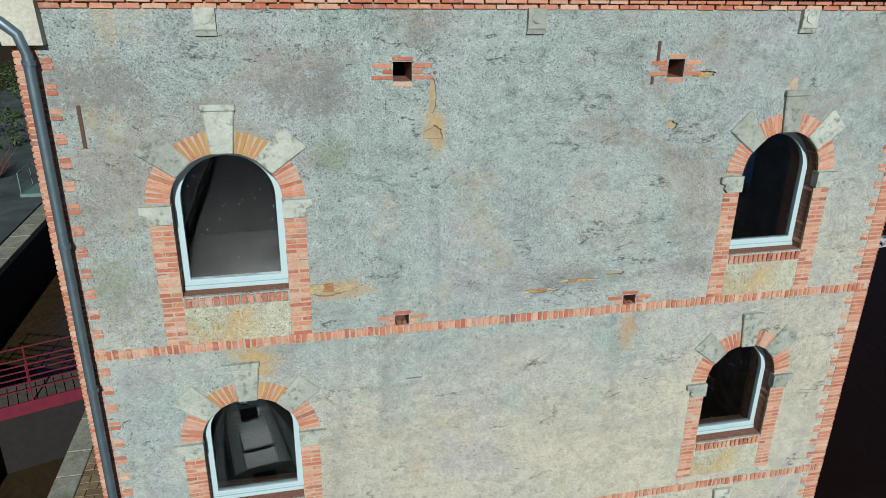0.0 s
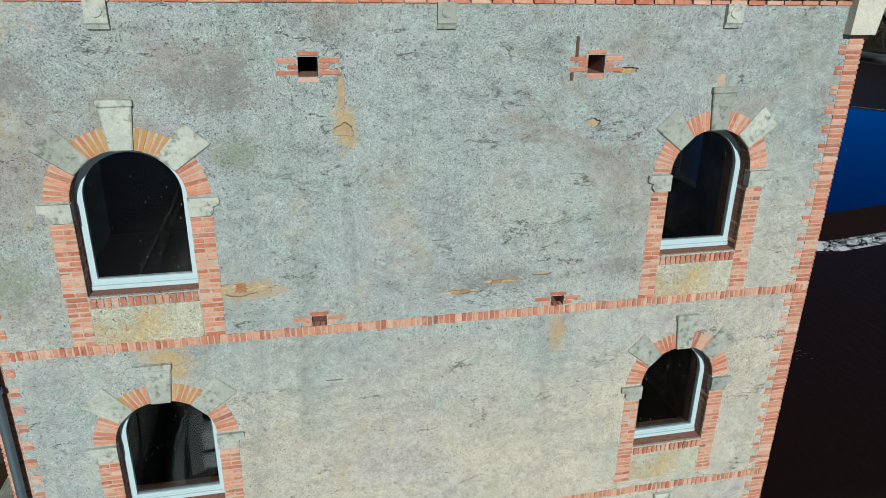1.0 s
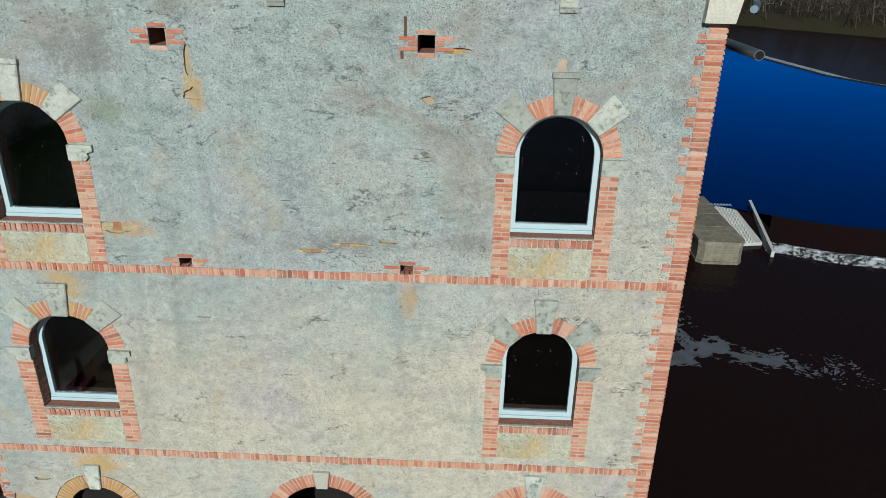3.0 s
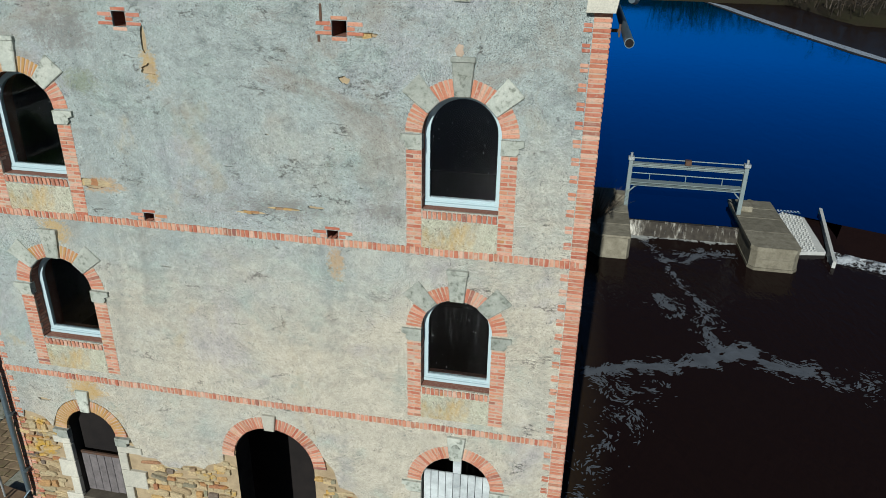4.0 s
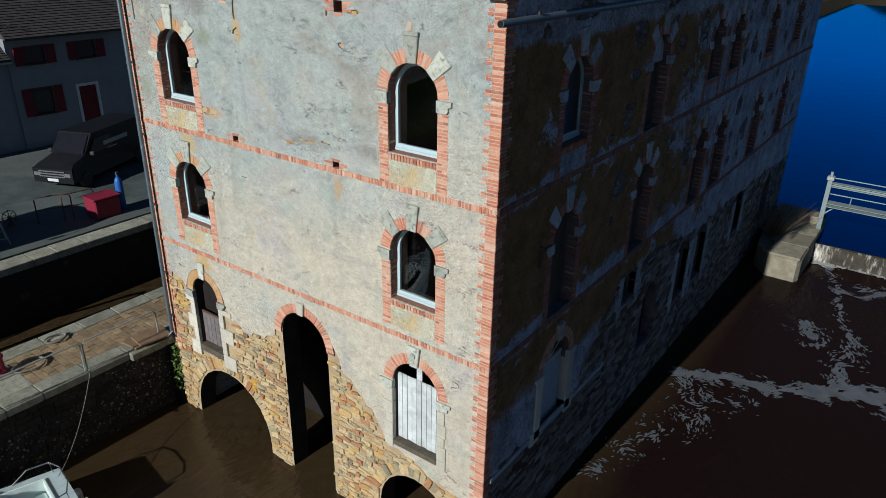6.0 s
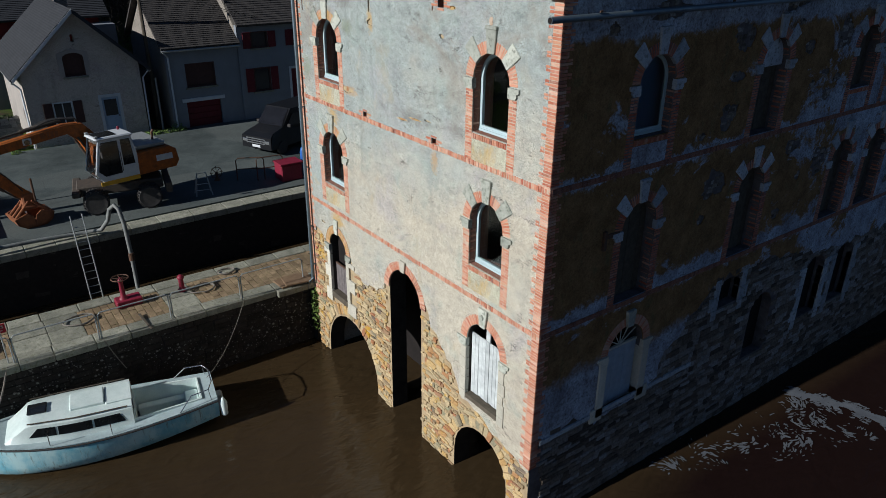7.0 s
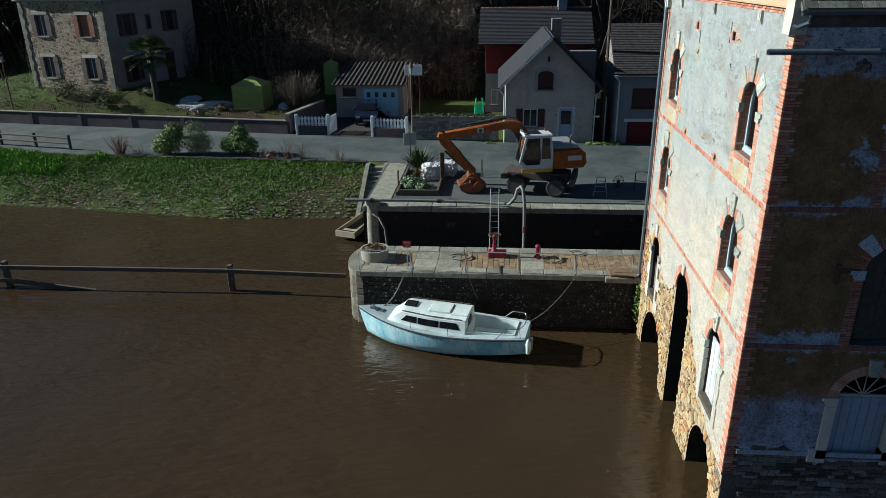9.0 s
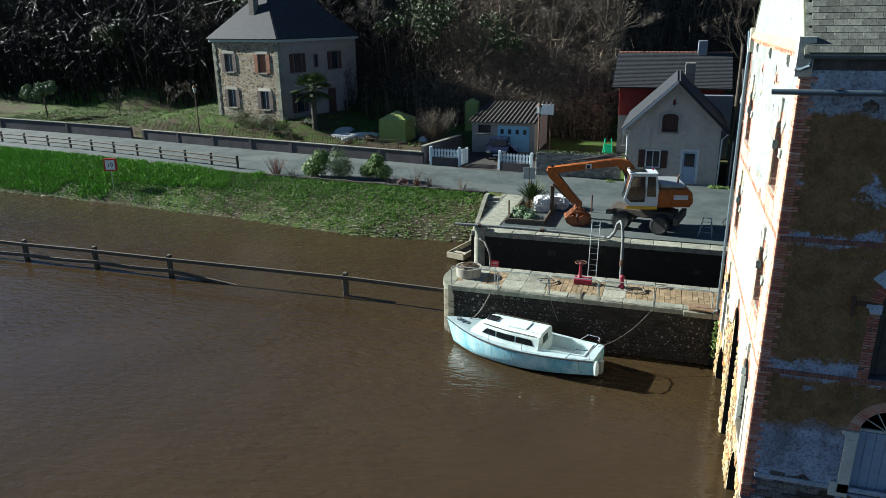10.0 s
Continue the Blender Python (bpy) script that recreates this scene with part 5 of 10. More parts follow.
def froth(name, lines, count, size, material, label, seed, swirl=2.2):
    """Ragged flecks of froth scattered along lines of (x, y, half width)."""
    r = random.Random(seed)
    v, f = [], []
    for _ in range(count):
        line = r.choice(lines)
        u = r.random() * (len(line) - 1)
        k = int(u)
        (x0, y0, w0), (x1, y1, w1) = line[k], line[k + 1]
        u -= k
        w = w0 + (w1 - w0) * u
        q = r.gauss(0, 0.55) * w
        d = Vector((x1 - x0, y1 - y0)).normalized()
        x, y = x0 + (x1 - x0) * u - d.y * q, y0 + (y1 - y0) * u + d.x * q
        warp = noise.noise(Vector((x * 1.1, y * 1.1, seed)))
        if noise.noise(Vector((x * 2.3 + warp, y * 2.3, seed + 5.0))) < -0.05 + 0.35 * abs(q) / max(w, 0.01) - 0.25:
            continue
        a = math.atan2(d.y, d.x) + swirl * warp + r.uniform(-0.4, 0.4)
        s = size * r.uniform(0.35, 1.0) * (1.6 if abs(q) < 0.3 * w else 1.0)
        l, b, z = s * r.uniform(1.0, 2.6), s * r.uniform(0.35, 0.7), 0.012 + r.random() * 0.012
        i, n = len(v), 8
        for j in range(n):
            t, g = 2 * math.pi * j / n, r.uniform(0.65, 1.2)
            p, e = l * math.cos(t) * g, b * math.sin(t) * g
            v.append((x + p * math.cos(a) - e * math.sin(a), y + p * math.sin(a) + e * math.cos(a), z))
        f.append(tuple(range(i, i + n)))
    me = bpy.data.meshes.new(name)
    me.from_pydata(v, [], f)
    me.materials.append(material)
    return tagged(new(name, me), label, "froth", "", "stuff")


froth("froth_foot", [[(10.9, 29.45, 0.22), (11.7, 29.35, 0.3)], [(11.0, 29.5, 0.12), (15.4, 29.55, 0.12)], [(14.2, 29.5, 0.2), (15.4, 29.55, 0.25)]], 900, 0.055, BRIGHT_FLECK, "white water boiling below the sluice", 3)
froth("froth_stream", [[(11.5, 29.1, 0.35), (12.1, 27.4, 0.3), (12.4, 25.9, 0.3), (12.7, 24.6, 0.3), (13.1, 23.5, 0.4), (13.6, 22.9, 0.5)], [(12.2, 27.0, 0.2), (13.0, 26.9, 0.2), (13.6, 27.6, 0.2), (14.0, 28.7, 0.2)], [(12.6, 27.6, 0.5), (15.3, 28.4, 0.5)], [(13.4, 23.0, 0.8), (13.2, 21.2, 0.7), (13.3, 20.0, 0.4)], [(11.6, 23.6, 0.5), (12.4, 22.0, 0.7)]], 1500, 0.06, FLECK, "froth drifting down from the sluice", 5)
froth("froth_band", [[(9.0, 17.6, 0.3), (9.8, 18.0, 0.35), (10.6, 18.3, 0.4), (11.7, 18.5, 0.45), (12.7, 18.95, 0.4), (13.3, 19.55, 0.3), (14.0, 19.7, 0.35), (14.8, 19.4, 0.5), (15.6, 19.1, 0.6), (16.5, 19.3, 0.8)], [(12.7, 18.95, 0.5), (13.4, 19.9, 0.4), (14.6, 20.2, 0.4)]], 5200, 0.062, FLECK, "band of drifting froth on the dark river", 7, 1.2)
froth("froth_scatter", [[(9.2, 17.3, 0.6), (10.4, 16.8, 0.7), (11.6, 17.4, 0.5)], [(9.4, 16.6, 0.8), (10.6, 16.0, 0.6), (10.0, 15.0, 0.9)], [(10.0, 15.0, 0.9), (9.2, 13.2, 0.6), (8.8, 11.6, 0.4)], [(16.4, 18.6, 0.8), (18.5, 19.0, 1.2)]], 900, 0.045, FLECK, "loose flecks of froth near the mill", 9, 3.0)

# the sluice: side wall, pier, spillway and gate
bm = bmesh.new()
prism(bm, [(8.5, 31.6), (8.9, 27.6), (9.5, 26.75), (10.62, 26.75), (10.74, 27.0), (10.75, 31.8), (10.2, 33.4), (8.5, 33.4)], [], lambda u, v, d: Vector((u, v, 0.95 - d)), 2.0)
sluice_wall = tagged(part("sluice_wall", bm, PIERSTONE), "low stone abutment of the sluice", "wall", "", "structure")
for a, b, z0, z1 in (((9.46, 26.70), (10.70, 28.1), 0.955, 1.06), ((9.3, 28.12), (10.73, 29.6), 0.955, 1.06), ((9.1, 29.62), (10.73, 31.2), 0.955, 1.05), ((10.15, 31.25), (10.72, 31.95), 0.955, 1.35)):
    bm = bmesh.new()
    box(bm, (*a, z0), (*b, z1), 0.02)
    part("coping", bm, PIERSTONE, sluice_wall, "worn coping slab")
pier = thing("sluice_pier", "pale granite pier with chamfered nose beside the sluice", "pier", (16.55, 29.7, 0), 0, "", "structure")


def pier_outline(grow, back=3.9):
    w, c = 0.95 + grow, 0.22
    return [(w, -2.55), (w, back - 0.9), (0.2, back + grow), (-w, back - 0.9), (-w, -2.55), (-w + c, -2.80 - grow), (w - c, -2.80 - grow)]


for k, (z0, z1, g) in enumerate(((-1.2, 0.12, 0.03), (0.13, 0.5, 0.0), (0.51, 0.86, 0.0))):
    bm = bmesh.new()
    prism(bm, pier_outline(g), [], lambda u, v, d: Vector((u, v, z1 - d)), z1 - z0)
    part("course", bm, PIERSTONE, pier)
for i, (a, b) in enumerate(((-2.9, -1.0), (-0.98, 0.7), (0.72, 2.0), (2.02, 3.2))):
    bm = bmesh.new()
    w = 0.98
    if i == 0:
        prism(bm, [(w, -1.0), (-w, -1.0), (-w, -2.55), (-w + 0.22, -2.84), (w - 0.22, -2.84), (w, -2.55)], [], lambda u, v, d: Vector((u, v, 1.04 - d)), 0.17)
    else:
        box(bm, (-w, a, 0.87), (w, b, 1.04), 0.015)
    part("coping", bm, PIERSTONE, pier, "worn granite coping slab")
bm = bmesh.new()
box(bm, (-0.9, 1.4, 1.04), (-0.2, 2.1, 1.30), 0.02)
part("block", bm, PIERSTONE, pier)
bm = bmesh.new()
prism(bm, [(0, -1.2), (0, POOL_Z - 0.03), (-0.45, POOL_Z - 0.08), (-0.62, 0.0), (-0.62, -1.2)], [], lambda u, v, d: Vector((10.72 + d, 30.22 + u, v)), 4.9)
tagged(part("spillway", bm, WETWALL), "dark wet sill of the spillway", "spillway", "", "structure")
veil = Nodes("falling_water_streaks")
veil_fac = veil.ramp(veil.math("ADD", veil.math("MULTIPLY", veil.noise(7.0, 5, 0.75, (1.0, 0.25, 0.25)), 0.6), veil.math("MULTIPLY", veil.noise(0.9, 3, 0.6, (1.0, 0.2, 0.1)), 0.4)), (0.50, 0.0), (0.66, 0.8))
veil.put("Alpha", veil_fac)
veil.bump(veil_fac, 0.6, 0.03)
strip("water_sheet", [(10.75, 29.74, POOL_Z - 0.02), (15.6, 29.74, POOL_Z - 0.02)], [(10.75, 29.56, 0.0), (15.6, 29.56, 0.0)], veil.done((0.62, 0.60, 0.52), 0.35, 0.0, 0.5), "thin streaked sheet of water falling over the sill", 8, 0.03, 3)
GATEGREY = simple("pale_painted_steel", (0.22, 0.27, 0.27), (0.16, 0.20, 0.20), 6, 0.6, 0.1, metal=0.1)
gate = thing("sluice_gate", "pale grey steel sluice gate frame with a walkway beam", "sluice gate", (13.15, 30.75, 0))
for s in (-1, 1):
    bm = bmesh.new()
    box(bm, (s * 2.52 - 0.09, -0.09, 0.9), (s * 2.52 + 0.09, 0.09, 3.25), 0.01)
    part("post", bm, GATEGREY, gate)
    bm = bmesh.new()
    box(bm, (s * 2.52 - 0.14, -0.14, 3.25), (s * 2.52 + 0.14, 0.14, 3.42), 0.02)
    tube(bm, (s * 2.52, 0, 3.4), (s * 2.52, 0, 3.6), 0.06, n=10)
    part("gearbox", bm, GALV, gate)
    bm = bmesh.new()
    tube(bm, (s * 2.45, 0, 1.75), (s * 2.1, 0, 2.12), 0.035, n=6)
    part("strut", bm, GATEGREY, gate)
for z, h, d in ((2.98, 0.17, 0.14), (2.12, 0.17, 0.24)):
    bm = bmesh.new()
    for zz in (z, z + h - 0.03):
        box(bm, (-2.43, -d, zz), (2.43, d, zz + 0.03))
    box(bm, (-2.43, -0.02, z + 0.03), (2.43, 0.02, z + h - 0.03))
    part("beam", bm, GATEGREY, gate)
for z in (3.33, 2.62):
    bm = bmesh.new()
    tube(bm, (-2.45, 0.1, z), (2.45, 0.1, z), 0.025, n=8)
    part("rail", bm, GATEGREY, gate)
for x in (-1.6, 0.0, 1.6):
    bm = bmesh.new()
    tube(bm, (x, 0.1, 2.29), (x, 0.1, 2.62), 0.02, n=6)
    part("stanchion", bm, GATEGREY, gate)
bm = bmesh.new()
box(bm, (-0.14, -0.1, 3.16), (0.14, 0.16, 3.4), 0.02)
part("motor", bm, IRON, gate, "small brown drive box")
PASSWHITE = simple("pale_concrete_pass", (0.46, 0.47, 0.45), (0.34, 0.35, 0.33), 3, 0.8, 0.3)


def pass_z(v):
    return 0.72 - 0.16 * (32.7 - v)


bm = bmesh.new()
prism(bm, [(17.6, 32.8), (18.9, 32.7), (19.2, 29.2), (17.6, 28.9)], [], lambda u, v, d: Vector((u, v, pass_z(v) - d)), 0.25)
ramp_ob = tagged(part("fish_pass", bm, PASSWHITE), "pale stepped fish pass beside the pier", "fish pass", "", "structure")
bm = bmesh.new()
for i in range(24):
    for j in range(8):
        v = 32.6 - 0.15 * i
        u = 17.7 + 0.15 * j + 0.03 * (i % 2)
        box(bm, (u - 0.035, v - 0.03, pass_z(v) - 0.01), (u + 0.035, v + 0.03, pass_z(v) + 0.07))
tagged(part("studs", bm, PASSWHITE, ramp_ob, "rows of small pale studs"), kind="stuff")
strip("water_side_slide", [(18.9, 32.7, 0.70), (19.7, 32.5, 0.70)], [(19.25, 29.0, 0.06), (20.2, 28.2, 0.05)], RIVER, "thin dark water sliding down beside the fish pass", 6, 0.02, 5)
bm = bmesh.new()
prism(bm, [(-2.45, 0.30), (2.45, 0.98), (2.45, 0.2), (-2.45, -0.9)], [], lambda u, v, d: Vector((d - 0.07, u, v)), 0.14)
guide = tagged(part("guide_wall", bm, PASSWHITE), "thin slanting pale guide board in the weir", "wall", "", "structure")
guide.matrix_basis = pose(19.45, 30.3, 0.0, 0, 0, -7)

# ---------- quay and lock ----------
def quay_outline(g=0.0):
    return [(-1.99 + g, -2.95), (-1.99 + g, 7.40), (-1.76, 7.40), (-1.76, 40), (-4.55 - g, 40), (-4.55 - g, -2.95)] + \
        [(-3.27 - (1.28 + g) * math.cos(a), -2.95 - (0.62 + g) * math.sin(a)) for a in [math.pi * i / 10 for i in range(1, 10)]]


bm = bmesh.new()
prism(bm, quay_outline(-0.03), [], lambda u, v, d: Vector((u, v, 1.98 - d)), 3.4)
quay = setting("quay", bm, MORTAR, "stone quay pier between lock and river")
quay.data.materials[0] = simple("dark_joint", (0.03, 0.027, 0.022), (0.018, 0.016, 0.014), 6, 0.95, 0.6)
rnd = random.Random(31)


def face_stones(parent, u0, u1, z0, z1, put, material, limit=300, h=(0.13, 0.24), w=(0.22, 0.62)):
    """Coursed stones on an upright face; put(u, z) gives the pose of a stone's middle."""
    first, rest, count = [], bmesh.new(), 0
    z = z0
    while z < z1 - 0.05:
        hh = min(rnd.uniform(*h), z1 - z)
        u = u0 + rnd.uniform(-0.2, 0)
        while u < u1:
            ww = rnd.uniform(*w)
            a, b = max(u, u0), min(u + ww, u1)
            if b - a > 0.07:
                m = put((a + b) / 2, z + hh / 2) @ pose(0, rnd.uniform(-0.012, 0.012), 0, 0, rnd.uniform(-1, 1)) @ Matrix.Diagonal(((b - a) * 0.965, 0.06, hh * 0.94, 1))
                if count < limit:
                    ob = piece("stone", BLOCKS[count % len(BLOCKS)][material], parent, m)
                    count += 1
                else:
                    rest.from_mesh(BLOCKS[count % len(BLOCKS)][material])
                    bmesh.ops.transform(rest, matrix=m, verts=rest.verts[-BLOCK_N:])
                    count += 1
            u += ww
        z += hh
    if count > limit:
        tagged(part("stones", rest, material, parent), kind="stuff")
    else:
        rest.free()


def block_mesh(seed, material):
    r = random.Random(seed)
    bm = bmesh.new()
    a = [bm.verts.new((u * 0.9 + r.uniform(-0.05, 0.05), r.uniform(-0.25, 0.1), v * 0.86 + r.uniform(-0.05, 0.05))) for u, v in ((-0.5, -0.5), (0.5, -0.5), (0.5, 0.5), (-0.5, 0.5))]
    b = [bm.verts.new((u, 0.45, v)) for u, v in ((-0.5, -0.5), (0.5, -0.5), (0.5, 0.5), (-0.5, 0.5))]
    c = [bm.verts.new((u, 1.4, v)) for u, v in ((-0.5, -0.5), (0.5, -0.5), (0.5, 0.5), (-0.5, 0.5))]
    bm.faces.new(a)
    for i in range(4):
        j = (i + 1) % 4
        bm.faces.new((a[i], b[i], b[j], a[j]))
        bm.faces.new((b[i], c[i], c[j], b[j]))
    me = mesh_of(bm, "stone")
    me.materials.append(material)
    return me


BLOCKS = [{m: block_mesh(i, m) for m in (QUAYWALL, WETWALL, GRANITE, PIERSTONE)} for i in range(8)]
BLOCK_N = 12
facing = thing("quay_facing", "black lichen-spotted stone facing of the quay", "stonework", (0, 0, 0), 0, "", "structure")
face_stones(facing, -2.95, 7.35, -0.3, 1.96, lambda u, z: pose(-1.995, u, z, 0, 0, 90), QUAYWALL, 300)
nose = thing("quay_nose", "pale rounded stone nose of the quay", "stonework", (0, 0, 0), 0, "", "structure")
for i in range(12):
    a = math.pi * (i + 0.5) / 12
    z = -0.3
    while z < 1.9:
        hh = rnd.uniform(0.2, 0.32)
        piece("stone", BLOCKS[i % 8][PIERSTONE], nose, pose(-3.27 + 1.28 * math.cos(a), -2.95 - 0.62 * math.sin(a), min(z + hh / 2, 1.85), 0, 0, 90 - math.degrees(a)) @ Matrix.Diagonal((0.30, 0.06, hh * 0.95, 1)))
        z += hh
# coping slabs and brick-like paving on the quay
coping = thing("quay_coping", "worn granite coping slabs along the quay edge", "coping", (0, 0, 0), 0, "", "structure")
y = -2.95
while y < 17.5:
    w = rnd.uniform(0.75, 1.3)
    for x0, x1 in ((-2.5, -1.93 if y < 6 else -1.78), (-4.62, -4.1)):
        bm = bmesh.new()
        box(bm, (x0, y, 1.985), (x1, y + w - 0.012, 2.2 + rnd.uniform(-0.006, 0.006)), 0.02)
        part("slab", bm, GRANITE, coping)
    y += w
bm = bmesh.new()
prism(bm, [(-1.93, -2.96), (-4.62, -2.96)] + [(-3.27 - 1.35 * math.cos(a), -2.96 - 0.68 * math.sin(a)) for a in [math.pi * i / 12 for i in range(1, 12)]], [], lambda u, v, d: Vector((u, v, 2.195 - d)), 0.21)
part("slab", bm, GRANITE, coping, "rounded end slab")
paving = thing("quay_paving", "ochre paving setts and pale slabs on the quay", "paving", (0, 0, 0), 0, "", "structure")
bm = bmesh.new()
box(bm, (-0.5, -0.5, -1), (0.5, 0.5, 0), 0.03)
sett_me = mesh_of(bm, "sett")
sett_me.materials.append(PAVING)
slab_me = sett_me.copy()
slab_me.materials[0] = GRANITE
y = -2.95
k = 0
while y < 17.5:
    pale = any(a < y < b for a, b in ((-2.95, -2.0), (-1.2, -0.1), (3.1, 4.0)))
    if pale:
        for x0, x1 in ((-4.09, -3.3), (-3.29, -2.51)):
            piece("paving_slab", slab_me, paving, pose((x0 + x1) / 2, y + 0.45, 2.19 + rnd.uniform(-0.005, 0.003)) @ Matrix.Diagonal((x1 - x0 - 0.012, 0.885, 0.18, 1)))
        y += 0.9
    else:
        x = -4.09
        while x < -2.52:
            w = min(0.40 if k % 2 or x > -4.0 else 0.2, -2.51 - x)
            piece("sett", sett_me, paving, pose(x + w / 2, y + 0.105, 2.185 + rnd.uniform(-0.008, 0.006)) @ Matrix.Diagonal((w - 0.014, 0.196, 0.18, 1)))
            x += w
        y += 0.21
        k += 1

# the far side of the lock
bm = bmesh.new()
box(bm, (-11.0, -4.3, -1.4), (-9.72, 60, 1.95))
box(bm, (-18.0, -4.32, -1.4), (-10.9, -3.4, 1.95))
lock_wall = setting("wall_lock", bm, WETWALL, "dark wet lock wall")
lock_wall.data.materials[0] = quay.data.materials[0]
face_stones(thing("lock_facing", "dark damp stone facing of the lock", "stonework", (0, 0, 0), 0, "", "structure"), -4.25, 13.0, -0.3, 1.95, lambda u, z: pose(-9.735, u, z, 0, 0, 90), WETWALL, 200, (0.22, 0.34), (0.4, 0.9))
lock_coping = thing("lock_coping", "granite coping of the lock wall", "coping", (0, 0, 0), 0, "", "structure")
y = -4.3
while y < 48:
    w = rnd.uniform(0.8, 1.4)
    bm = bmesh.new()
    box(bm, (-10.45, y, 1.96), (-9.68, y + w - 0.012, 2.225 + rnd.uniform(-0.008, 0.008)), 0.02)
    part("slab", bm, GRANITE, lock_coping)
    y += w
bm = bmesh.new()
prism(bm, [(-10.5, -4.3), (-10.5, 2.7), (-10.46, 90), (-17.2, 90), (-23.1, 90), (-23.1, 2.0), (-24.2, -3.5), (-25.1, -11.5), (-29.7, -42), (-32.3, -62), (-39.9, -120), (-32.6, -120), (-22.7, -50), (-19.2, -24), (-18.0, -4.3)], [], lambda u, v, d: Vector((u, v, 2.262 - d)), 0.3)
tar = Nodes("patched_asphalt_road")
tar_fine, tar_big, tar_patch = tar.noise(60, 4, 0.7), tar.noise(0.45, 6, 0.7), tar.noise(0.16, 3, 0.5, (1.0, 0.5, 1.0), 0.8)
tar_col = tar.mix(tar.ramp(tar_big, (0.36, 0.0), (0.64, 1.0)), (0.038, 0.050, 0.050), (0.082, 0.102, 0.100))
tar_col = tar.mix(tar.ramp(tar_patch, (0.55, 0.0), (0.57, 0.55)), tar_col, (0.10, 0.115, 0.11))
tar_col = tar.mix(tar.ramp(tar.voronoi(0.55, None, "DISTANCE_TO_EDGE"), (0.002, 0.35), (0.008, 0.0)), tar_col, (0.018, 0.02, 0.02))
tar_col = tar.mix(0.7, tar_col, tar.ramp(tar_fine, (0.35, 0.5), (0.65, 1.5)), "MULTIPLY")
tar.bump(tar_fine, 0.5, 0.01)
ROADMAT = tar.done(tar_col, 0.85, 0.0, 0.3)
road = setting("road", bm, ROADMAT, "worn grey asphalt road and quay yard")

bm = bmesh.new()
prism(bm, [(-24.6, -9.6), (-24.2, -6.3), (-24.1, -3.7), (-30.9, -4.4), (-36.0, -4.6), (-36.0, -11.0), (-26.0, -10.9)], [], lambda u, v, d: Vector((u, v, 2.268 - d)), 0.25)
setting("road_drive", bm, simple("dark_gravel_drive", (0.05, 0.045, 0.04), (0.028, 0.026, 0.024), 1.5, 0.95, 0.5, fine=40), "dark gravel drive before the garage shed")

# ---------- the moored boat ----------
GELCOAT = simple("white_gelcoat", (0.70, 0.80, 0.77), (0.50, 0.61, 0.59), 2.4, 0.35, 0.05, fine=25, spec=0.5)


def make_hull():
    n = Nodes("stained_blue_hull")
    col = n.mix(n.ramp(n.noise(1.6, 6, 0.65, (1.0, 1.0, 0.6)), (0.42, 0.0), (0.62, 1.0)), (0.46, 0.70, 0.73), (0.17, 0.48, 0.60))
    col = n.mix(n.ramp(n.noise(4, 6, 0.7, (3, 3, 0.35)), (0.56, 0.0), (0.68, 0.8)), col, (0.14, 0.15, 0.13))
    low = n.ramp(n.math("ADD", n.axis("Z"), n.math("MULTIPLY", n.noise(5, 4), 0.1)), (0.10, 1.0), (0.17, 0.0))
    col = n.mix(low, col, (0.06, 0.06, 0.05))
    return n.done(col, 0.4, 0.0, 0.5)


HULL = make_hull()
SMOKED = simple("smoked_acrylic", (0.012, 0.014, 0.016), (0.02, 0.022, 0.024), 3, 0.08, 0.0, spec=0.6)
RUBBER = simple("black_rubber", (0.028, 0.028, 0.029), (0.055, 0.053, 0.05), 9, 0.75, 0.3)
ROPE = simple("grey_rope", (0.22, 0.20, 0.17), (0.14, 0.13, 0.11), 30, 0.9, 0.4)
STAINLESS = simple("stainless_tube", (0.55, 0.57, 0.58), (0.45, 0.47, 0.48), 10, 0.25, 0.02, metal=0.9)
boat = thing("motorboat", "small white cabin motorboat with a blue-stained hull moored at the quay", "boat", (-0.60, 0.22, 0.0), 259.2)
STERN, BOW = -3.15, 3.22


def beam(s):
    f = (s - STERN) / (BOW - STERN)
    return 1.10 * (0.66 + 0.34 * math.sin(min(1, f / 0.5) * math.pi / 2)) * (1 - max(0, (f - 0.42) / 0.58) ** 2.3)


def sheer(s):
    f = (s - STERN) / (BOW - STERN)
    return 0.80 + 0.10 * (1 - f) ** 3 + 0.30 * f ** 2.6


bm = bmesh.new()
rings = []
for i in range(19):
    s = STERN + (BOW - STERN) * i / 18
    b, zs, f = max(beam(s), 0.015), sheer(s), i / 18
    rake = 0.34 * max(0, f - 0.75) / 0.25
    lift = 0.45 * (1 - f) ** 3
    prof = [(0.0, -0.35 + 0.30 * f ** 4 + lift), (0.55 * b, -0.22 + 0.25 * f ** 3 + lift), (0.84 * b, 0.02 + 0.12 * f ** 3 + lift * 0.6), (0.96 * b, 0.35 + lift * 0.3), (b, zs)]
    row = [bm.verts.new((s - rake * (1 - z / zs) ** 1.2, -y, z)) for y, z in prof[::-1]] + [bm.verts.new((s - rake * (1 - z / zs) ** 1.2, y, z)) for y, z in prof[1:]]
    rings.append(row)
for r1, r2 in zip(rings, rings[1:]):
    for k in range(len(r1) - 1):
        bm.faces.new((r1[k], r1[k + 1], r2[k + 1], r2[k]))
bm.faces.new(rings[0])
part("hull", bm, HULL, boat, "white hull with pale blue stains", True)
rows = [STERN + (BOW - STERN) * i / 24 for i in range(25)]
outline = [(s, beam(s) * 0.985) for s in rows] + [(s, -beam(s) * 0.985) for s in reversed(rows[:-1])]
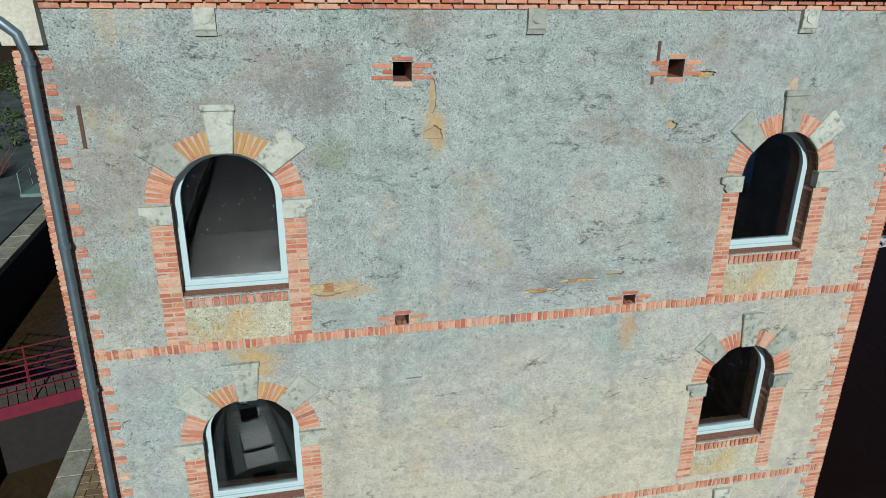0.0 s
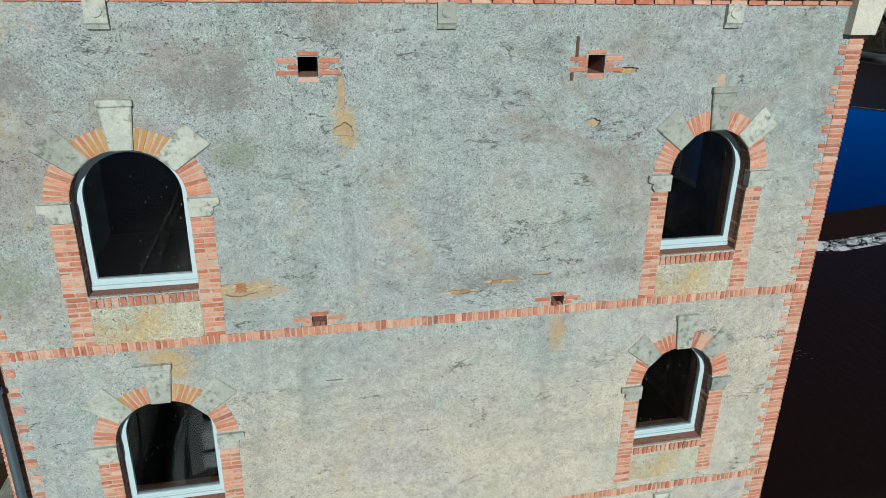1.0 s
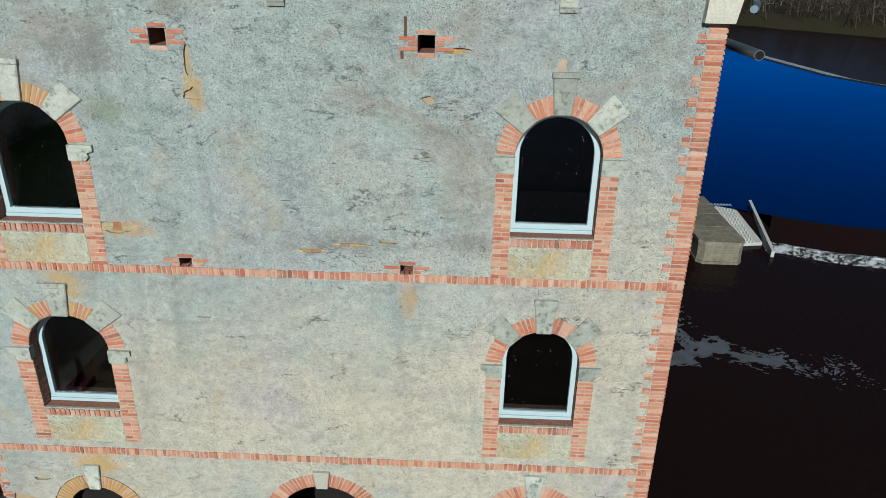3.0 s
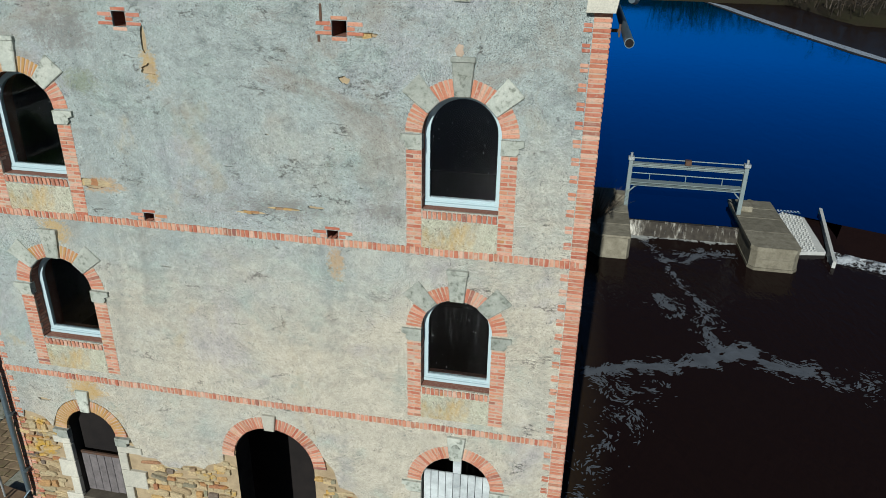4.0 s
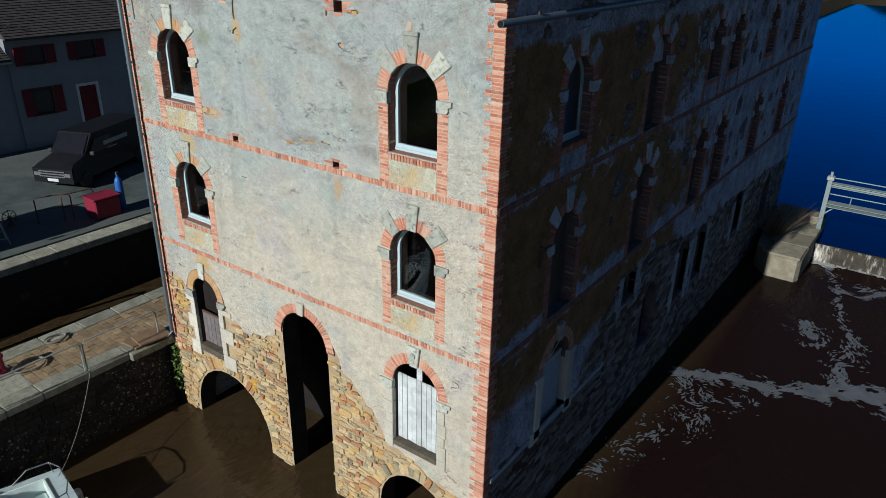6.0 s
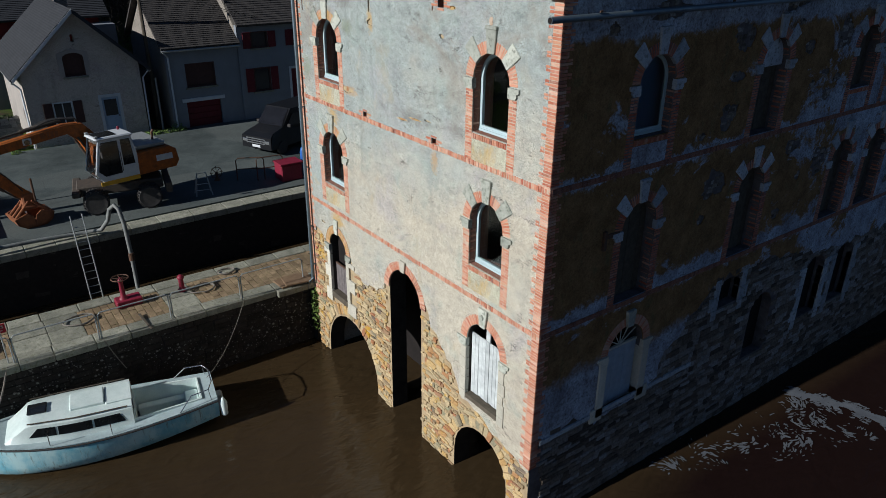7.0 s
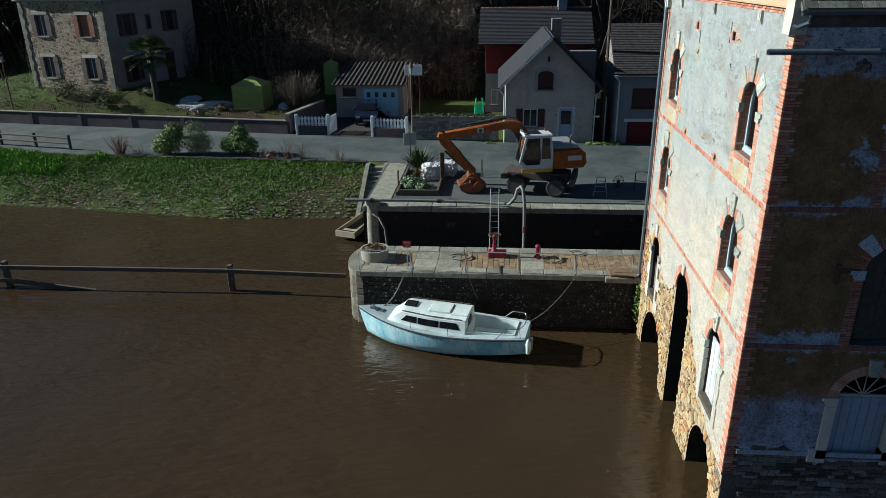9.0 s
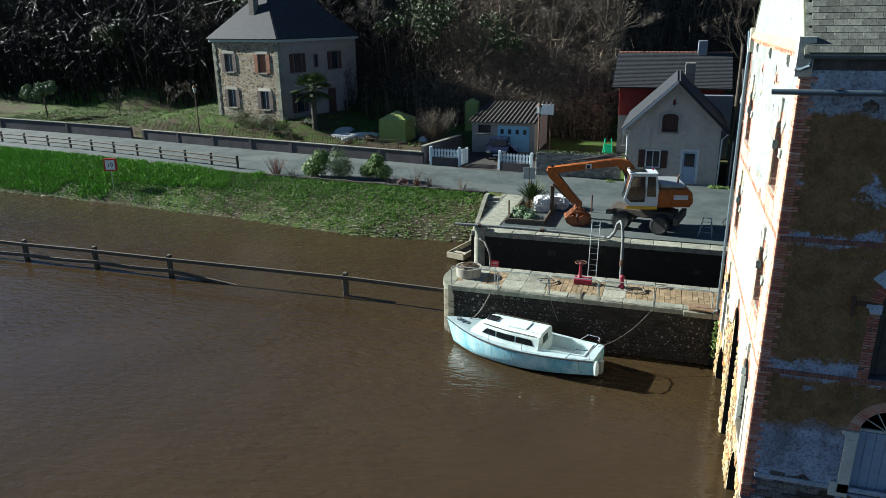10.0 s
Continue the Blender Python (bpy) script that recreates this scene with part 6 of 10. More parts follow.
well = [(-2.75, -0.52), (-1.08, -0.70), (-1.08, 0.70), (-2.75, 0.52)]
bm = bmesh.new()
prism(bm, outline, [well], lambda u, v, d: Vector((u, v, sheer(u) + 0.03 * (1 - (v / 1.1) ** 2) - d)), 0.03)
part("deck", bm, simple("dull_grey_deck", (0.42, 0.52, 0.54), (0.27, 0.35, 0.36), 2.2, 0.6, 0.1, fine=18), boat, "dull grey deck")
bm = bmesh.new()
prism(bm, [(-2.77, -0.54), (-1.06, -0.72), (-1.06, 0.72), (-2.77, 0.54)], [[(-2.73, -0.50), (-1.10, -0.68), (-1.10, 0.68), (-2.73, 0.50)]], lambda u, v, d: Vector((u, v, 0.95 - d)), 0.75)
part("coaming", bm, GELCOAT, boat)
bm = bmesh.new()
box(bm, (-2.75, -0.52, 0.20), (-1.08, 0.52, 0.24))
part("cockpit_floor", bm, simple("dirty_cockpit", (0.40, 0.42, 0.40), (0.22, 0.23, 0.21), 4, 0.6, 0.1), boat)
for s in (-1, 1):
    bm = bmesh.new()
    box(bm, (-2.7, s * 0.54, 0.24), (-1.15, s * 0.30, 0.52), 0.02)
    part("bench", bm, GELCOAT, boat)
bm = bmesh.new()
box(bm, (-2.72, -0.45, 0.24), (-2.35, 0.45, 0.66), 0.04)
part("engine_box", bm, GELCOAT, boat)


def cab_w(s):
    return 0.80 - 0.24 * max(0, (s - 0.2) / 1.7) ** 1.5


def cab_h(s):
    return 0.50 if s < 1.36 else 0.50 - 0.47 * ((s - 1.36) / 0.54) ** 0.85


def cab_point(s, side, f):
    """A place on the cabin's side, f of the way up."""
    w = cab_w(s)
    return Vector((s, side * w * (1 - 0.13 * f), sheer(s) + 0.02 + cab_h(s) * 0.9 * f))


bm = bmesh.new()
rings = []
for i in range(24):
    s = -1.05 + 2.95 * i / 23
    w, h, z = cab_w(s), cab_h(s), sheer(s) + 0.0
    rings.append([bm.verts.new((s, y, z + q)) for y, q in ((-w, 0), (-w * 0.87, h * 0.9), (-w * 0.72, h), (-w * 0.35, h * 1.06), (0, h * 1.08), (w * 0.35, h * 1.06), (w * 0.72, h), (w * 0.87, h * 0.9), (w, 0))])
for r1, r2 in zip(rings, rings[1:]):
    for k in range(8):
        bm.faces.new((r1[k], r1[k + 1], r2[k + 1], r2[k]))
bm.faces.new(rings[0])
bm.faces.new(rings[-1])
cabin = part("cabin", bm, GELCOAT, boat, "white cabin trunk", True)
for side in (-1, 1):
    for a, b, c, d in ((0.73, 1.34, 0.73, 1.12), (-0.09, 0.68, -0.09, 0.68), (-0.86, -0.14, -0.74, -0.14)):
        bm = bmesh.new()
        n = 5
        lo = [cab_point(a + (b - a) * i / n, side, 0.30) for i in range(n + 1)]
        hi = [cab_point(c + (d - c) * i / n, side, 0.80) for i in range(n + 1)]
        off = Vector((0, side * 0.008, 0.003))
        v0 = [bm.verts.new(p + off) for p in lo]
        v1 = [bm.verts.new(p + off) for p in hi]
        for i in range(n):
            bm.faces.new((v0[i], v0[i + 1], v1[i + 1], v1[i]))
        bmesh.ops.solidify(bm, geom=bm.faces[:], thickness=0.012)
        part("window", bm, SMOKED, cabin, "dark cabin window")
bm = bmesh.new()
box(bm, (-1.065, -0.27, 0.45), (-1.04, 0.27, 1.22), 0.01)
part("companionway_door", bm, SMOKED, cabin, "dark companionway boards")
bm = bmesh.new()
box(bm, (-0.42, -0.36, 1.37), (0.38, 0.36, 1.46), 0.02)
box(bm, (-1.08, -0.40, 1.36), (-0.44, 0.40, 1.42), 0.02)
part("sliding_hatch", bm, GELCOAT, cabin, "white sliding hatch")
bm = bmesh.new()
box(bm, (-0.22, -0.22, 0), (0.22, 0.22, 0.05), 0.02, pose(1.12, 0, 1.44, 0, -2, 0))
part("skylight", bm, SMOKED, cabin, "dark deck skylight")
for side in (-1, 1):
    bm = bmesh.new()
    pipe(bm, [(-0.95, side * 0.665, 1.355), (0.3, side * 0.655, 1.375), (1.32, side * 0.56, 1.43)], 0.016, 6)
    part("grab_rail", bm, WOODDARK, cabin)
    bm = bmesh.new()
    pipe(bm, [(s, side * (beam(s) + 0.012), sheer(s) - 0.03) for s in rows[:-1]] + [(BOW + 0.02, 0, sheer(BOW) - 0.03)], 0.028, 6)
    part("rub_rail", bm, RUBBER, boat, "dark rubbing strake")
    bm = bmesh.new()
    pipe(bm, [(-3.0, side * 0.66, 0.86), (-2.95, side * 0.64, 1.24), (-2.5, side * 0.72, 1.22), (-2.15, side * 0.86, 0.86)], 0.016, 6)
    part("stern_rail", bm, STAINLESS, boat, "bent stainless rail")
    for s in (-0.5, 0.9):
        bm = bmesh.new()
        tube(bm, (s, side * (beam(s) - 0.06), sheer(s)), (s, side * (beam(s) - 0.06), sheer(s) + 0.34), 0.012, n=6)
        part("stanchion", bm, STAINLESS, boat)
bm = bmesh.new()
pipe(bm, [(-2.95, -0.64, 1.24), (-3.08, -0.3, 1.26), (-3.08, 0.3, 1.26), (-2.95, 0.64, 1.24)], 0.016, 6)
part("stern_rail", bm, STAINLESS, boat)
bm = bmesh.new()
box(bm, (2.55, -0.05, 1.02), (2.75, 0.05, 1.16), 0.015)
pipe(bm, [(2.65, -0.16, 1.14), (2.65, 0.16, 1.14)], 0.02, 6)
box(bm, (2.2, -0.12, 1.0), (2.45, 0.12, 1.05), 0.02)
part("bow_cleat", bm, ZINC, boat, "dark bow cleat and chain")
bm = bmesh.new()
lathe(bm, [(0.02, -0.28), (0.09, -0.22), (0.10, 0.15), (0.05, 0.26), (0.02, 0.32)], 12, (-3.28, 0.72, 0.62))
part("fender", bm, GELCOAT, boat, "white hanging fender", True)
bm = bmesh.new()
box(bm, (-3.34, -0.13, 0.10), (-3.14, 0.13, 0.66), 0.05)
part("outdrive", bm, GALV, boat)


def rope(points, r, label):
    bm = bmesh.new()
    pipe(bm, points, r, 6)
    return tagged(part("rope", bm, ROPE, None, "", True), label, "rope", "mooring ropes")


rope(sag((-1.12, -2.4, 1.16), (-1.97, -1.25, 2.22), 0.55, 14), 0.022, "slack grey mooring rope from bow to quay")
rope(sag((-0.35, 3.25, 1.0), (-1.97, 5.15, 2.22), 0.3, 14), 0.009, "slack mooring rope from stern to quay")
rope(sag((-1.93, 1.1, 2.2), (-1.90, 1.5, 1.15), 0.05, 6), 0.015, "old rope hanging down the quay wall")

# ---------- quay furniture ----------
RED = simple("wine_red_paint", (0.24, 0.02, 0.045), (0.16, 0.015, 0.03), 7, 0.5, 0.15)
railing = thing("quay_railing", "low galvanised tube railing along the quay edge", "railing", (-2.08, 0, 2.2))
stops = [-3.05, -1.02, 1.05, 3.0, 5.1, 7.2]
for a, b in zip(stops, stops[1:]):
    bm = bmesh.new()
    pipe(bm, [(0, a + 0.03, 0), (0, a + 0.03, 0.72), (0, a + 0.10, 0.80), (0, b - 0.10, 0.80), (0, b - 0.03, 0.72), (0, b - 0.03, 0)], 0.021, 8)
    part("hoop", bm, GALV, railing, "", True)
planter = thing("round_planter", "round pebbled concrete planter with dry plants", "planter", (-3.30, -2.62, 2.195))
bm = bmesh.new()
lathe(bm, [(0.52, 0.0), (0.56, 0.38), (0.56, 0.42), (0.49, 0.42), (0.48, 0.30), (0.02, 0.30)], 28)
part("bowl", bm, simple("pebble_concrete", (0.34, 0.32, 0.27), (0.22, 0.21, 0.18), 30, 0.9, 0.6), planter, "", True)


def leaf_cloud(bm, blobs, count, size, seed, up=0.3):
    """Many small leaves scattered in blobs (x, y, z, radius, squash)."""
    r = random.Random(seed)
    for _ in range(count):
        x, y, z, rad, sq = r.choice(blobs)
        d = Vector((r.gauss(0, 1), r.gauss(0, 1), r.gauss(0, 1))).normalized() * rad * r.uniform(0.55, 1.05)
        p = Vector((x + d.x, y + d.y, z + d.z * sq))
        n = (d.normalized() + Vector((r.uniform(-0.7, 0.7), r.uniform(-0.7, 0.7), up + r.uniform(-0.5, 0.5)))).normalized()
        t = n.orthogonal().normalized()
        t = (t * math.cos(r.random() * 6.28) + n.cross(t) * math.sin(r.random() * 6.28)).normalized()
        b = n.cross(t)
        s = size * r.uniform(0.6, 1.4)
        bm.faces.new([bm.verts.new(p + t * s), bm.verts.new(p + b * s * 0.45 + n * s * 0.15), bm.verts.new(p - t * s), bm.verts.new(p - b * s * 0.45 + n * s * 0.1)])


def leaves_material(name, a, b):
    n = Nodes(name)
    col = n.mix(n.island(), a, b)
    n.bsdf.inputs["Subsurface Weight"].default_value = 0.0
    return n.done(col, 0.6, 0.0, 0.3)


LEAF_DARK = leaves_material("dark_leaves", (0.018, 0.035, 0.010), (0.055, 0.085, 0.022))
LEAF_BRIGHT = leaves_material("fresh_leaves", (0.06, 0.12, 0.02), (0.16, 0.24, 0.06))
LEAF_GREY = leaves_material("grey_green_leaves", (0.075, 0.115, 0.045), (0.16, 0.22, 0.085))
LEAF_DRY = leaves_material("dry_leaves", (0.07, 0.045, 0.02), (0.17, 0.12, 0.06))
TWIG = leaves_material("bare_twigs", (0.05, 0.038, 0.026), (0.14, 0.11, 0.08))
BARK = simple("rough_bark", (0.09, 0.075, 0.058), (0.05, 0.042, 0.032), 9, 0.95, 0.7)
bm = bmesh.new()
leaf_cloud(bm, [(0, 0, 0.40, 0.42, 0.35)], 500, 0.06, 5, 0.8)
tagged(part("dry_plant", bm, LEAF_DRY, planter, "dry brown and green foliage"), kind="stuff")
windlass = thing("sluice_windlass", "wine red windlass with a handwheel on a block", "windlass", (-3.72, 2.2, 2.195))
bm = bmesh.new()
box(bm, (-0.22, -0.36, 0), (0.22, 0.36, 0.22), 0.02)
part("block", bm, RED, windlass)
bm = bmesh.new()
lathe(bm, [(0.14, 0.22), (0.08, 0.30), (0.06, 0.75), (0.09, 0.80), (0.03, 0.92)], 12, (0, -0.12, 0))
part("column", bm, RED, windlass, "", True)
bm = bmesh.new()
pipe(bm, [(0.24 * math.cos(a), -0.12 + 0.24 * math.sin(a), 0.90) for a in [2 * math.pi * i / 20 for i in range(21)]], 0.016, 6)
for a in (0, 60, 120):
    c, s = 0.24 * math.cos(radians(a)), 0.24 * math.sin(radians(a))
    tube(bm, (-c, -0.12 - s, 0.90), (c, -0.12 + s, 0.90), 0.011, n=6)
part("handwheel", bm, IRON, windlass, "dark handwheel")
bm = bmesh.new()
box(bm, (-0.5, -0.035, 0), (0.5, 0.035, 0.03), 0.006, pose(-2.3, 2.3, 2.21, 0, 3, 5))
tagged(part("plank", bm, WOODDARK), "dark wooden bar lying across the quay edge", "plank")
bollard = thing("bollard", "wine red cast mooring bollard", "bollard", (-3.65, 3.78, 2.195))
bm = bmesh.new()
lathe(bm, [(0.14, 0), (0.14, 0.04), (0.085, 0.09), (0.075, 0.38), (0.11, 0.43), (0.11, 0.47), (0.07, 0.53), (0.02, 0.55)], 16)
part("post", bm, RED, bollard, "", True)
for k, (x, y, r) in enumerate(((-3.35, 4.3, 0.28), (-3.45, 0.75, 0.30), (-4.1, 5.35, 0.2))):
    rope([(x + r * (1 + 0.12 * math.sin(3 * a + k)) * math.cos(a), y + r * math.sin(a) * 1.4, 2.225 + 0.004 * a) for a in [2 * math.pi * i / 16 for i in range(26)]], 0.02, "coil of dark rope lying on the quay")
notice = thing("notice_sign", "small red warning sign on a thin post", "sign", (-2.18, -1.18, 2.2))
bm = bmesh.new()
tube(bm, (0, 0, 0), (0, 0, 0.95), 0.018, n=8)
part("post", bm, GALV, notice)
bm = bmesh.new()
box(bm, (-0.012, -0.15, 0.90), (0.012, 0.15, 1.16), 0.006)
part("plate", bm, simple("sign_red", (0.45, 0.02, 0.04), (0.38, 0.02, 0.035), 5, 0.4, 0.02), notice)
bm = bmesh.new()
for z, w in ((1.10, 0.10), (1.05, 0.11), (0.97, 0.08)):
    box(bm, (0.012, -w, z - 0.012), (0.016, w, z + 0.012))
part("lettering_bars", bm, WHITESTONE, notice, "pale unreadable lines of writing")
for k, (x, y, z, a) in enumerate(((-2.1, 6.85, 2.205, 4), (-1.95, 7.0, 2.27, -8))):
    bm = bmesh.new()
    box(bm, (-0.45, -0.5, 0), (0.18, 0.38, 0.06), 0.01, pose(x, y, z, 0, 0, a))
    tagged(part("board", bm, simple("brown_board_%d" % k, (0.22, 0.15, 0.09), (0.14, 0.09, 0.055), 5, 0.85, 0.4)), "brown wooden boards stacked on the quay edge", "board", "boards on the quay")

# ---------- lock side ----------
column = thing("mooring_dolphin", "round stone column at the lock entrance", "column", (-9.9, -3.85, 0))
bm = bmesh.new()
lathe(bm, [(0.36, -1.0), (0.34, 1.2), (0.33, 2.25), (0.37, 2.27), (0.37, 2.42), (0.30, 2.46)], 20)
part("shaft", bm, GRANITE, column, "", True)
PIPEGREY = simple("dirty_grey_pipe", (0.24, 0.26, 0.25), (0.13, 0.14, 0.135), 4, 0.6, 0.2)
main = thing("suction_pipe", "long grey pump pipe along the lock edge", "pipe")
bm = bmesh.new()
pipe(bm, [(-9.55, -5.1, 2.56), (-9.75, -2.0, 2.52), (-9.95, 0.6, 2.42), (-9.95, 1.9, 2.36), (-9.9, 2.4, 2.36), (-9.7, 2.75, 2.42), (-9.5, 3.0, 2.8), (-9.38, 3.1, 3.25), (-9.22, 3.25, 3.42), (-9.05, 3.35, 3.3), (-8.95, 3.42, 2.7), (-8.9, 3.45, 1.4), (-8.85, 3.45, -0.4)], 0.075, 12)
part("pipe", bm, PIPEGREY, main, "", True)
for p, q in (((-9.63, -3.9, 2.55), (-9.65, -3.75, 2.55)), ((-9.85, -0.7, 2.48), (-9.86, -0.5, 2.47)), ((-8.9, 3.45, 1.6), (-8.9, 3.45, 1.3))):
    bm = bmesh.new()
    tube(bm, p, q, 0.105, n=12)
    part("coupling", bm, IRON, main)
bm = bmesh.new()
pipe(bm, [(-9.7, -4.0, 1.9), (-9.45, -3.5, 1.75), (-9.35, -3.2, 1.2), (-9.2, -3.1, 0.4), (-9.15, -3.1, -0.3)], 0.06, 10)
part("hose", bm, ROPE, main, "pale bent hose", True)
ladder = thing("ladder", "thin grey metal ladder leaning in the lock", "ladder", (-9.72, 2.05, 0.0))
for s in (-1, 1):
    bm = bmesh.new()
    tube(bm, (0.75, s * 0.2, -0.4), (-0.18, s * 0.2, 3.1), 0.022, n=8)
    part("stile", bm, GALV, ladder)
for i in range(13):
    f = i / 13 + 0.03
    bm = bmesh.new()
    tube(bm, (0.75 - 0.93 * f, -0.2, -0.4 + 3.5 * f), (0.75 - 0.93 * f, 0.2, -0.4 + 3.5 * f), 0.015, n=6)
    part("rung", bm, GALV, ladder)
punt = thing("punt", "flat wooden punt drawn up beside the steps", "punt", (-12.2, -5.05, 0.2), 163)
PUNTWOOD = simple("weathered_punt_boards", (0.42, 0.38, 0.28), (0.28, 0.25, 0.18), 5, 0.85, 0.4)
bm = bmesh.new()
outer = [(-1.55, -0.55), (1.4, -0.42), (1.4, 0.42), (-1.55, 0.55)]
prism(bm, outer, [[(-1.45, -0.49), (1.3, -0.36), (1.3, 0.36), (-1.45, 0.49)]], lambda u, v, d: Vector((u, v, 0.30 + 0.10 * max(0, u) - d)), 0.30)
part("side", bm, PUNTWOOD, punt)
bm = bmesh.new()
prism(bm, outer, [], lambda u, v, d: Vector((u * 0.98, v * 0.98, 0.06 + 0.08 * max(0, u) - d)), 0.06)
part("bottom", bm, WOODDARK, punt)
for u in (-1.05, 1.0):
    bm = bmesh.new()
    box(bm, (u - 0.12, -0.44, 0.22), (u + 0.12, 0.44, 0.25), 0.006)
    part("thwart", bm, PUNTWOOD, punt)
steps = thing("river_steps", "stone steps down the bank to the river", "steps", (0, 0, 0), 0, "", "structure")
for i in range(12):
    bm = bmesh.new()
    x = -17.4 + 0.34 * i
    box(bm, (x, -5.25, 2.16 - 0.18 * i - 0.5), (x + 0.36, -4.45, 2.16 - 0.18 * i), 0.015)
    part("step", bm, GRANITE, steps)
for y in (-5.5, -4.44):
    bm = bmesh.new()
    prism(bm, [(-17.6, 2.3), (-17.0, 2.3), (-13.2, 0.25), (-13.2, -0.8), (-17.6, -0.8)], [], lambda u, v, d: Vector((u, y + d, v)), 0.24)
    part("cheek", bm, GRANITE, steps)
bm = bmesh.new()
box(bm, (-17.6, -4.18, 2.0), (-10.6, -3.05, 2.285), 0.02)
tagged(part("stone_path", bm, GRANITE), "pale stone slabs beside the steps", "path", "", "structure")
bed = thing("planting_bed", "timber-edged bed with spiky and silvery plants", "planting bed", (-13.6, -1.9, 2.26))
for a, b in (((-2.6, 1.05, 0), (2.3, 1.15, 0.3)), ((2.2, -0.9, 0), (2.3, 1.1, 0.3)), ((-2.6, -1.0, 0), (2.3, -0.9, 0.2))):
    bm = bmesh.new()
    box(bm, a, b, 0.01)
    part("board", bm, WOODDARK, bed)
bm = bmesh.new()
leaf_cloud(bm, [(1.2, -0.2, 0.35, 0.6, 0.6), (0.6, -0.5, 0.3, 0.5, 0.6), (1.7, 0.3, 0.3, 0.4, 0.6)], 900, 0.085, 8, 0.6)
tagged(part("silver_plant", bm, leaves_material("silver_green", (0.07, 0.12, 0.06), (0.15, 0.22, 0.12)), bed, "silvery green leaves"), kind="stuff")


def spiky(bm, at, count, length, width, seed):
    r = random.Random(seed)
    for _ in range(count):
        a, e = r.uniform(0, 6.283), r.uniform(0.35, 1.45)
        d = Vector((math.cos(a) * math.cos(e), math.sin(a) * math.cos(e), math.sin(e)))
        side = d.cross(Vector((0, 0, 1))).normalized() * width
        p, l = Vector(at), length * r.uniform(0.7, 1.1)
        m = p + d * l * 0.6
        q = p + d * l + Vector((0, 0, -0.12 * l * math.cos(e)))
        v = [bm.verts.new(p - side * 0.5), bm.verts.new(p + side * 0.5), bm.verts.new(m + side), bm.verts.new(m - side), bm.verts.new(q)]
        bm.faces.new((v[0], v[1], v[2], v[3]))
        bm.faces.new((v[3], v[2], v[4]))


bm = bmesh.new()
spiky(bm, (-2.1, -0.3, 0.1), 260, 1.5, 0.035, 3)
part("yucca", bm, LEAF_DARK, bed, "dark spiky yucca")
bm = bmesh.new()
spiky(bm, (-0.5, -0.2, 0.05), 200, 0.8, 0.012, 4)
part("ornamental_grass", bm, LEAF_DRY, bed, "pale ornamental grass")
SACK = simple("woven_white_sack", (0.62, 0.64, 0.64), (0.48, 0.50, 0.51), 5, 0.6, 0.2)


def bulk_bag(at, turn, size, seed):
    """A square woven bag with slumped, folded sides and four lifting loops."""
    bag = thing("builders_bag", "crumpled white bulk bag on the yard", "bag", at, turn, "bulk bags")
    bm = bmesh.new()
    bmesh.ops.create_cube(bm, size=2.0)
    bmesh.ops.subdivide_edges(bm, edges=bm.edges[:], cuts=13, use_grid_fill=True)
    for v in bm.verts:
        round_co = v.co.normalized() * 1.25
        p = v.co.lerp(round_co, 0.42)
        f = Vector((p.x * 1.6 + seed, p.y * 1.6, p.z * 2.6))
        fold = abs(noise.noise(f)) * 0.34 + abs(noise.noise(f * 2.3)) * 0.16
        p = p * (1.06 - fold)
        top = max(0.0, p.z - 0.45)
        p.z -= top * (0.5 + 0.5 * noise.noise(Vector((p.x * 2, p.y * 2, seed))))
        v.co = Vector((p.x * 0.52, p.y * 0.52, max(0.0, (p.z + 0.86) * 0.5))) * size
    part("sack", bm, SACK, bag)
    for x in (-1, 1):
        for y in (-1, 1):
            bm = bmesh.new()
            c = Vector((x * 0.33, y * 0.33, 0.62)) * size
            pipe(bm, [c, c + Vector((x * 0.06, 0.02, 0.2)) * size, c + Vector((x * 0.02, -y * 0.16, 0.17)) * size, c + Vector((0, -y * 0.2, 0.0)) * size], 0.018, 5)
            part("lifting_loop", bm, SACK, bag)


bulk_bag((-14.53, -1.35, 2.262), 20, 1.0, 3)
bulk_bag((-15.34, -0.58, 2.262), -12, 0.92, 8)
bm = bmesh.new()
box(bm, (-0.11, -0.11, 0), (0.11, 0.11, 1.62), 0.015)
box(bm, (-0.13, -0.13, 1.62), (0.13, 0.13, 1.68), 0.01)
gate_post = tagged(part("gate_post", bm, WOODDARK), "dark square timber post beside the white bag", "post")
gate_post.matrix_basis = pose(-13.59, -0.75, 2.262, 0, 0, 8)
for k, (x, y, h) in enumerate(((-14.8, 1.3, 0.95), (-12.6, -2.95, 0.9))):
    bm = bmesh.new()
    tube(bm, (0, 0, 0), (0, 0, h), 0.045, n=8)
    lathe(bm, [(0.05, h), (0.05, h + 0.03), (0.02, h + 0.06)], 8)
    yard_post = tagged(part("yard_post", bm, IRON), "slim dark iron post on the yard", "post", "yard posts")
    yard_post.matrix_basis = pose(x, y, 2.262)
bm = bmesh.new()
leaf_cloud(bm, [(-22.7, 8.0 + 0.35 * i, 2.3, 0.32, 0.5) for i in range(6)] + [(-22.9, 9.6, 2.45, 0.35, 0.9), (-22.8, 1.6, 2.3, 0.25, 0.5)], 900, 0.06, 39, 0.6)
tagged(part("wall_weeds", bm, LEAF_BRIGHT), "green weeds growing along the house walls", "weeds", "", "stuff")
ROADFRAME = simple("pale_barrier_paint", (0.32, 0.36, 0.36), (0.24, 0.27, 0.27), 9, 0.5, 0.1)
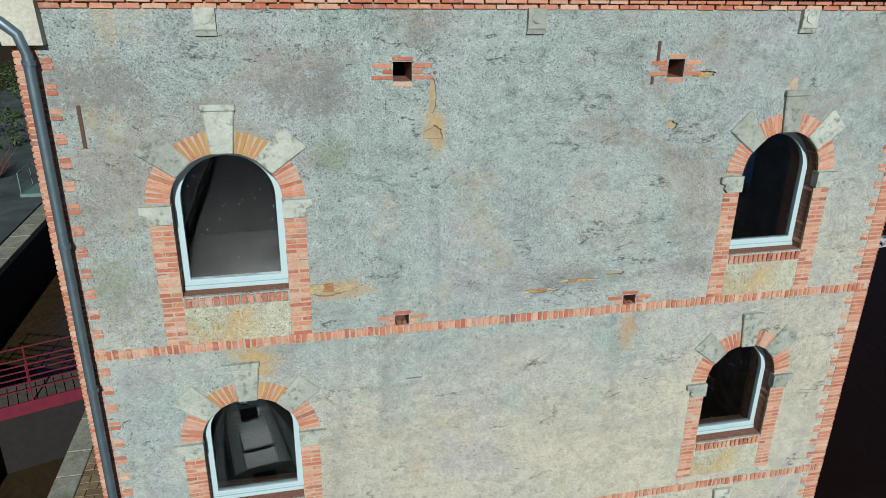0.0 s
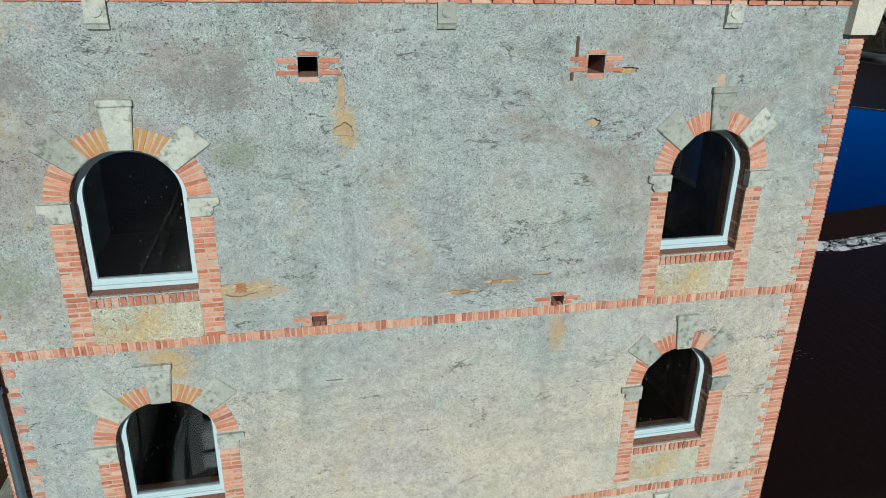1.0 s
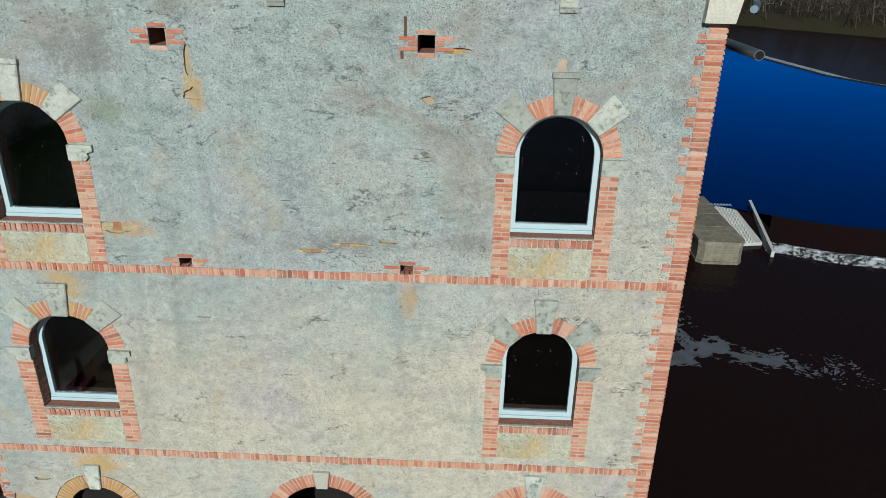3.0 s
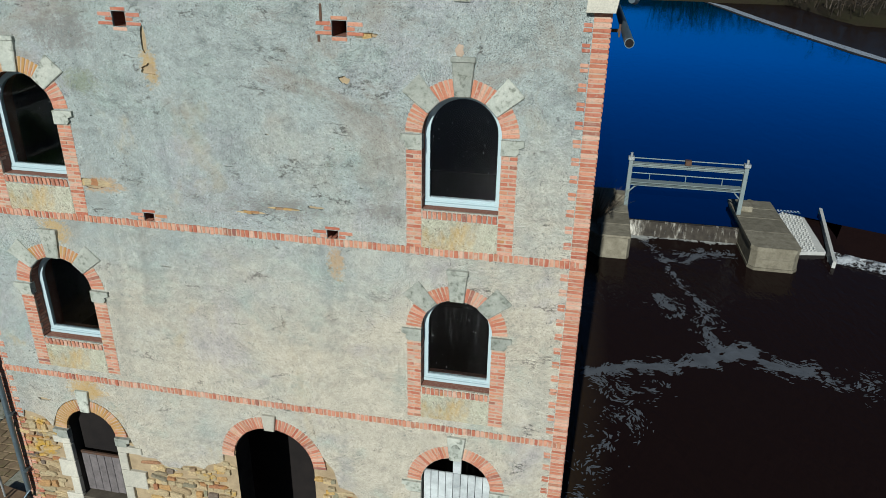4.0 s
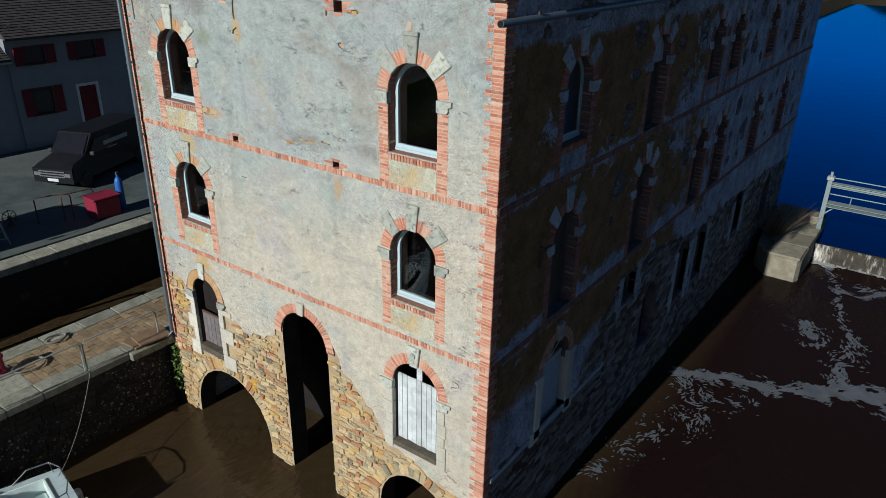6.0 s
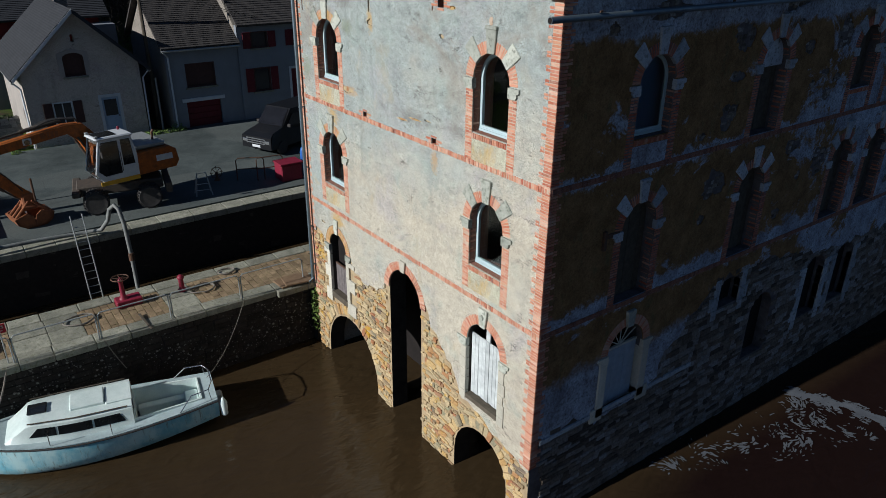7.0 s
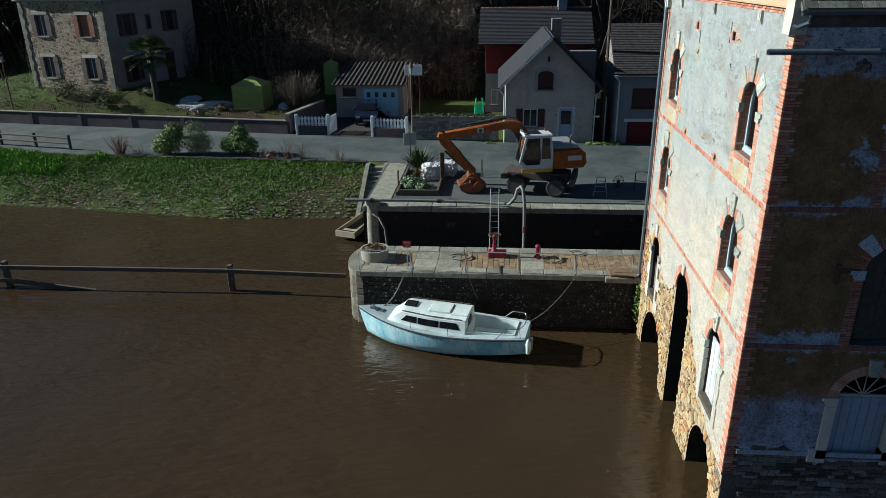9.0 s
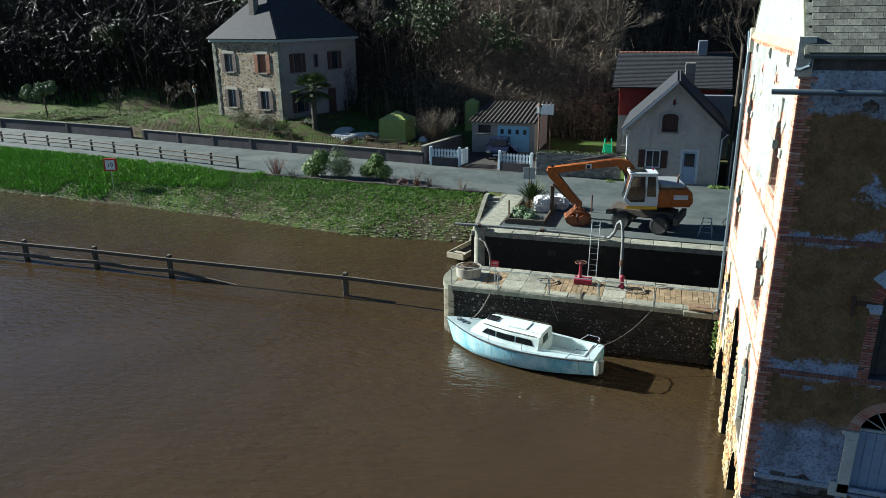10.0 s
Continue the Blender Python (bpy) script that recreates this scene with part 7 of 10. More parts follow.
frame_ob = thing("trestle", "small folding metal trestle on the yard", "trestle", (-11.75, 7.25, 2.262), 80)
for s in (-1, 1):
    for e in (-1, 1):
        bm = bmesh.new()
        tube(bm, (s * 0.33, e * 0.26, 0), (s * 0.18, e * 0.03, 0.95), 0.02, n=6)
        part("leg", bm, ROADFRAME, frame_ob)
for z in (0.25, 0.5, 0.75, 0.94):
    bm = bmesh.new()
    tube(bm, (-0.33 + 0.16 * z, -0.26 + 0.24 * z, z), (0.33 - 0.16 * z, -0.26 + 0.24 * z, z), 0.016, n=6)
    part("rung", bm, ROADFRAME, frame_ob)
# capstan, yard rails, red box and gas bottle near the mill
capstan = thing("lock_capstan", "dark iron lock capstan with a spoked wheel", "capstan", (-13.2, 8.35, 2.262))
bm = bmesh.new()
lathe(bm, [(0.22, 0), (0.18, 0.1), (0.10, 0.2), (0.10, 0.55), (0.05, 0.6)], 12)
part("post", bm, IRON, capstan)
bm = bmesh.new()
pipe(bm, [(0, 0.38 * math.cos(a), 0.55 + 0.38 * math.sin(a)) for a in [2 * math.pi * i / 16 for i in range(17)]], 0.025, 6)
for a in range(0, 180, 45):
    c, s = 0.46 * math.cos(radians(a)), 0.46 * math.sin(radians(a))
    tube(bm, (0, -c, 0.55 - s), (0, c, 0.55 + s), 0.02, n=6)
part("wheel", bm, IRON, capstan)
capstan.matrix_basis = capstan.matrix_basis @ Matrix.Diagonal((0.65, 0.65, 0.65, 1))
for k, (x, y) in enumerate(((-12.3, 9.6), (-12.0, 10.4))):
    rail = thing("yard_rail", "dark tubular guard rail on the yard", "railing", (x, y, 2.262), 65 + 20 * k, "yard rails")
    bm = bmesh.new()
    pipe(bm, [(-0.6, 0, 0), (-0.6, 0, 0.95), (-0.5, 0, 1.05), (0.5, 0, 1.05), (0.6, 0, 0.95), (0.6, 0, 0)], 0.025, 8)
    part("hoop", bm, IRON, rail)
    bm = bmesh.new()
    tube(bm, (-0.6, 0, 0.55), (0.6, 0, 0.55), 0.02, n=8)
    part("bar", bm, IRON, rail)
chest = thing("red_pump_box", "small wine red machine box on the yard", "box", (-11.6, 11.1, 2.262))
bm = bmesh.new()
box(bm, (-0.4, -0.5, 0), (0.4, 0.5, 0.75), 0.04)
part("body", bm, RED, chest)
bm = bmesh.new()
box(bm, (-0.44, -0.55, 0.75), (0.44, 0.55, 0.83), 0.02)
part("lid", bm, RED, chest)
bottle = thing("gas_bottle", "tall blue gas bottle", "gas bottle", (-11.75, 11.95, 2.262))
bm = bmesh.new()
lathe(bm, [(0.14, 0), (0.15, 0.05), (0.15, 1.1), (0.10, 1.25), (0.05, 1.3), (0.05, 1.42)], 16)
part("body", bm, simple("bottle_blue", (0.02, 0.12, 0.42), (0.02, 0.09, 0.32), 6, 0.4, 0.05), bottle, "", True)
bm = bmesh.new()
box(bm, (-0.05, -0.05, 1.42), (0.05, 0.05, 1.5), 0.01)
part("valve", bm, IRON, bottle)

# ---------- the wheeled excavator ----------
ORANGE = simple("worn_orange_paint", (0.42, 0.112, 0.014), (0.15, 0.048, 0.014), 5, 0.55, 0.2, fine=26)
CABWHITE = simple("cab_white", (0.58, 0.62, 0.64), (0.48, 0.52, 0.55), 4, 0.4, 0.05)
RUST = simple("rusty_steel", (0.28, 0.10, 0.04), (0.15, 0.06, 0.03), 6, 0.85, 0.5)
DIRTY = simple("dusty_black_steel", (0.05, 0.045, 0.04), (0.09, 0.075, 0.06), 6, 0.8, 0.3)
digger = thing("wheeled_excavator", "orange wheeled excavator with a white cab and rusty grab", "excavator", (-12.85, 4.75, 2.262), -79)
bm = bmesh.new()
box(bm, (-1.6, -0.55, 0.62), (1.6, 0.55, 1.02), 0.05)
box(bm, (-1.9, -1.1, 0.55), (-1.65, 1.1, 0.95), 0.03)
box(bm, (1.45, -1.05, 0.75), (1.75, 1.05, 0.95), 0.03)
SLEW = pose(0.55, 0.1, 0, 0, 0, -22)                  # the undercarriage stands askew under the cab
bmesh.ops.transform(bm, matrix=SLEW, verts=bm.verts)
part("chassis", bm, DIRTY, digger)
for x in (-1.0, 0.95):
    for s in (-1, 1):
        for o in (0.72, 1.06):
            bm = bmesh.new()
            lathe(bm, [(0.28, -0.13), (0.40, -0.14), (0.45, -0.09), (0.45, 0.09), (0.40, 0.14), (0.28, 0.13)], 24)
            for a in range(24):
                box(bm, (0.44, -0.03, -0.13), (0.475, 0.03, 0.02), 0, pose(0, 0, 0, 0, 0, a * 15))
                box(bm, (0.44, -0.03, -0.02), (0.475, 0.03, 0.13), 0, pose(0, 0, 0, 0, 0, a * 15 + 7))
            bmesh.ops.transform(bm, matrix=SLEW @ pose(x, s * o, 0.475, 90), verts=bm.verts)
            wheel = part("wheel", bm, RUBBER, digger, "dusty lugged tyre")
            bm = bmesh.new()
            lathe(bm, [(0.05, -0.05), (0.29, -0.10), (0.30, 0.10), (0.05, 0.05)], 16)
            bmesh.ops.transform(bm, matrix=SLEW @ pose(x, s * o, 0.475, 90), verts=bm.verts)
            part("rim", bm, ORANGE, wheel, "orange rim")
bm = bmesh.new()
lathe(bm, [(0.62, 1.0), (0.62, 1.36)], 24, (0.4, 0.1, 0))
part("turntable", bm, DIRTY, digger)
bm = bmesh.new()
prism(bm, [(-1.42, 1.36), (1.25, 1.30), (1.3, 1.5), (0.3, 1.55), (0.25, 2.22), (-1.25, 2.26), (-1.5, 2.1), (-1.58, 1.6)], [], lambda u, v, d: Vector((u, -1.2 + d, v)), 2.4)
bmesh.ops.bevel(bm, geom=[e for e in bm.edges if abs(e.verts[0].co.y - e.verts[1].co.y) < 0.01 and len(e.link_faces) == 2], offset=0.04, segments=1, affect="EDGES")
part("upper_body", bm, ORANGE, digger, "orange engine housing")
bm = bmesh.new()
box(bm, (-1.2, -1.0, 2.24), (0.05, 0.95, 2.46), 0.06)
part("hood", bm, GALV, digger, "grey engine hood")
bm = bmesh.new()
pipe(bm, [(-0.9, 0.5, 2.4), (-0.9, 0.5, 2.75), (-0.98, 0.5, 2.85)], 0.05, 8)
part("exhaust", bm, IRON, digger)
bm = bmesh.new()
box(bm, (-1.3, 1.19, 1.74), (-0.62, 1.215, 1.98), 0.005)
part("plate", bm, CABWHITE, digger, "white name plate with plain bars")
# cab: corner posts, roof, glass
cab_side = [(0.22, 1.32), (1.45, 1.32), (1.72, 1.75), (1.45, 3.12), (0.32, 3.12), (0.2, 2.3)]
bm = bmesh.new()
prism(bm, cab_side, [[(0.80, 1.62), (1.40, 1.60), (1.61, 1.85), (1.38, 3.02), (0.82, 3.02)], [(0.30, 1.92), (0.72, 1.92), (0.72, 3.02), (0.38, 3.02)]], lambda u, v, d: Vector((u, 1.22 - d, v)), 0.06)
cab = part("cab", bm, CABWHITE, digger, "white cab shell")
bm = bmesh.new()
prism(bm, cab_side, [[(0.5, 1.8), (1.5, 1.8), (1.4, 2.96), (0.5, 2.96)]], lambda u, v, d: Vector((u, 0.24 + d, v)), 0.06)
part("inner_side", bm, CABWHITE, cab)
bm = bmesh.new()
box(bm, (0.22, 0.3, 1.32), (1.45, 1.16, 1.40))
box(bm, (0.20, 0.3, 1.32), (0.26, 1.16, 2.1))
for y in (0.27, 1.19):
    pipe(bm, [(1.45, y, 1.36), (1.70, y, 1.76), (1.44, y, 3.1)], 0.035, 6)
part("shell", bm, CABWHITE, cab)
bm = bmesh.new()
box(bm, (0.24, 0.20, 3.10), (1.55, 1.26, 3.22), 0.05)
part("cab_roof", bm, CABWHITE, cab, "white cab roof with a dark hatch")
bm = bmesh.new()
box(bm, (0.75, 0.35, 3.222), (1.45, 1.1, 3.24))
part("roof_hatch", bm, SMOKED, cab)
for loop in ([(0.78, 1.60), (1.42, 1.58), (1.63, 1.85), (1.40, 3.04), (0.80, 3.04)], [(0.28, 1.90), (0.74, 1.90), (0.74, 3.04), (0.36, 3.04)]):
    bm = bmesh.new()
    prism(bm, loop, [], lambda u, v, d: Vector((u, 1.20 - d, v)), 0.012)
    part("window", bm, SMOKED, cab, "dark cab glass")
bm = bmesh.new()
v = [bm.verts.new(p) for p in ((1.50, 0.3, 1.42), (1.50, 1.16, 1.42), (1.71, 1.16, 1.76), (1.71, 0.3, 1.76), (1.46, 0.3, 3.1), (1.46, 1.16, 3.1))]
bm.faces.new((v[0], v[1], v[2], v[3]))
bm.faces.new((v[3], v[2], v[5], v[4]))
bmesh.ops.solidify(bm, geom=bm.faces[:], thickness=0.015)
part("windscreen", bm, GLASS, cab, "clear windscreen")
bm = bmesh.new()
box(bm, (0.22, 1.215, 1.22), (1.62, 1.24, 1.40), 0.01)
part("trim", bm, simple("yellow_trim", (0.62, 0.36, 0.03), (0.55, 0.30, 0.03), 6, 0.5, 0.05), cab, "yellow sill strip")
bm = bmesh.new()
box(bm, (0.55, 0.55, 1.42), (0.95, 0.98, 1.62), 0.04)
box(bm, (0.50, 0.55, 1.60), (0.62, 0.98, 2.25), 0.04)
part("seat", bm, RUBBER, cab, "black driver's seat")
for y in (0.32, 1.14):
    bm = bmesh.new()
    box(bm, (1.42, y - 0.07, 3.2), (1.54, y + 0.07, 3.3), 0.02)
    part("work_light", bm, GALV, cab)
bm = bmesh.new()
pipe(bm, [(1.3, 1.24, 3.0), (1.5, 1.42, 2.95), (1.5, 1.42, 2.7)], 0.014, 6)
box(bm, (1.47, 1.36, 2.45), (1.51, 1.50, 2.72), 0.02)
part("mirror", bm, RUBBER, cab, "black mirror on an arm")
bm = bmesh.new()
pipe(bm, [(0.80, 1.25, 1.7), (0.80, 1.29, 1.75), (0.80, 1.29, 2.5), (0.80, 1.25, 2.55)], 0.012, 6)
part("door_rail", bm, RUBBER, cab)
bm = bmesh.new()
lathe(bm, [(0.05, 0), (0.05, 0.1), (0.03, 0.14)], 10, (0.4, 0.4, 3.22))
part("beacon", bm, RED, cab, "small red beacon")
cab.matrix_basis = Matrix.Translation((0.2, 0, 1.32)) @ Matrix.Diagonal((1.1, 1.0, 0.93, 1)) @ Matrix.Translation((-0.26, 0, -1.32))


def link(name, pts, width, y, material, label, parent):
    """A boxed arm section with a side outline pts."""
    bm = bmesh.new()
    prism(bm, pts, [], lambda u, v, d: Vector((u, y - width / 2 + d, v)), width)
    return part(name, bm, material, parent, label)


boom = link("boom", [(0.75, 1.55), (1.15, 1.55), (1.65, 2.75), (2.1, 3.16), (5.35, 2.74), (5.62, 2.80), (5.60, 3.02), (5.3, 3.06), (2.1, 3.50), (1.5, 3.46), (1.15, 3.05)], 0.42, -0.2, ORANGE, "orange two-part boom", digger)
bm = bmesh.new()
box(bm, (3.38, 0.012, 3.02), (3.68, 0.016, 3.26))
part("badge", bm, CABWHITE, boom, "white square badge with a plain dark ring")
bm = bmesh.new()
tube(bm, (3.535, 0.016, 3.12), (3.535, 0.021, 3.12), 0.10, n=16)
part("badge_ring", bm, SMOKED, boom)
for k, w in enumerate((0.12, 0.10, 0.07, 0.14)):
    bm = bmesh.new()
    box(bm, (2.42 + 0.16 * k, 0.012, 3.14), (2.42 + 0.16 * k + w, 0.016, 3.36))
    part("lettering", bm, RUST, boom, "plain brown lettering bars")
link("stick", [(5.42, 3.05), (5.66, 2.85), (5.5, 2.5), (4.25, 1.15), (3.95, 1.05), (3.85, 1.28), (4.9, 2.45), (5.2, 2.9)], 0.32, -0.2, ORANGE, "orange stick", digger)
for a, b, r in (((1.2, 0.12, 1.75), (1.8, 0.12, 3.0), 0.075), ((1.2, -0.52, 1.75), (1.8, -0.52, 3.0), 0.075), ((2.2, -0.2, 3.68), (4.6, -0.2, 3.34), 0.08), ((5.3, -0.2, 2.15), (4.15, -0.2, 1.0), 0.06)):
    bm = bmesh.new()
    p, q = Vector(a), Vector(b)
    tube(bm, p, p.lerp(q, 0.6), r, n=10)
    tube(bm, p.lerp(q, 0.55), q, r * 0.55, n=8)
    part("ram", bm, DIRTY, digger, "dark hydraulic ram")
for k in range(3):
    bm = bmesh.new()
    pipe(bm, sag((1.0 + 0.1 * k, -0.3 + 0.1 * k, 2.0), (1.7, -0.32 + 0.1 * k, 3.68), -0.25, 8) + sag((1.9, -0.3 + 0.1 * k, 3.68), (3.2, -0.3 + 0.1 * k, 3.55), -0.12, 6), 0.025, 5)
    part("hose", bm, RUBBER, digger, "black hydraulic hose")
bm = bmesh.new()
box(bm, (3.75, -0.42, 0.72), (4.15, 0.02, 1.25), 0.05)
box(bm, (3.65, -0.5, 0.62), (4.2, 0.1, 0.78), 0.04)
part("quick_coupler", bm, RUST, digger, "rusty coupler")
for k in range(4):
    bm = bmesh.new()
    y = -0.36 + 0.1 * k
    pipe(bm, sag((5.5, y, 3.1), (5.0, y, 2.62), -0.16, 5) + sag((4.95, y, 2.55), (4.05, y + 0.03, 1.2 + 0.05 * k), -0.1, 6), 0.022, 5)
    part("hose", bm, RUBBER, digger, "black hydraulic hose")
for s in (-1, 1):
    shell = [(0.0, 0.0), (s * 0.35, 0.02), (s * 0.60, 0.18), (s * 0.70, 0.44)]
    bm = bmesh.new()
    prism(bm, shell + [(s * 0.63, 0.46), (s * 0.53, 0.23), (s * 0.32, 0.08), (0.0, 0.06)], [], lambda u, v, d: Vector((3.95 - u, -0.72 + d, v)), 1.04)
    for y in (-0.72, 0.28):
        prism(bm, shell + [(s * 0.24, 0.60), (s * 0.05, 0.46)], [], lambda u, v, d: Vector((3.95 - u, y + d, v)), 0.04)
    part("grab_jaw", bm, RUST, digger, "rusty clamshell jaw")
    for o in (-0.5, -0.2, 0.1):
        bm = bmesh.new()
        tube(bm, (3.95 - s * 0.6, o, 0.40), (3.95 - s * 0.28, o, 0.72), 0.06, n=8)
        tube(bm, (3.95 - s * 0.32, o, 0.68), (3.95 - s * 0.06, o, 0.98), 0.035, n=8)
        part("tine", bm, RUST, digger, "rusty jaw ram")

# ---------- floating boom in the river ----------
fence = thing("river_boom", "old timber boom fence standing in the river", "boom fence", (0, 0, 0))
posts = [(-4.35, -4.05), (-4.6, -9.15), (-4.5, -19.2), (-4.55, -24.1), (-4.45, -28.9), (-4.5, -33.8), (-4.6, -39.0)]
for x, y in posts[1:]:
    bm = bmesh.new()
    box(bm, (x - 0.11, y - 0.11, -1.5), (x + 0.11, y + 0.11, 1.2), 0.02)
    part("post", bm, WOODDARK, fence)
for k, ((x0, y0), (x1, y1)) in enumerate(zip(posts, posts[1:])):
    # the lower rail has dropped into the water at the landward end
    levels = ((0.98, 0.98, 0.0),) if k == 0 else ((0.98, 0.98, 0.0), (-0.75, 0.36, 0.0)) if k == 1 else ((0.98, 0.98, 0.0), (0.36, 0.36, -0.06))
    for za, zb, dip in levels:
        bm = bmesh.new()
        d = Vector((x1 - x0, y1 - y0, zb - za))
        m = pose(x0 + 0.15, y0, za, 0, 0, math.degrees(math.atan2(d.y, d.x))) @ pose(0, 0, 0, 0, -math.degrees(math.atan2(d.z, math.hypot(d.x, d.y))), 0)
        n = 8
        rings = []
        for i in range(n + 1):
            drop, u = dip * math.sin(math.pi * i / n), d.length * i / n
            rings.append([bm.verts.new(m @ Vector((u, a, b + drop))) for a, b in ((-0.055, -0.085), (0.055, -0.085), (0.055, 0.085), (-0.055, 0.085))])
        for r0, r1 in zip(rings, rings[1:]):
            for i in range(4):
                bm.faces.new((r0[i], r0[i - 1], r1[i - 1], r1[i]))
        bm.faces.new(rings[0])
        bm.faces.new(rings[-1])
        part("rail", bm, WOODDARK, fence, "mossy timber rail")


# ---------- the river bank ----------
def make_bankstone():
    n = Nodes("mossy_pitching_stone")
    col = n.ramp(n.island(), (0.0, (0.075, 0.072, 0.052)), (0.5, (0.16, 0.152, 0.115)), (1.0, (0.31, 0.295, 0.24)))
    col = n.mix(n.ramp(n.noise(1.2, 6, 0.7), (0.38, 0.1), (0.56, 0.75)), col, (0.10, 0.13, 0.035))
    n.bump(n.noise(20, 4), 0.6, 0.02)
    return n.done(col, 0.95, 0.0, 0.1)


rnd = random.Random(51)
bm = bmesh.new()
verts, faces = [], []
y = -46.0
while y < -5.6:
    a, b = along(WATERLINE, y), along(BANK_TOP, y)
    rows_n = int((a - b) / 0.14)
    for k in range(rows_n):
        f = (k + 0.5) / rows_n
        if f > 0.9 or rnd.random() < 0.08:
            continue
        x = a + (b - a) * f + rnd.uniform(-0.03, 0.03)
        yy = y + 0.12 * (k % 2) + rnd.uniform(-0.09, 0.09)
        w, d, h = rnd.uniform(0.05, 0.15), rnd.uniform(0.028, 0.06), rnd.uniform(0.0, 0.08)
        z = ground_z(x, yy) - 0.03
        i = len(verts)
        for dz, q in ((0, 1.0), (h, 0.75)):
            verts += [(x - d * q, yy - w * q, z + dz + d * 0.5), (x + d * q, yy - w * q, z + dz - d * 0.4), (x + d * q, yy + w * q, z + dz - d * 0.4), (x - d * q, yy + w * q, z + dz + d * 0.5)]
        faces += [(i + 4, i + 5, i + 6, i + 7)] + [(i + j, i + (j + 1) % 4, i + 4 + (j + 1) % 4, i + 4 + j) for j in range(4)]
    y += 0.24
me = bpy.data.meshes.new("bank_stones")
me.from_pydata(verts, [], faces)
me.materials.append(make_bankstone())
tagged(new("bank_stones", me), "rows of mossy pitching stones on the river bank", "stones", "", "stuff")


def grass(name, spots_fn, count, height, material, label, seed):
    """Many blades of grass as one object."""
    r = random.Random(seed)
    v, f = [], []
    for _ in range(count):
        p = spots_fn(r)
        if p is None:
            continue
        x, y, z = p
        for _ in range(3):
            a, h = r.uniform(0, 6.283), height * r.uniform(0.5, 1.3)
            lean = Vector((math.cos(a), math.sin(a), 0)) * h * 0.5
            c = Vector((x + r.uniform(-0.08, 0.08), y + r.uniform(-0.08, 0.08), z - 0.02))
            s = Vector((-math.sin(a), math.cos(a), 0)) * 0.018
            i = len(v)
            v += [tuple(c - s), tuple(c + s), tuple(c + lean * 0.4 + s * 0.7 + Vector((0, 0, h * 0.7))), tuple(c + lean + Vector((0, 0, h)))]
            f.append((i, i + 1, i + 2, i + 3))
    me = bpy.data.meshes.new(name)
    me.from_pydata(v, [], f)
    me.materials.append(material)
    return tagged(new(name, me), label, "grass", "", "stuff")


GRASS = leaves_material("bank_grass", (0.05, 0.115, 0.014), (0.17, 0.34, 0.036))


def bank_spot(r):
    y = r.uniform(-62, -5.7)
    a, b = along(WATERLINE, y), along(BANK_TOP, y)
    f = r.random() ** 0.7
    keep = (0.25 + 0.75 * f if y > -30 else 0.9) - 0.5 * max(0.0, min(1.0, (y + 10.0) / 3.0))
    if 0.6 * noise.noise(Vector((y * 0.8, f * 4, 0))) + r.uniform(-0.5, 0.5) + (keep - 0.55) < 0:
        return None
    x = a - 0.15 + (b - a) * f
    return x, y, ground_z(x, y)


grass("bank_grass", bank_spot, 50000, 0.12, GRASS, "rough green grass on the river bank", 61)

LUSH = leaves_material("lush_bank_grass", (0.055, 0.155, 0.012), (0.19, 0.40, 0.035))


def lush_spot(r):
    y = r.uniform(-66, -22)
    a, b = along(WATERLINE, y), along(BANK_TOP, y)
    f = r.random()
    if noise.noise(Vector((y * 0.35, f * 2.5, 4))) + (-y - 30) * 0.06 + (f - 0.45) * 1.1 < 0:
        return None
    x = a - 0.3 + (b - a - 0.2) * f
    return x, y, ground_z(x, y)


grass("lush_grass", lush_spot, 15000, 0.26, LUSH, "lush bright green grass on the upper bank", 63)


def lawn_spot(r):
    y = r.uniform(-64, -34)
    x = along(GARDEN, y) - r.uniform(0.8, 14)
    return x, y, ground_z(x, y)


grass("lawn_grass", lawn_spot, 9000, 0.12, leaves_material("lawn_blades", (0.04, 0.10, 0.012), (0.12, 0.24, 0.03)), "bright green garden lawn", 62)

# ---------- shrubs along the road ----------
def shrub(at, blobs, count, size, material, label, seed, group="roadside shrubs"):
    ob = thing("shrub", label, "shrub", at, 0, group)
    bm = bmesh.new()
    for k, (x, y, z, rad, sq) in enumerate(blobs):
        tube(bm, (x * 0.3, y * 0.3, -0.1), (x, y, z), 0.03, 0.012, 5)
    part("stem", bm, BARK, ob)
    bm = bmesh.new()
    leaf_cloud(bm, blobs, count, size, seed)
    tagged(part("foliage", bm, material, ob), kind="stuff")
    return ob


def bare_shrub(at, height, spread, count, label, seed, material=None, group="bare shrubs"):
    r = random.Random(seed)
    ob = thing("bare_shrub", label, "shrub", at, 0, group)
    bm = bmesh.new()
    for _ in range(count):
        a, h = r.uniform(0, 6.283), height * r.uniform(0.5, 1.0)
        d = Vector((math.cos(a), math.sin(a), 0)) * spread * r.random()
        p = Vector((0, 0, -0.05)) + d * 0.15
        q = p + d * 0.5 + Vector((0, 0, h * 0.55))
        e = p + d + Vector((r.uniform(-0.1, 0.1), r.uniform(-0.1, 0.1), h))
        tube(bm, p, q, 0.014, 0.009, 4, False)
        tube(bm, q, e, 0.009, 0.003, 4, False)
        for _ in range(2):
            m = q.lerp(e, r.uniform(0.1, 0.7))
            tube(bm, m, m + Vector((r.uniform(-0.25, 0.25), r.uniform(-0.25, 0.25), r.uniform(0.1, 0.35))) * height * 0.4, 0.006, 0.002, 3, False)
    tagged(part("twig", bm, material or TWIG, ob), kind="stuff")
    return ob


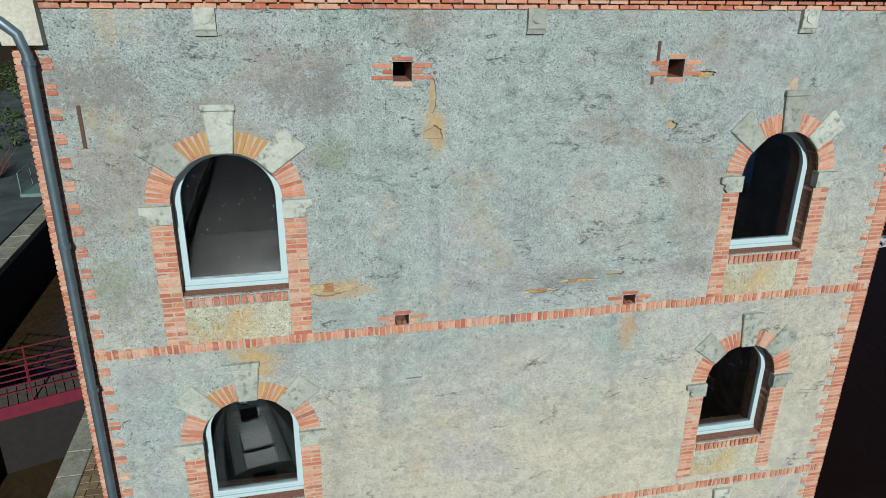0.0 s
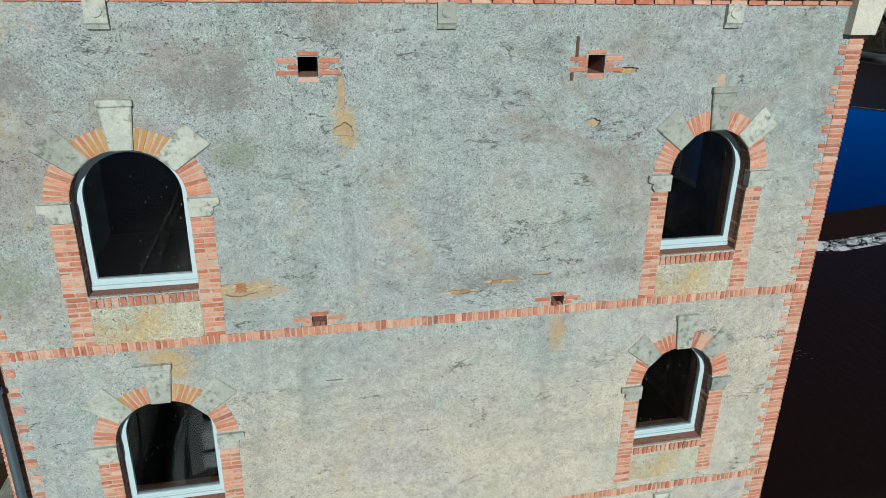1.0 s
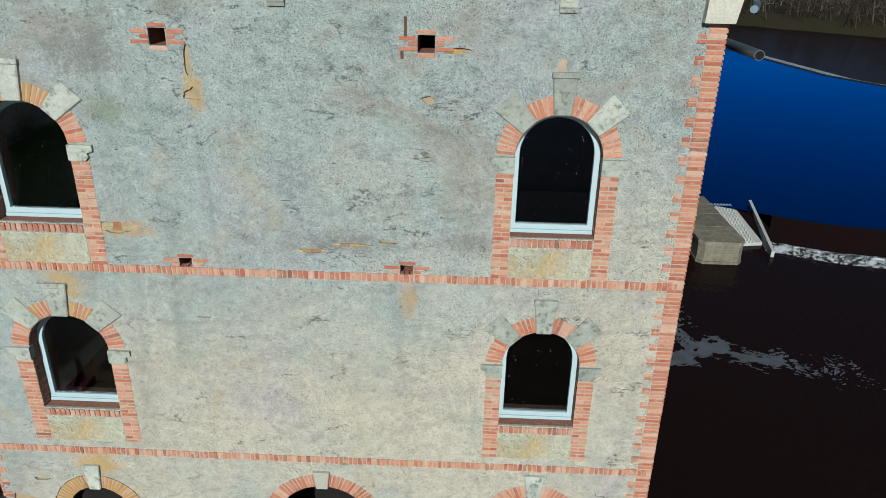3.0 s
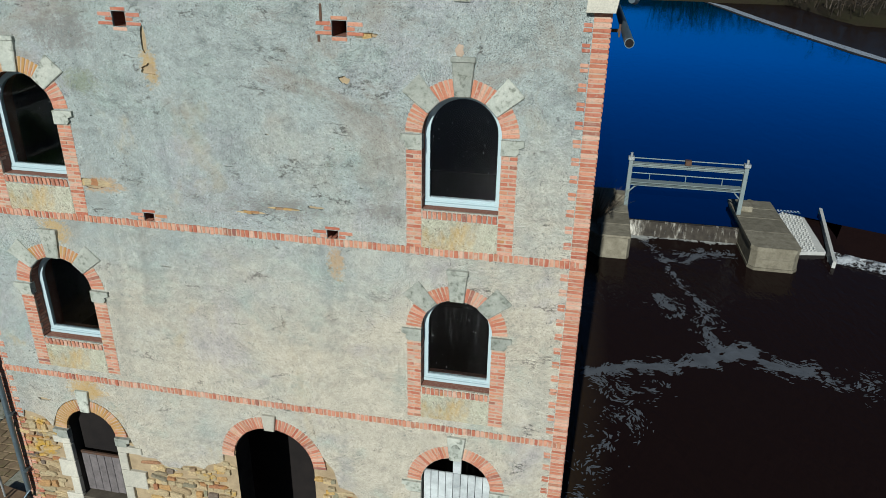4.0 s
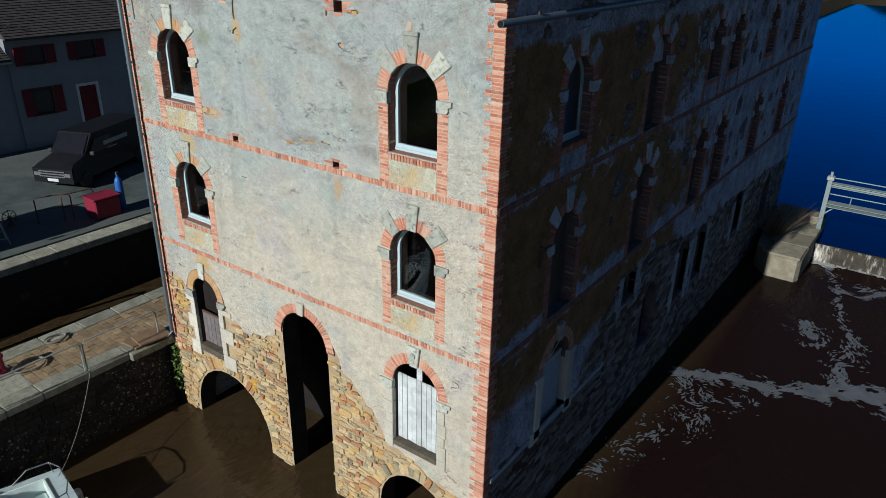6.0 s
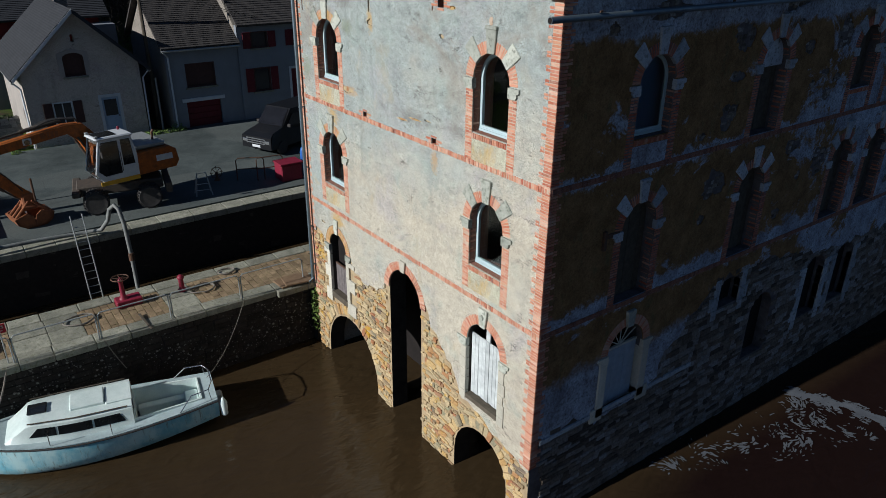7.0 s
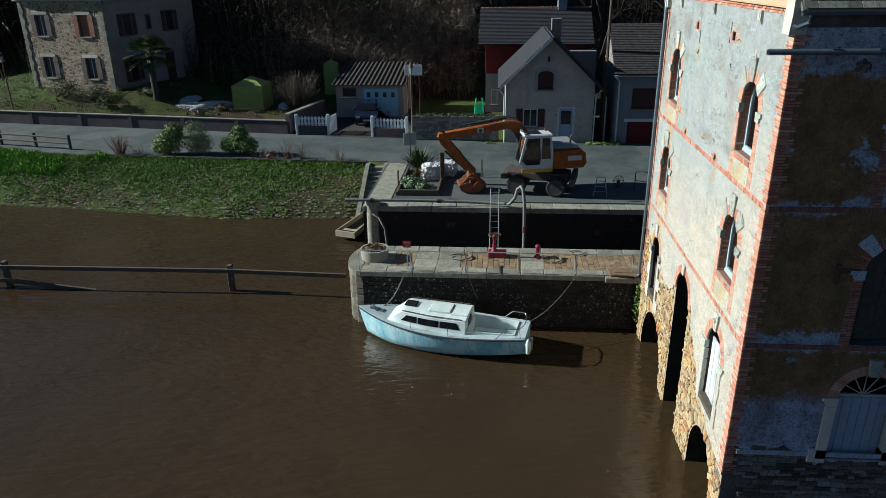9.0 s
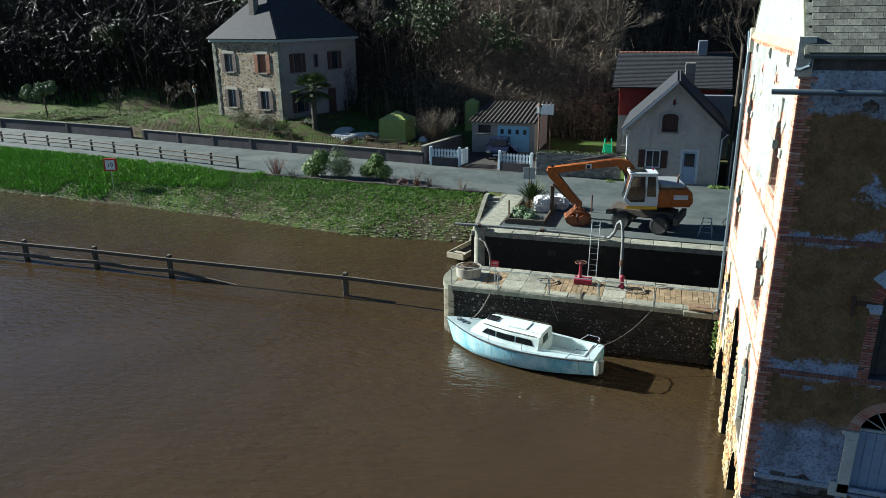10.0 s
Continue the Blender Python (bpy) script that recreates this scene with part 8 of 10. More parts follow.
RED_TWIG = leaves_material("reddish_twigs", (0.10, 0.045, 0.03), (0.20, 0.10, 0.07))
bare_shrub((-19.0, -21.3, 2.2), 1.5, 1.0, 90, "bare reddish shrub beside the road", 71, RED_TWIG)
shrub((-19.3, -17.7, 2.2), [(0, -0.4, 0.95, 0.85, 1.0), (0.1, -0.9, 0.65, 0.65, 0.9), (0, -0.1, 1.45, 0.6, 1.0)], 2300, 0.095, LEAF_BRIGHT, "bright evergreen shrub with long leaves", 72)
shrub((-19.4, -16.5, 2.2), [(0, 0, 1.2, 0.9, 1.15), (0, 0.2, 0.75, 0.88, 0.9)], 3600, 0.055, LEAF_GREY, "dense pale green clipped shrub", 73)
shrub((-19.5, -13.8, 2.2), [(0, 0, 0.9, 0.82, 0.9), (0.1, 0.6, 0.65, 0.62, 0.8), (0, -0.6, 0.65, 0.62, 0.8), (0, 0.1, 1.4, 0.5, 1.0)], 2300, 0.095, LEAF_BRIGHT, "loose bright green shrub", 74)
for k, (x, y, h) in enumerate(((-18.6, -10.6, 1.5), (-18.5, -9.6, 1.2), (-18.3, -7.3, 1.0), (-18.6, -12.2, 0.8), (-19.3, -20.2, 0.8))):
    bare_shrub((x, y, 2.2), h, 0.8, 26, "thin bare roadside shrub", 80 + k)
shrub((-18.3, -11.4, 2.2), [(0, 0, 0.3, 0.4, 0.8), (0, 1.0, 0.25, 0.3, 0.8)], 380, 0.06, leaves_material("russet_leaves", (0.10, 0.04, 0.025), (0.18, 0.08, 0.05)), "low russet shrub on the kerb", 79)
bm = bmesh.new()
for i in range(34):
    y = -22.5 + 0.5 * i
    x = along(BANK_TOP, y) - 0.15
    box(bm, (x - 0.16, y, 1.9), (x + 0.14, y + 0.48, 2.36 + rnd.uniform(-0.03, 0.03)), 0.02)
tagged(part("kerb_stones", bm, QUAYWALL), "low dark kerb stones on the bank top", "kerb", "", "structure")

# ---------- wooden roadside fence ----------
roadfence = thing("roadside_fence", "dark wooden post and rail fence beside the road", "fence", (0, 0, 0))
line = [(-20.3, -25.3), (-20.9, -28.0), (-21.5, -30.8), (-22.1, -33.6), (-22.7, -36.4), (-23.2, -39.2), (-23.7, -42.0), (-24.2, -44.8), (-24.6, -47.7), (-25.0, -50.8), (-25.4, -54.0), (-25.8, -57.3), (-26.2, -60.6)]
for x, y in line:
    bm = bmesh.new()
    box(bm, (x - 0.07, y - 0.07, 1.7), (x + 0.07, y + 0.07, 3.22), 0.015)
    part("post", bm, WOODDARK, roadfence)
for (x0, y0), (x1, y1) in zip(line, line[1:]):
    for z in (3.02, 2.66):
        bm = bmesh.new()
        tube(bm, (x0 + 0.06, y0, z), (x1 + 0.06, y1, z), 0.055, n=6)
        part("rail", bm, WOODDARK, roadfence)
warn = thing("speed_sign", "square white speed sign with a red border facing the river", "sign", (-17.35, -34.3, 0.9), 20)
bm = bmesh.new()
tube(bm, (0, 0, -0.3), (0, 0, 1.4), 0.03, n=8)
part("post", bm, GALV, warn)
SIGNRED, SIGNWHITE, SIGNBLACK = simple("sign_border_red", (0.42, 0.02, 0.03), (0.38, 0.02, 0.03), 4, 0.4, 0.02), simple("sign_white", (0.82, 0.83, 0.83), (0.76, 0.77, 0.78), 4, 0.4, 0.02), simple("sign_black", (0.02, 0.02, 0.03), (0.03, 0.03, 0.04), 4, 0.4, 0.02)
for name, w, x, m in (("border", 0.46, 0.035, SIGNRED), ("face", 0.35, 0.045, SIGNWHITE)):
    bm = bmesh.new()
    box(bm, (x - (0.16 if name == "border" else 0.02), -w, 1.75 - w), (x, w, 1.75 + w), 0.004)
    part(name, bm, m, warn)
curve = bpy.data.curves.new("digits", "FONT")
curve.body, curve.size, curve.extrude, curve.align_x, curve.align_y = "10", 0.46, 0.003, "CENTER", "CENTER"
digits = new("digits", curve)
dg = bpy.context.evaluated_depsgraph_get()
dig_me = bpy.data.meshes.new_from_object(digits.evaluated_get(dg))
bpy.data.objects.remove(digits)
dig_me.materials.append(SIGNBLACK)
piece("digits", dig_me, warn, pose(0.050, 0, 1.75, 90, 0, 90))

# ---------- garden walls, lamps, fences ----------
STUCCO = simple("grey_wall_stucco", (0.10, 0.092, 0.10), (0.05, 0.046, 0.05), 0.8, 0.95, 0.4, fine=18)


def garden_wall(name, pts, z0, z1, material, label):
    wall = thing(name, label, "garden wall", (0, 0, 0), 0, "", "structure")
    for (x0, y0), (x1, y1) in zip(pts, pts[1:]):
        d = Vector((x1 - x0, y1 - y0, 0))
        m = pose(x0, y0, 0, 0, 0, math.degrees(math.atan2(d.y, d.x)))
        bm = bmesh.new()
        box(bm, (0, -0.12, z0), (d.length, 0.12, z1), 0.01, m)
        part("panel", bm, material, wall)
        bm = bmesh.new()
        box(bm, (-0.03, -0.17, z1), (d.length - 0.03, 0.17, z1 + 0.07), 0.012, m)
        part("coping", bm, GRANITE, wall)
        bm = bmesh.new()
        box(bm, (-0.14, -0.16, z0), (0.14, 0.16, z1 - 0.02), 0.01, m)
        part("pilaster", bm, material, wall)
    return wall


garden_wall("garden_wall_south", [(-32.4, -62), (-31.2, -52), (-30.0, -43.2)], 1.9, 3.25, STUCCO, "stained grey stucco garden wall beside the road")
garden_wall("garden_wall_north", [(-29.7, -41.5), (-29.0, -37.2), (-28.3, -33.0), (-27.7, -28.8), (-27.1, -24.6), (-26.5, -20.4), (-25.9, -16.2), (-25.35, -12.4)], 1.9, 3.15, STUCCO, "grey stucco garden wall with pilasters")
garden_wall("garden_wall_side", [(-25.4, -12.4), (-31.0, -11.2)], 2.0, 3.6, STUCCO, "wall between garden and drive")
railing2 = thing("garden_railing", "thin dark iron railing on the garden wall", "railing", (0, 0, 0))
for pts in ([(-32.4, -62), (-30.0, -43.2)], [(-29.7, -41.5), (-25.6, -14.2)]):
    (x0, y0), (x1, y1) = pts
    n = int(math.hypot(x1 - x0, y1 - y0) / 0.16)
    bm = bmesh.new()
    for i in range(n + 1):
        x, y = x0 + (x1 - x0) * i / n, y0 + (y1 - y0) * i / n
        box(bm, (x - 0.01, y - 0.01, 3.2), (x + 0.01, y + 0.01, 4.02))
    tagged(part("bar", bm, IRON, railing2), kind="stuff")
    for z in (3.3, 3.92):
        bm = bmesh.new()
        tube(bm, (x0, y0, z), (x1, y1, z), 0.018, n=5)
        part("rail", bm, IRON, railing2)


def street_lamp(at, height, turn=0):
    lamp = thing("street_lamp", "dark lantern street lamp on a slim post", "street lamp", at, turn, "street lamps")
    bm = bmesh.new()
    lathe(bm, [(0.10, 0), (0.10, 0.5), (0.06, 0.6), (0.045, height - 0.55)], 10)
    part("post", bm, IRON, lamp, "", True)
    bm = bmesh.new()
    lathe(bm, [(0.09, height - 0.55), (0.17, height - 0.12), (0.15, height - 0.12)], 6)
    part("glass", bm, GALV, lamp, "clear lantern glass")
    bm = bmesh.new()
    lathe(bm, [(0.20, height - 0.12), (0.10, height + 0.06), (0.02, height + 0.14)], 6)
    part("cap", bm, IRON, lamp)
    return lamp


street_lamp((-29.3, -35.1, 2.25), 5.0)
street_lamp((-25.6, -3.75, 2.25), 4.6)
# plain white board, taken for a basketball backboard, built without a hoop
board = thing("notice_board", "white rectangular board raised on two posts", "board", (-30.2, -4.1, 2.2))
for y in (-0.5, 0.4):
    bm = bmesh.new()
    tube(bm, (0, y, 0), (0, y, 3.9), 0.04, n=6)
    part("post", bm, IRON, board)
bm = bmesh.new()
box(bm, (0.05, -0.66, 3.4), (0.10, 0.62, 4.15), 0.01)
part("panel", bm, SIGNWHITE, board, "white sunlit panel")
WHITEPAINT = simple("white_fence_paint", (0.62, 0.70, 0.74), (0.52, 0.60, 0.65), 5, 0.5, 0.05)


def picket(at, turn, length, label):
    ob = thing("picket_fence", label, "fence", at, turn, "white picket fences")
    bm = bmesh.new()
    box(bm, (0, -0.10, 0), (length, 0.10, 0.62), 0.01)
    part("base_wall", bm, STUCCO, ob, "grey low wall")
    for i in range(int(length / 0.24)):
        bm = bmesh.new()
        x = 0.06 + 0.24 * i
        prism(bm, [(x, 0.64), (x + 0.15, 0.64), (x + 0.15, 1.22), (x + 0.075, 1.30), (x, 1.22)], [], lambda u, v, d: Vector((u, -0.03 + d, v)), 0.03)
        part("picket", bm, WHITEPAINT, ob)
    for z in (0.74, 1.08):
        bm = bmesh.new()
        box(bm, (0, 0.0, z), (length, 0.04, z + 0.08))
        part("rail", bm, WHITEPAINT, ob)
    for x in (0, length):
        bm = bmesh.new()
        box(bm, (x - 0.09, -0.11, 0), (x + 0.09, 0.11, 1.42), 0.015)
        part("post", bm, WHITEPAINT, ob)
    return ob


picket((-25.1, -11.7, 2.26), 90, 2.2, "white picket fence on a low wall by the drive")
picket((-24.6, -6.35, 2.26), 83, 2.4, "white picket fence on a low wall beside the lamp")
leaf = thing("picket_gate", "open white picket gate leaf", "gate", (-25.0, -9.45, 2.26), 170)
for i in range(7):
    bm = bmesh.new()
    x = 0.05 + 0.2 * i
    prism(bm, [(x, 0.1), (x + 0.13, 0.1), (x + 0.13, 1.2), (x + 0.065, 1.28), (x, 1.2)], [], lambda u, v, d: Vector((u, -0.03 + d, v)), 0.03)
    part("picket", bm, WHITEPAINT, leaf)
for z in (0.25, 1.0):
    bm = bmesh.new()
    box(bm, (0, 0, z), (1.4, 0.04, z + 0.09))
    part("rail", bm, WHITEPAINT, leaf)
IVYWALL = simple("mossy_rubble_wall", (0.16, 0.15, 0.14), (0.09, 0.09, 0.075), 2, 0.95, 0.6, fine=12)
IVYSTONE = simple("grey_wall_stone", (0.32, 0.30, 0.27), (0.19, 0.18, 0.155), 3, 0.95, 0.6, fine=14, vary=0.4)
bm = bmesh.new()
box(bm, (-24.2, -3.6, 1.9), (-23.8, 2.2, 3.85), 0.05)
hedge_wall = tagged(part("garden_wall_ivy", bm, IVYWALL), "low mossy stone wall with ivy on top", "garden wall", "", "structure")
rnd = random.Random(404)
WALLSTONES = []
for k in range(4):
    bm = bmesh.new()
    box(bm, (-0.05, -0.5, -0.5), (0.05, 0.5, 0.5), 0.03)
    for v in bm.verts:
        v.co += Vector((rnd.uniform(-0.015, 0.015), rnd.uniform(-0.09, 0.09), rnd.uniform(-0.09, 0.09)))
    WALLSTONES.append(mesh_of(bm, "wall_stone"))
    WALLSTONES[-1].materials.append(IVYSTONE)
z = 2.28
while z < 3.75:
    h, y = rnd.uniform(0.13, 0.22), -3.56
    while y < 2.1:
        w = min(rnd.uniform(0.16, 0.42), 2.18 - y)
        piece("stone", rnd.choice(WALLSTONES), hedge_wall, pose(-23.79, y + w / 2, z + h / 2, rnd.uniform(-3, 3)) @ Matrix.Diagonal((1, w - 0.02, h - 0.015, 1)))
        y += w
    z += h
bm = bmesh.new()
leaf_cloud(bm, [(-24.0, -3.3 + 0.45 * i, 3.85, 0.32, 0.5) for i in range(12)], 1600, 0.06, 66)
tagged(part("ivy", bm, LEAF_DARK, hedge_wall, "dark ivy leaves"), kind="stuff")

# ---------- houses ----------
SLATE_ROOF = simple("blue_grey_slate", (0.036, 0.040, 0.047), (0.02, 0.023, 0.028), 2.5, 0.8, 0.35, fine=14)
OLD_SLATE = simple("lichen_slate", (0.022, 0.021, 0.022), (0.075, 0.07, 0.066), 5.0, 0.85, 0.5, fine=14)
HOUSEGREY = make_plaster("grey_house_render", (0.24, 0.22, 0.19), (0.19, 0.175, 0.16), (0.075, 0.09, 0.095), (0.19, 0.17, 0.14))
HOUSEPALE = simple("cream_house_render", (0.38, 0.35, 0.32), (0.28, 0.26, 0.245), 1.2, 0.95, 0.3, fine=20)
HOUSEBLUE = simple("pale_blue_house_render", (0.22, 0.245, 0.27), (0.175, 0.195, 0.22), 1.2, 0.95, 0.2, fine=20)
def make_rubble_front(name, tones, lime, size):
    """Rubble stones in lime joints."""
    n = Nodes(name)
    cell, joint = n.voronoi(size, (1.0, 1.0, 1.7), "F1", "Color"), n.voronoi(size, (1.0, 1.0, 1.7), "DISTANCE_TO_EDGE")
    sep = n.t.nodes.new("ShaderNodeSeparateColor")
    n.link(cell, sep.inputs[0])
    tone = n.ramp(sep.outputs[0], *zip((0.0, 0.3, 0.55, 0.8, 1.0), tones))
    tone = n.mix(0.6, tone, n.ramp(n.noise(14, 5, 0.7), (0.35, 0.55), (0.65, 1.35)), "MULTIPLY")
    col = n.mix(n.ramp(joint, (0.02, 1.0), (0.07, 0.0)), tone, lime)
    n.bump(n.ramp(joint, (0.0, 0.0), (0.12, 1.0)), 0.8, 0.05)
    return n.done(col, 0.95, 0.0, 0.1)


COTTAGEWALL = make_plaster("patchy_cottage_render", (0.50, 0.455, 0.40), (0.37, 0.345, 0.315), (0.11, 0.105, 0.10), (0.34, 0.30, 0.25), 0.9)
REDWALL = simple("red_cladding", (0.24, 0.03, 0.025), (0.18, 0.022, 0.02), 2, 0.8, 0.3, fine=10)
SHUTTER_BROWN = simple("brown_shutter", (0.07, 0.035, 0.03), (0.05, 0.025, 0.022), 6, 0.7, 0.3)
SHUTTER_GREY = simple("grey_brown_shutter", (0.14, 0.11, 0.095), (0.10, 0.08, 0.07), 6, 0.75, 0.3)
SHUTTER_TAN = simple("orange_brown_shutter", (0.26, 0.11, 0.06), (0.20, 0.085, 0.05), 6, 0.7, 0.3)
DARKGLASS = simple("dark_house_glass", (0.02, 0.022, 0.028), (0.03, 0.032, 0.04), 4, 0.1, 0.0, spec=0.5)
BLUEDOOR = simple("pale_blue_door", (0.34, 0.44, 0.56), (0.28, 0.37, 0.49), 5, 0.5, 0.1)
WINERED = simple("dark_red_door", (0.13, 0.012, 0.02), (0.09, 0.01, 0.016), 5, 0.6, 0.15)


def house_window(house, u, z, w, h, trim=None, shutters=None, arched=False, fill=None, sill=True):
    """A window on the wall plane y = 0 of a house (y points out of the wall)."""
    win = bmesh.new()
    box(win, (u - w / 2, -0.12, z), (u + w / 2, -0.09, z + h))
    win = part("window", win, fill or DARKGLASS, house)
    fr = bmesh.new()
    loop = arch(u, w + 0.02, z - 0.01, z + h - w * 0.25, 8, w * 0.25) if arched else quad(u, z + h / 2, w + 0.02, h + 0.02)
    hole = arch(u, w - 0.12, z + 0.06, z + h - w * 0.25 - 0.03, 8, w * 0.22) if arched else quad(u, z + h / 2, w - 0.12, h - 0.12)
    prism(fr, loop, [hole], lambda a, b, d: Vector((a, 0.01 - d, b)), 0.12)
    part("frame", fr, trim or CABWHITE, win)
    if fill is None:
        bar = bmesh.new()
        box(bar, (u - 0.025, -0.09, z + 0.05), (u + 0.025, -0.06, z + h - 0.05))
        part("glazing_bar", bar, CABWHITE, win)
    if sill:
        sl = bmesh.new()
        box(sl, (u - w / 2 - 0.1, -0.02, z - 0.10), (u + w / 2 + 0.1, 0.10, z - 0.01), 0.01)
        part("sill", sl, GRANITE, win)
    if shutters:
        for s in (-1, 1):
            sh = bmesh.new()
            box(sh, (u + s * (w / 2 + 0.03), 0.012, z), (u + s * (w / 2 + 0.03 + w * 0.46), 0.055, z + h), 0.008)
            for q in (0.2, 0.8):
                box(sh, (u + s * (w / 2 + 0.05), 0.055, z + h * q - 0.05), (u + s * (w / 2 + w * 0.46), 0.07, z + h * q + 0.05))
            part("shutter", sh, shutters, win, "open wooden shutter")
    return win


def house_door(house, u, z, w, h, material, half=False):
    d = bmesh.new()
    box(d, (u - w / 2, -0.10, z), (u + w / 2, -0.05, z + h), 0.01)
    for q in (0.12, 0.55):
        box(d, (u - w * 0.35, -0.05, z + h * q), (u + w * 0.35, -0.035, z + h * (q + 0.32)), 0.01)
    d = part("door", d, material, house)
    f = bmesh.new()
    prism(f, quad(u, z + h / 2, w + 0.26, h + 0.24), [quad(u, z + h / 2 - 0.02, w - 0.02, h)], lambda a, b, dd: Vector((a, 0.02 - dd, b)), 0.10)
    part("door_frame", f, CABWHITE, d)
    if half:
        g = bmesh.new()
        box(g, (u - w * 0.36, -0.05, z + h * 0.5), (u + w * 0.36, -0.03, z + h * 0.92))
        part("door_glass", g, DARKGLASS, d)
    k = bmesh.new()
    tube(k, (u + w * 0.4, -0.05, z + h * 0.48), (u + w * 0.4, 0.02, z + h * 0.48), 0.03, n=8)
    part("door_handle", k, IRON, d)


def slab_roof(house, name, pts, material, thick=0.12, label=""):
    """A roof plane through four points."""
    bm = bmesh.new()
    n = (Vector(pts[1]) - Vector(pts[0])).cross(Vector(pts[-1]) - Vector(pts[0])).normalized()
    if n.z < 0:
        n = -n
    a = [bm.verts.new(Vector(p) + n * thick) for p in pts]
    b = [bm.verts.new(p) for p in pts]
    k = len(pts)
    bm.faces.new(a)
    bm.faces.new(b[::-1])
    for i in range(k):
        bm.faces.new((a[i], b[i], b[(i + 1) % k], a[(i + 1) % k]))
    return part(name, bm, material, house, label)


def slate_rows(roof, pts, rows_n, material):
    """Raised slate courses on a roof plane: pts are eave a, eave b, ridge b, ridge a."""
    e0, e1, r1, r0 = [Vector(p) for p in pts]
    n = (e1 - e0).cross(r0 - e0).normalized()
    n = n if n.z > 0 else -n
    for i in range(rows_n):
        f0, f1 = i / rows_n, (i + 1) / rows_n
        bm = bmesh.new()
        q = [e0.lerp(r0, f0) + n * 0.155, e1.lerp(r1, f0) + n * 0.155, e1.lerp(r1, f1) + n * 0.125, e0.lerp(r0, f1) + n * 0.125, e0.lerp(r0, f0) + n * 0.12, e1.lerp(r1, f0) + n * 0.12]
        v = [bm.verts.new(p) for p in q]
        bm.faces.new((v[0], v[1], v[2], v[3]))
        bm.faces.new((v[4], v[5], v[1], v[0]))
        part("slate_course", bm, material, roof)


# gabled cottage; local x along the front (to the north), y towards the river
def house_at(name, label, x, y, z, turn=0.0):
    """A house whose local x runs north along its front and whose local y points out to the river."""
    ob = thing(name, label, "house", (0, 0, 0), 0)
    ob.matrix_basis = pose(x, y, z, 0, 0, turn) @ Matrix(((0, 1, 0, 0), (1, 0, 0, 0), (0, 0, 1, 0), (0, 0, 0, 1)))
    return ob


cottage = house_at("gabled_cottage", "grey rendered cottage with a steep slate gable roof", -23.4, 2.60, 2.2)
W, EV, AP, DP = 5.60, 3.85, 6.55, 8.6
bm = bmesh.new()
win_hole, door_h, up_hole = quad(1.60, 1.62, 0.92, 1.16), quad(3.88, 1.22, 0.86, 2.02), arch(2.5, 0.98, 3.42, 4.34, 8, 0.24)
prism(bm, [(0, -0.3), (W, -0.3), (W, EV), (W / 2, AP), (0, EV)], [win_hole, door_h, up_hole, arch(2.65, 0.16, 5.1, 5.4, 6)], lambda u, v, d: Vector((u, -d, v)), 0.35)
part("front_wall", bm, COTTAGEWALL, cottage, "patchy grey rendered gable wall")
for u0, u1 in ((0.0, 0.3), (W - 0.3, W)):
    bm = bmesh.new()
    box(bm, (u0, -DP, -0.3), (u1, -0.35, EV))
    part("side_wall", bm, HOUSEPALE, cottage, "pale rendered side wall")
house_window(cottage, 1.60, 1.04, 0.92, 1.16, CABWHITE, SHUTTER_BROWN, False, None)
house_window(cottage, 2.5, 3.42, 0.98, 1.16, SHUTTER_BROWN, None, True, SHUTTER_BROWN)
bm = bmesh.new()
prism(bm, [(1.78, 3.49), (1.98, 3.39), (3.02, 3.39), (3.22, 3.49), (3.22, 4.59), (3.02, 4.64), (2.5, 4.79), (1.98, 4.64), (1.78, 4.59)], [arch(2.5, 0.98, 3.42, 4.34, 8, 0.24)], lambda u, v, d: Vector((u, 0.03 - d, v)), 0.03)
part("surround", bm, HOUSEPALE, cottage, "pale smooth band round the upper opening")
house_door(cottage, 3.88, 0.2, 0.86, 2.02, BLUEDOOR, True)
k = (AP - EV) / (W / 2)
for s in (0, 1):
    xe, xr = (-0.42, W / 2) if s == 0 else (W + 0.42, W / 2)
    pts = [(xe, 0.45, EV - 0.42 * k), (xe, -DP - 0.2, EV - 0.42 * k), (xr, -DP - 0.2, AP), (xr, 0.45, AP)]
    rf = slab_roof(cottage, "roof", pts, SLATE_ROOF, 0.14, "blue grey slate roof")
    slate_rows(rf, pts, 34, SLATE_ROOF)
    bm = bmesh.new()
    tube(bm, (xe, 0.4, EV - 0.42 * k - 0.03), (xe, -DP, EV - 0.42 * k - 0.03), 0.06, n=8)
    part("gutter", bm, GALV, cottage)
    bm = bmesh.new()
    prism(bm, [(xe, EV - 0.42 * k - 0.04), (xr, AP - 0.04), (xr, AP + 0.16), (xe, EV - 0.42 * k + 0.14)], [], lambda u, v, d: Vector((u, 0.47 - d, v)), 0.03)
    part("bargeboard", bm, CABWHITE if s == 0 else SLATE_ROOF, cottage, "verge board")
bm = bmesh.new()
pipe(bm, [(-0.40, 0.2, EV - 0.45), (-0.1, 0.08, EV - 0.8), (-0.06, 0.08, 0)], 0.045, 8)
part("downpipe", bm, CABWHITE, cottage)
bm = bmesh.new()
pipe(bm, [(W + 0.40, 0.2, EV - 0.45), (W + 0.1, 0.08, EV - 0.8), (W + 0.06, 0.08, 0)], 0.045, 8)
part("downpipe", bm, CABWHITE, cottage)
bm = bmesh.new()
box(bm, (3.2, -7.6, 5.6), (3.9, -6.9, 7.3), 0.03)
part("chimney", bm, HOUSEGREY, cottage)

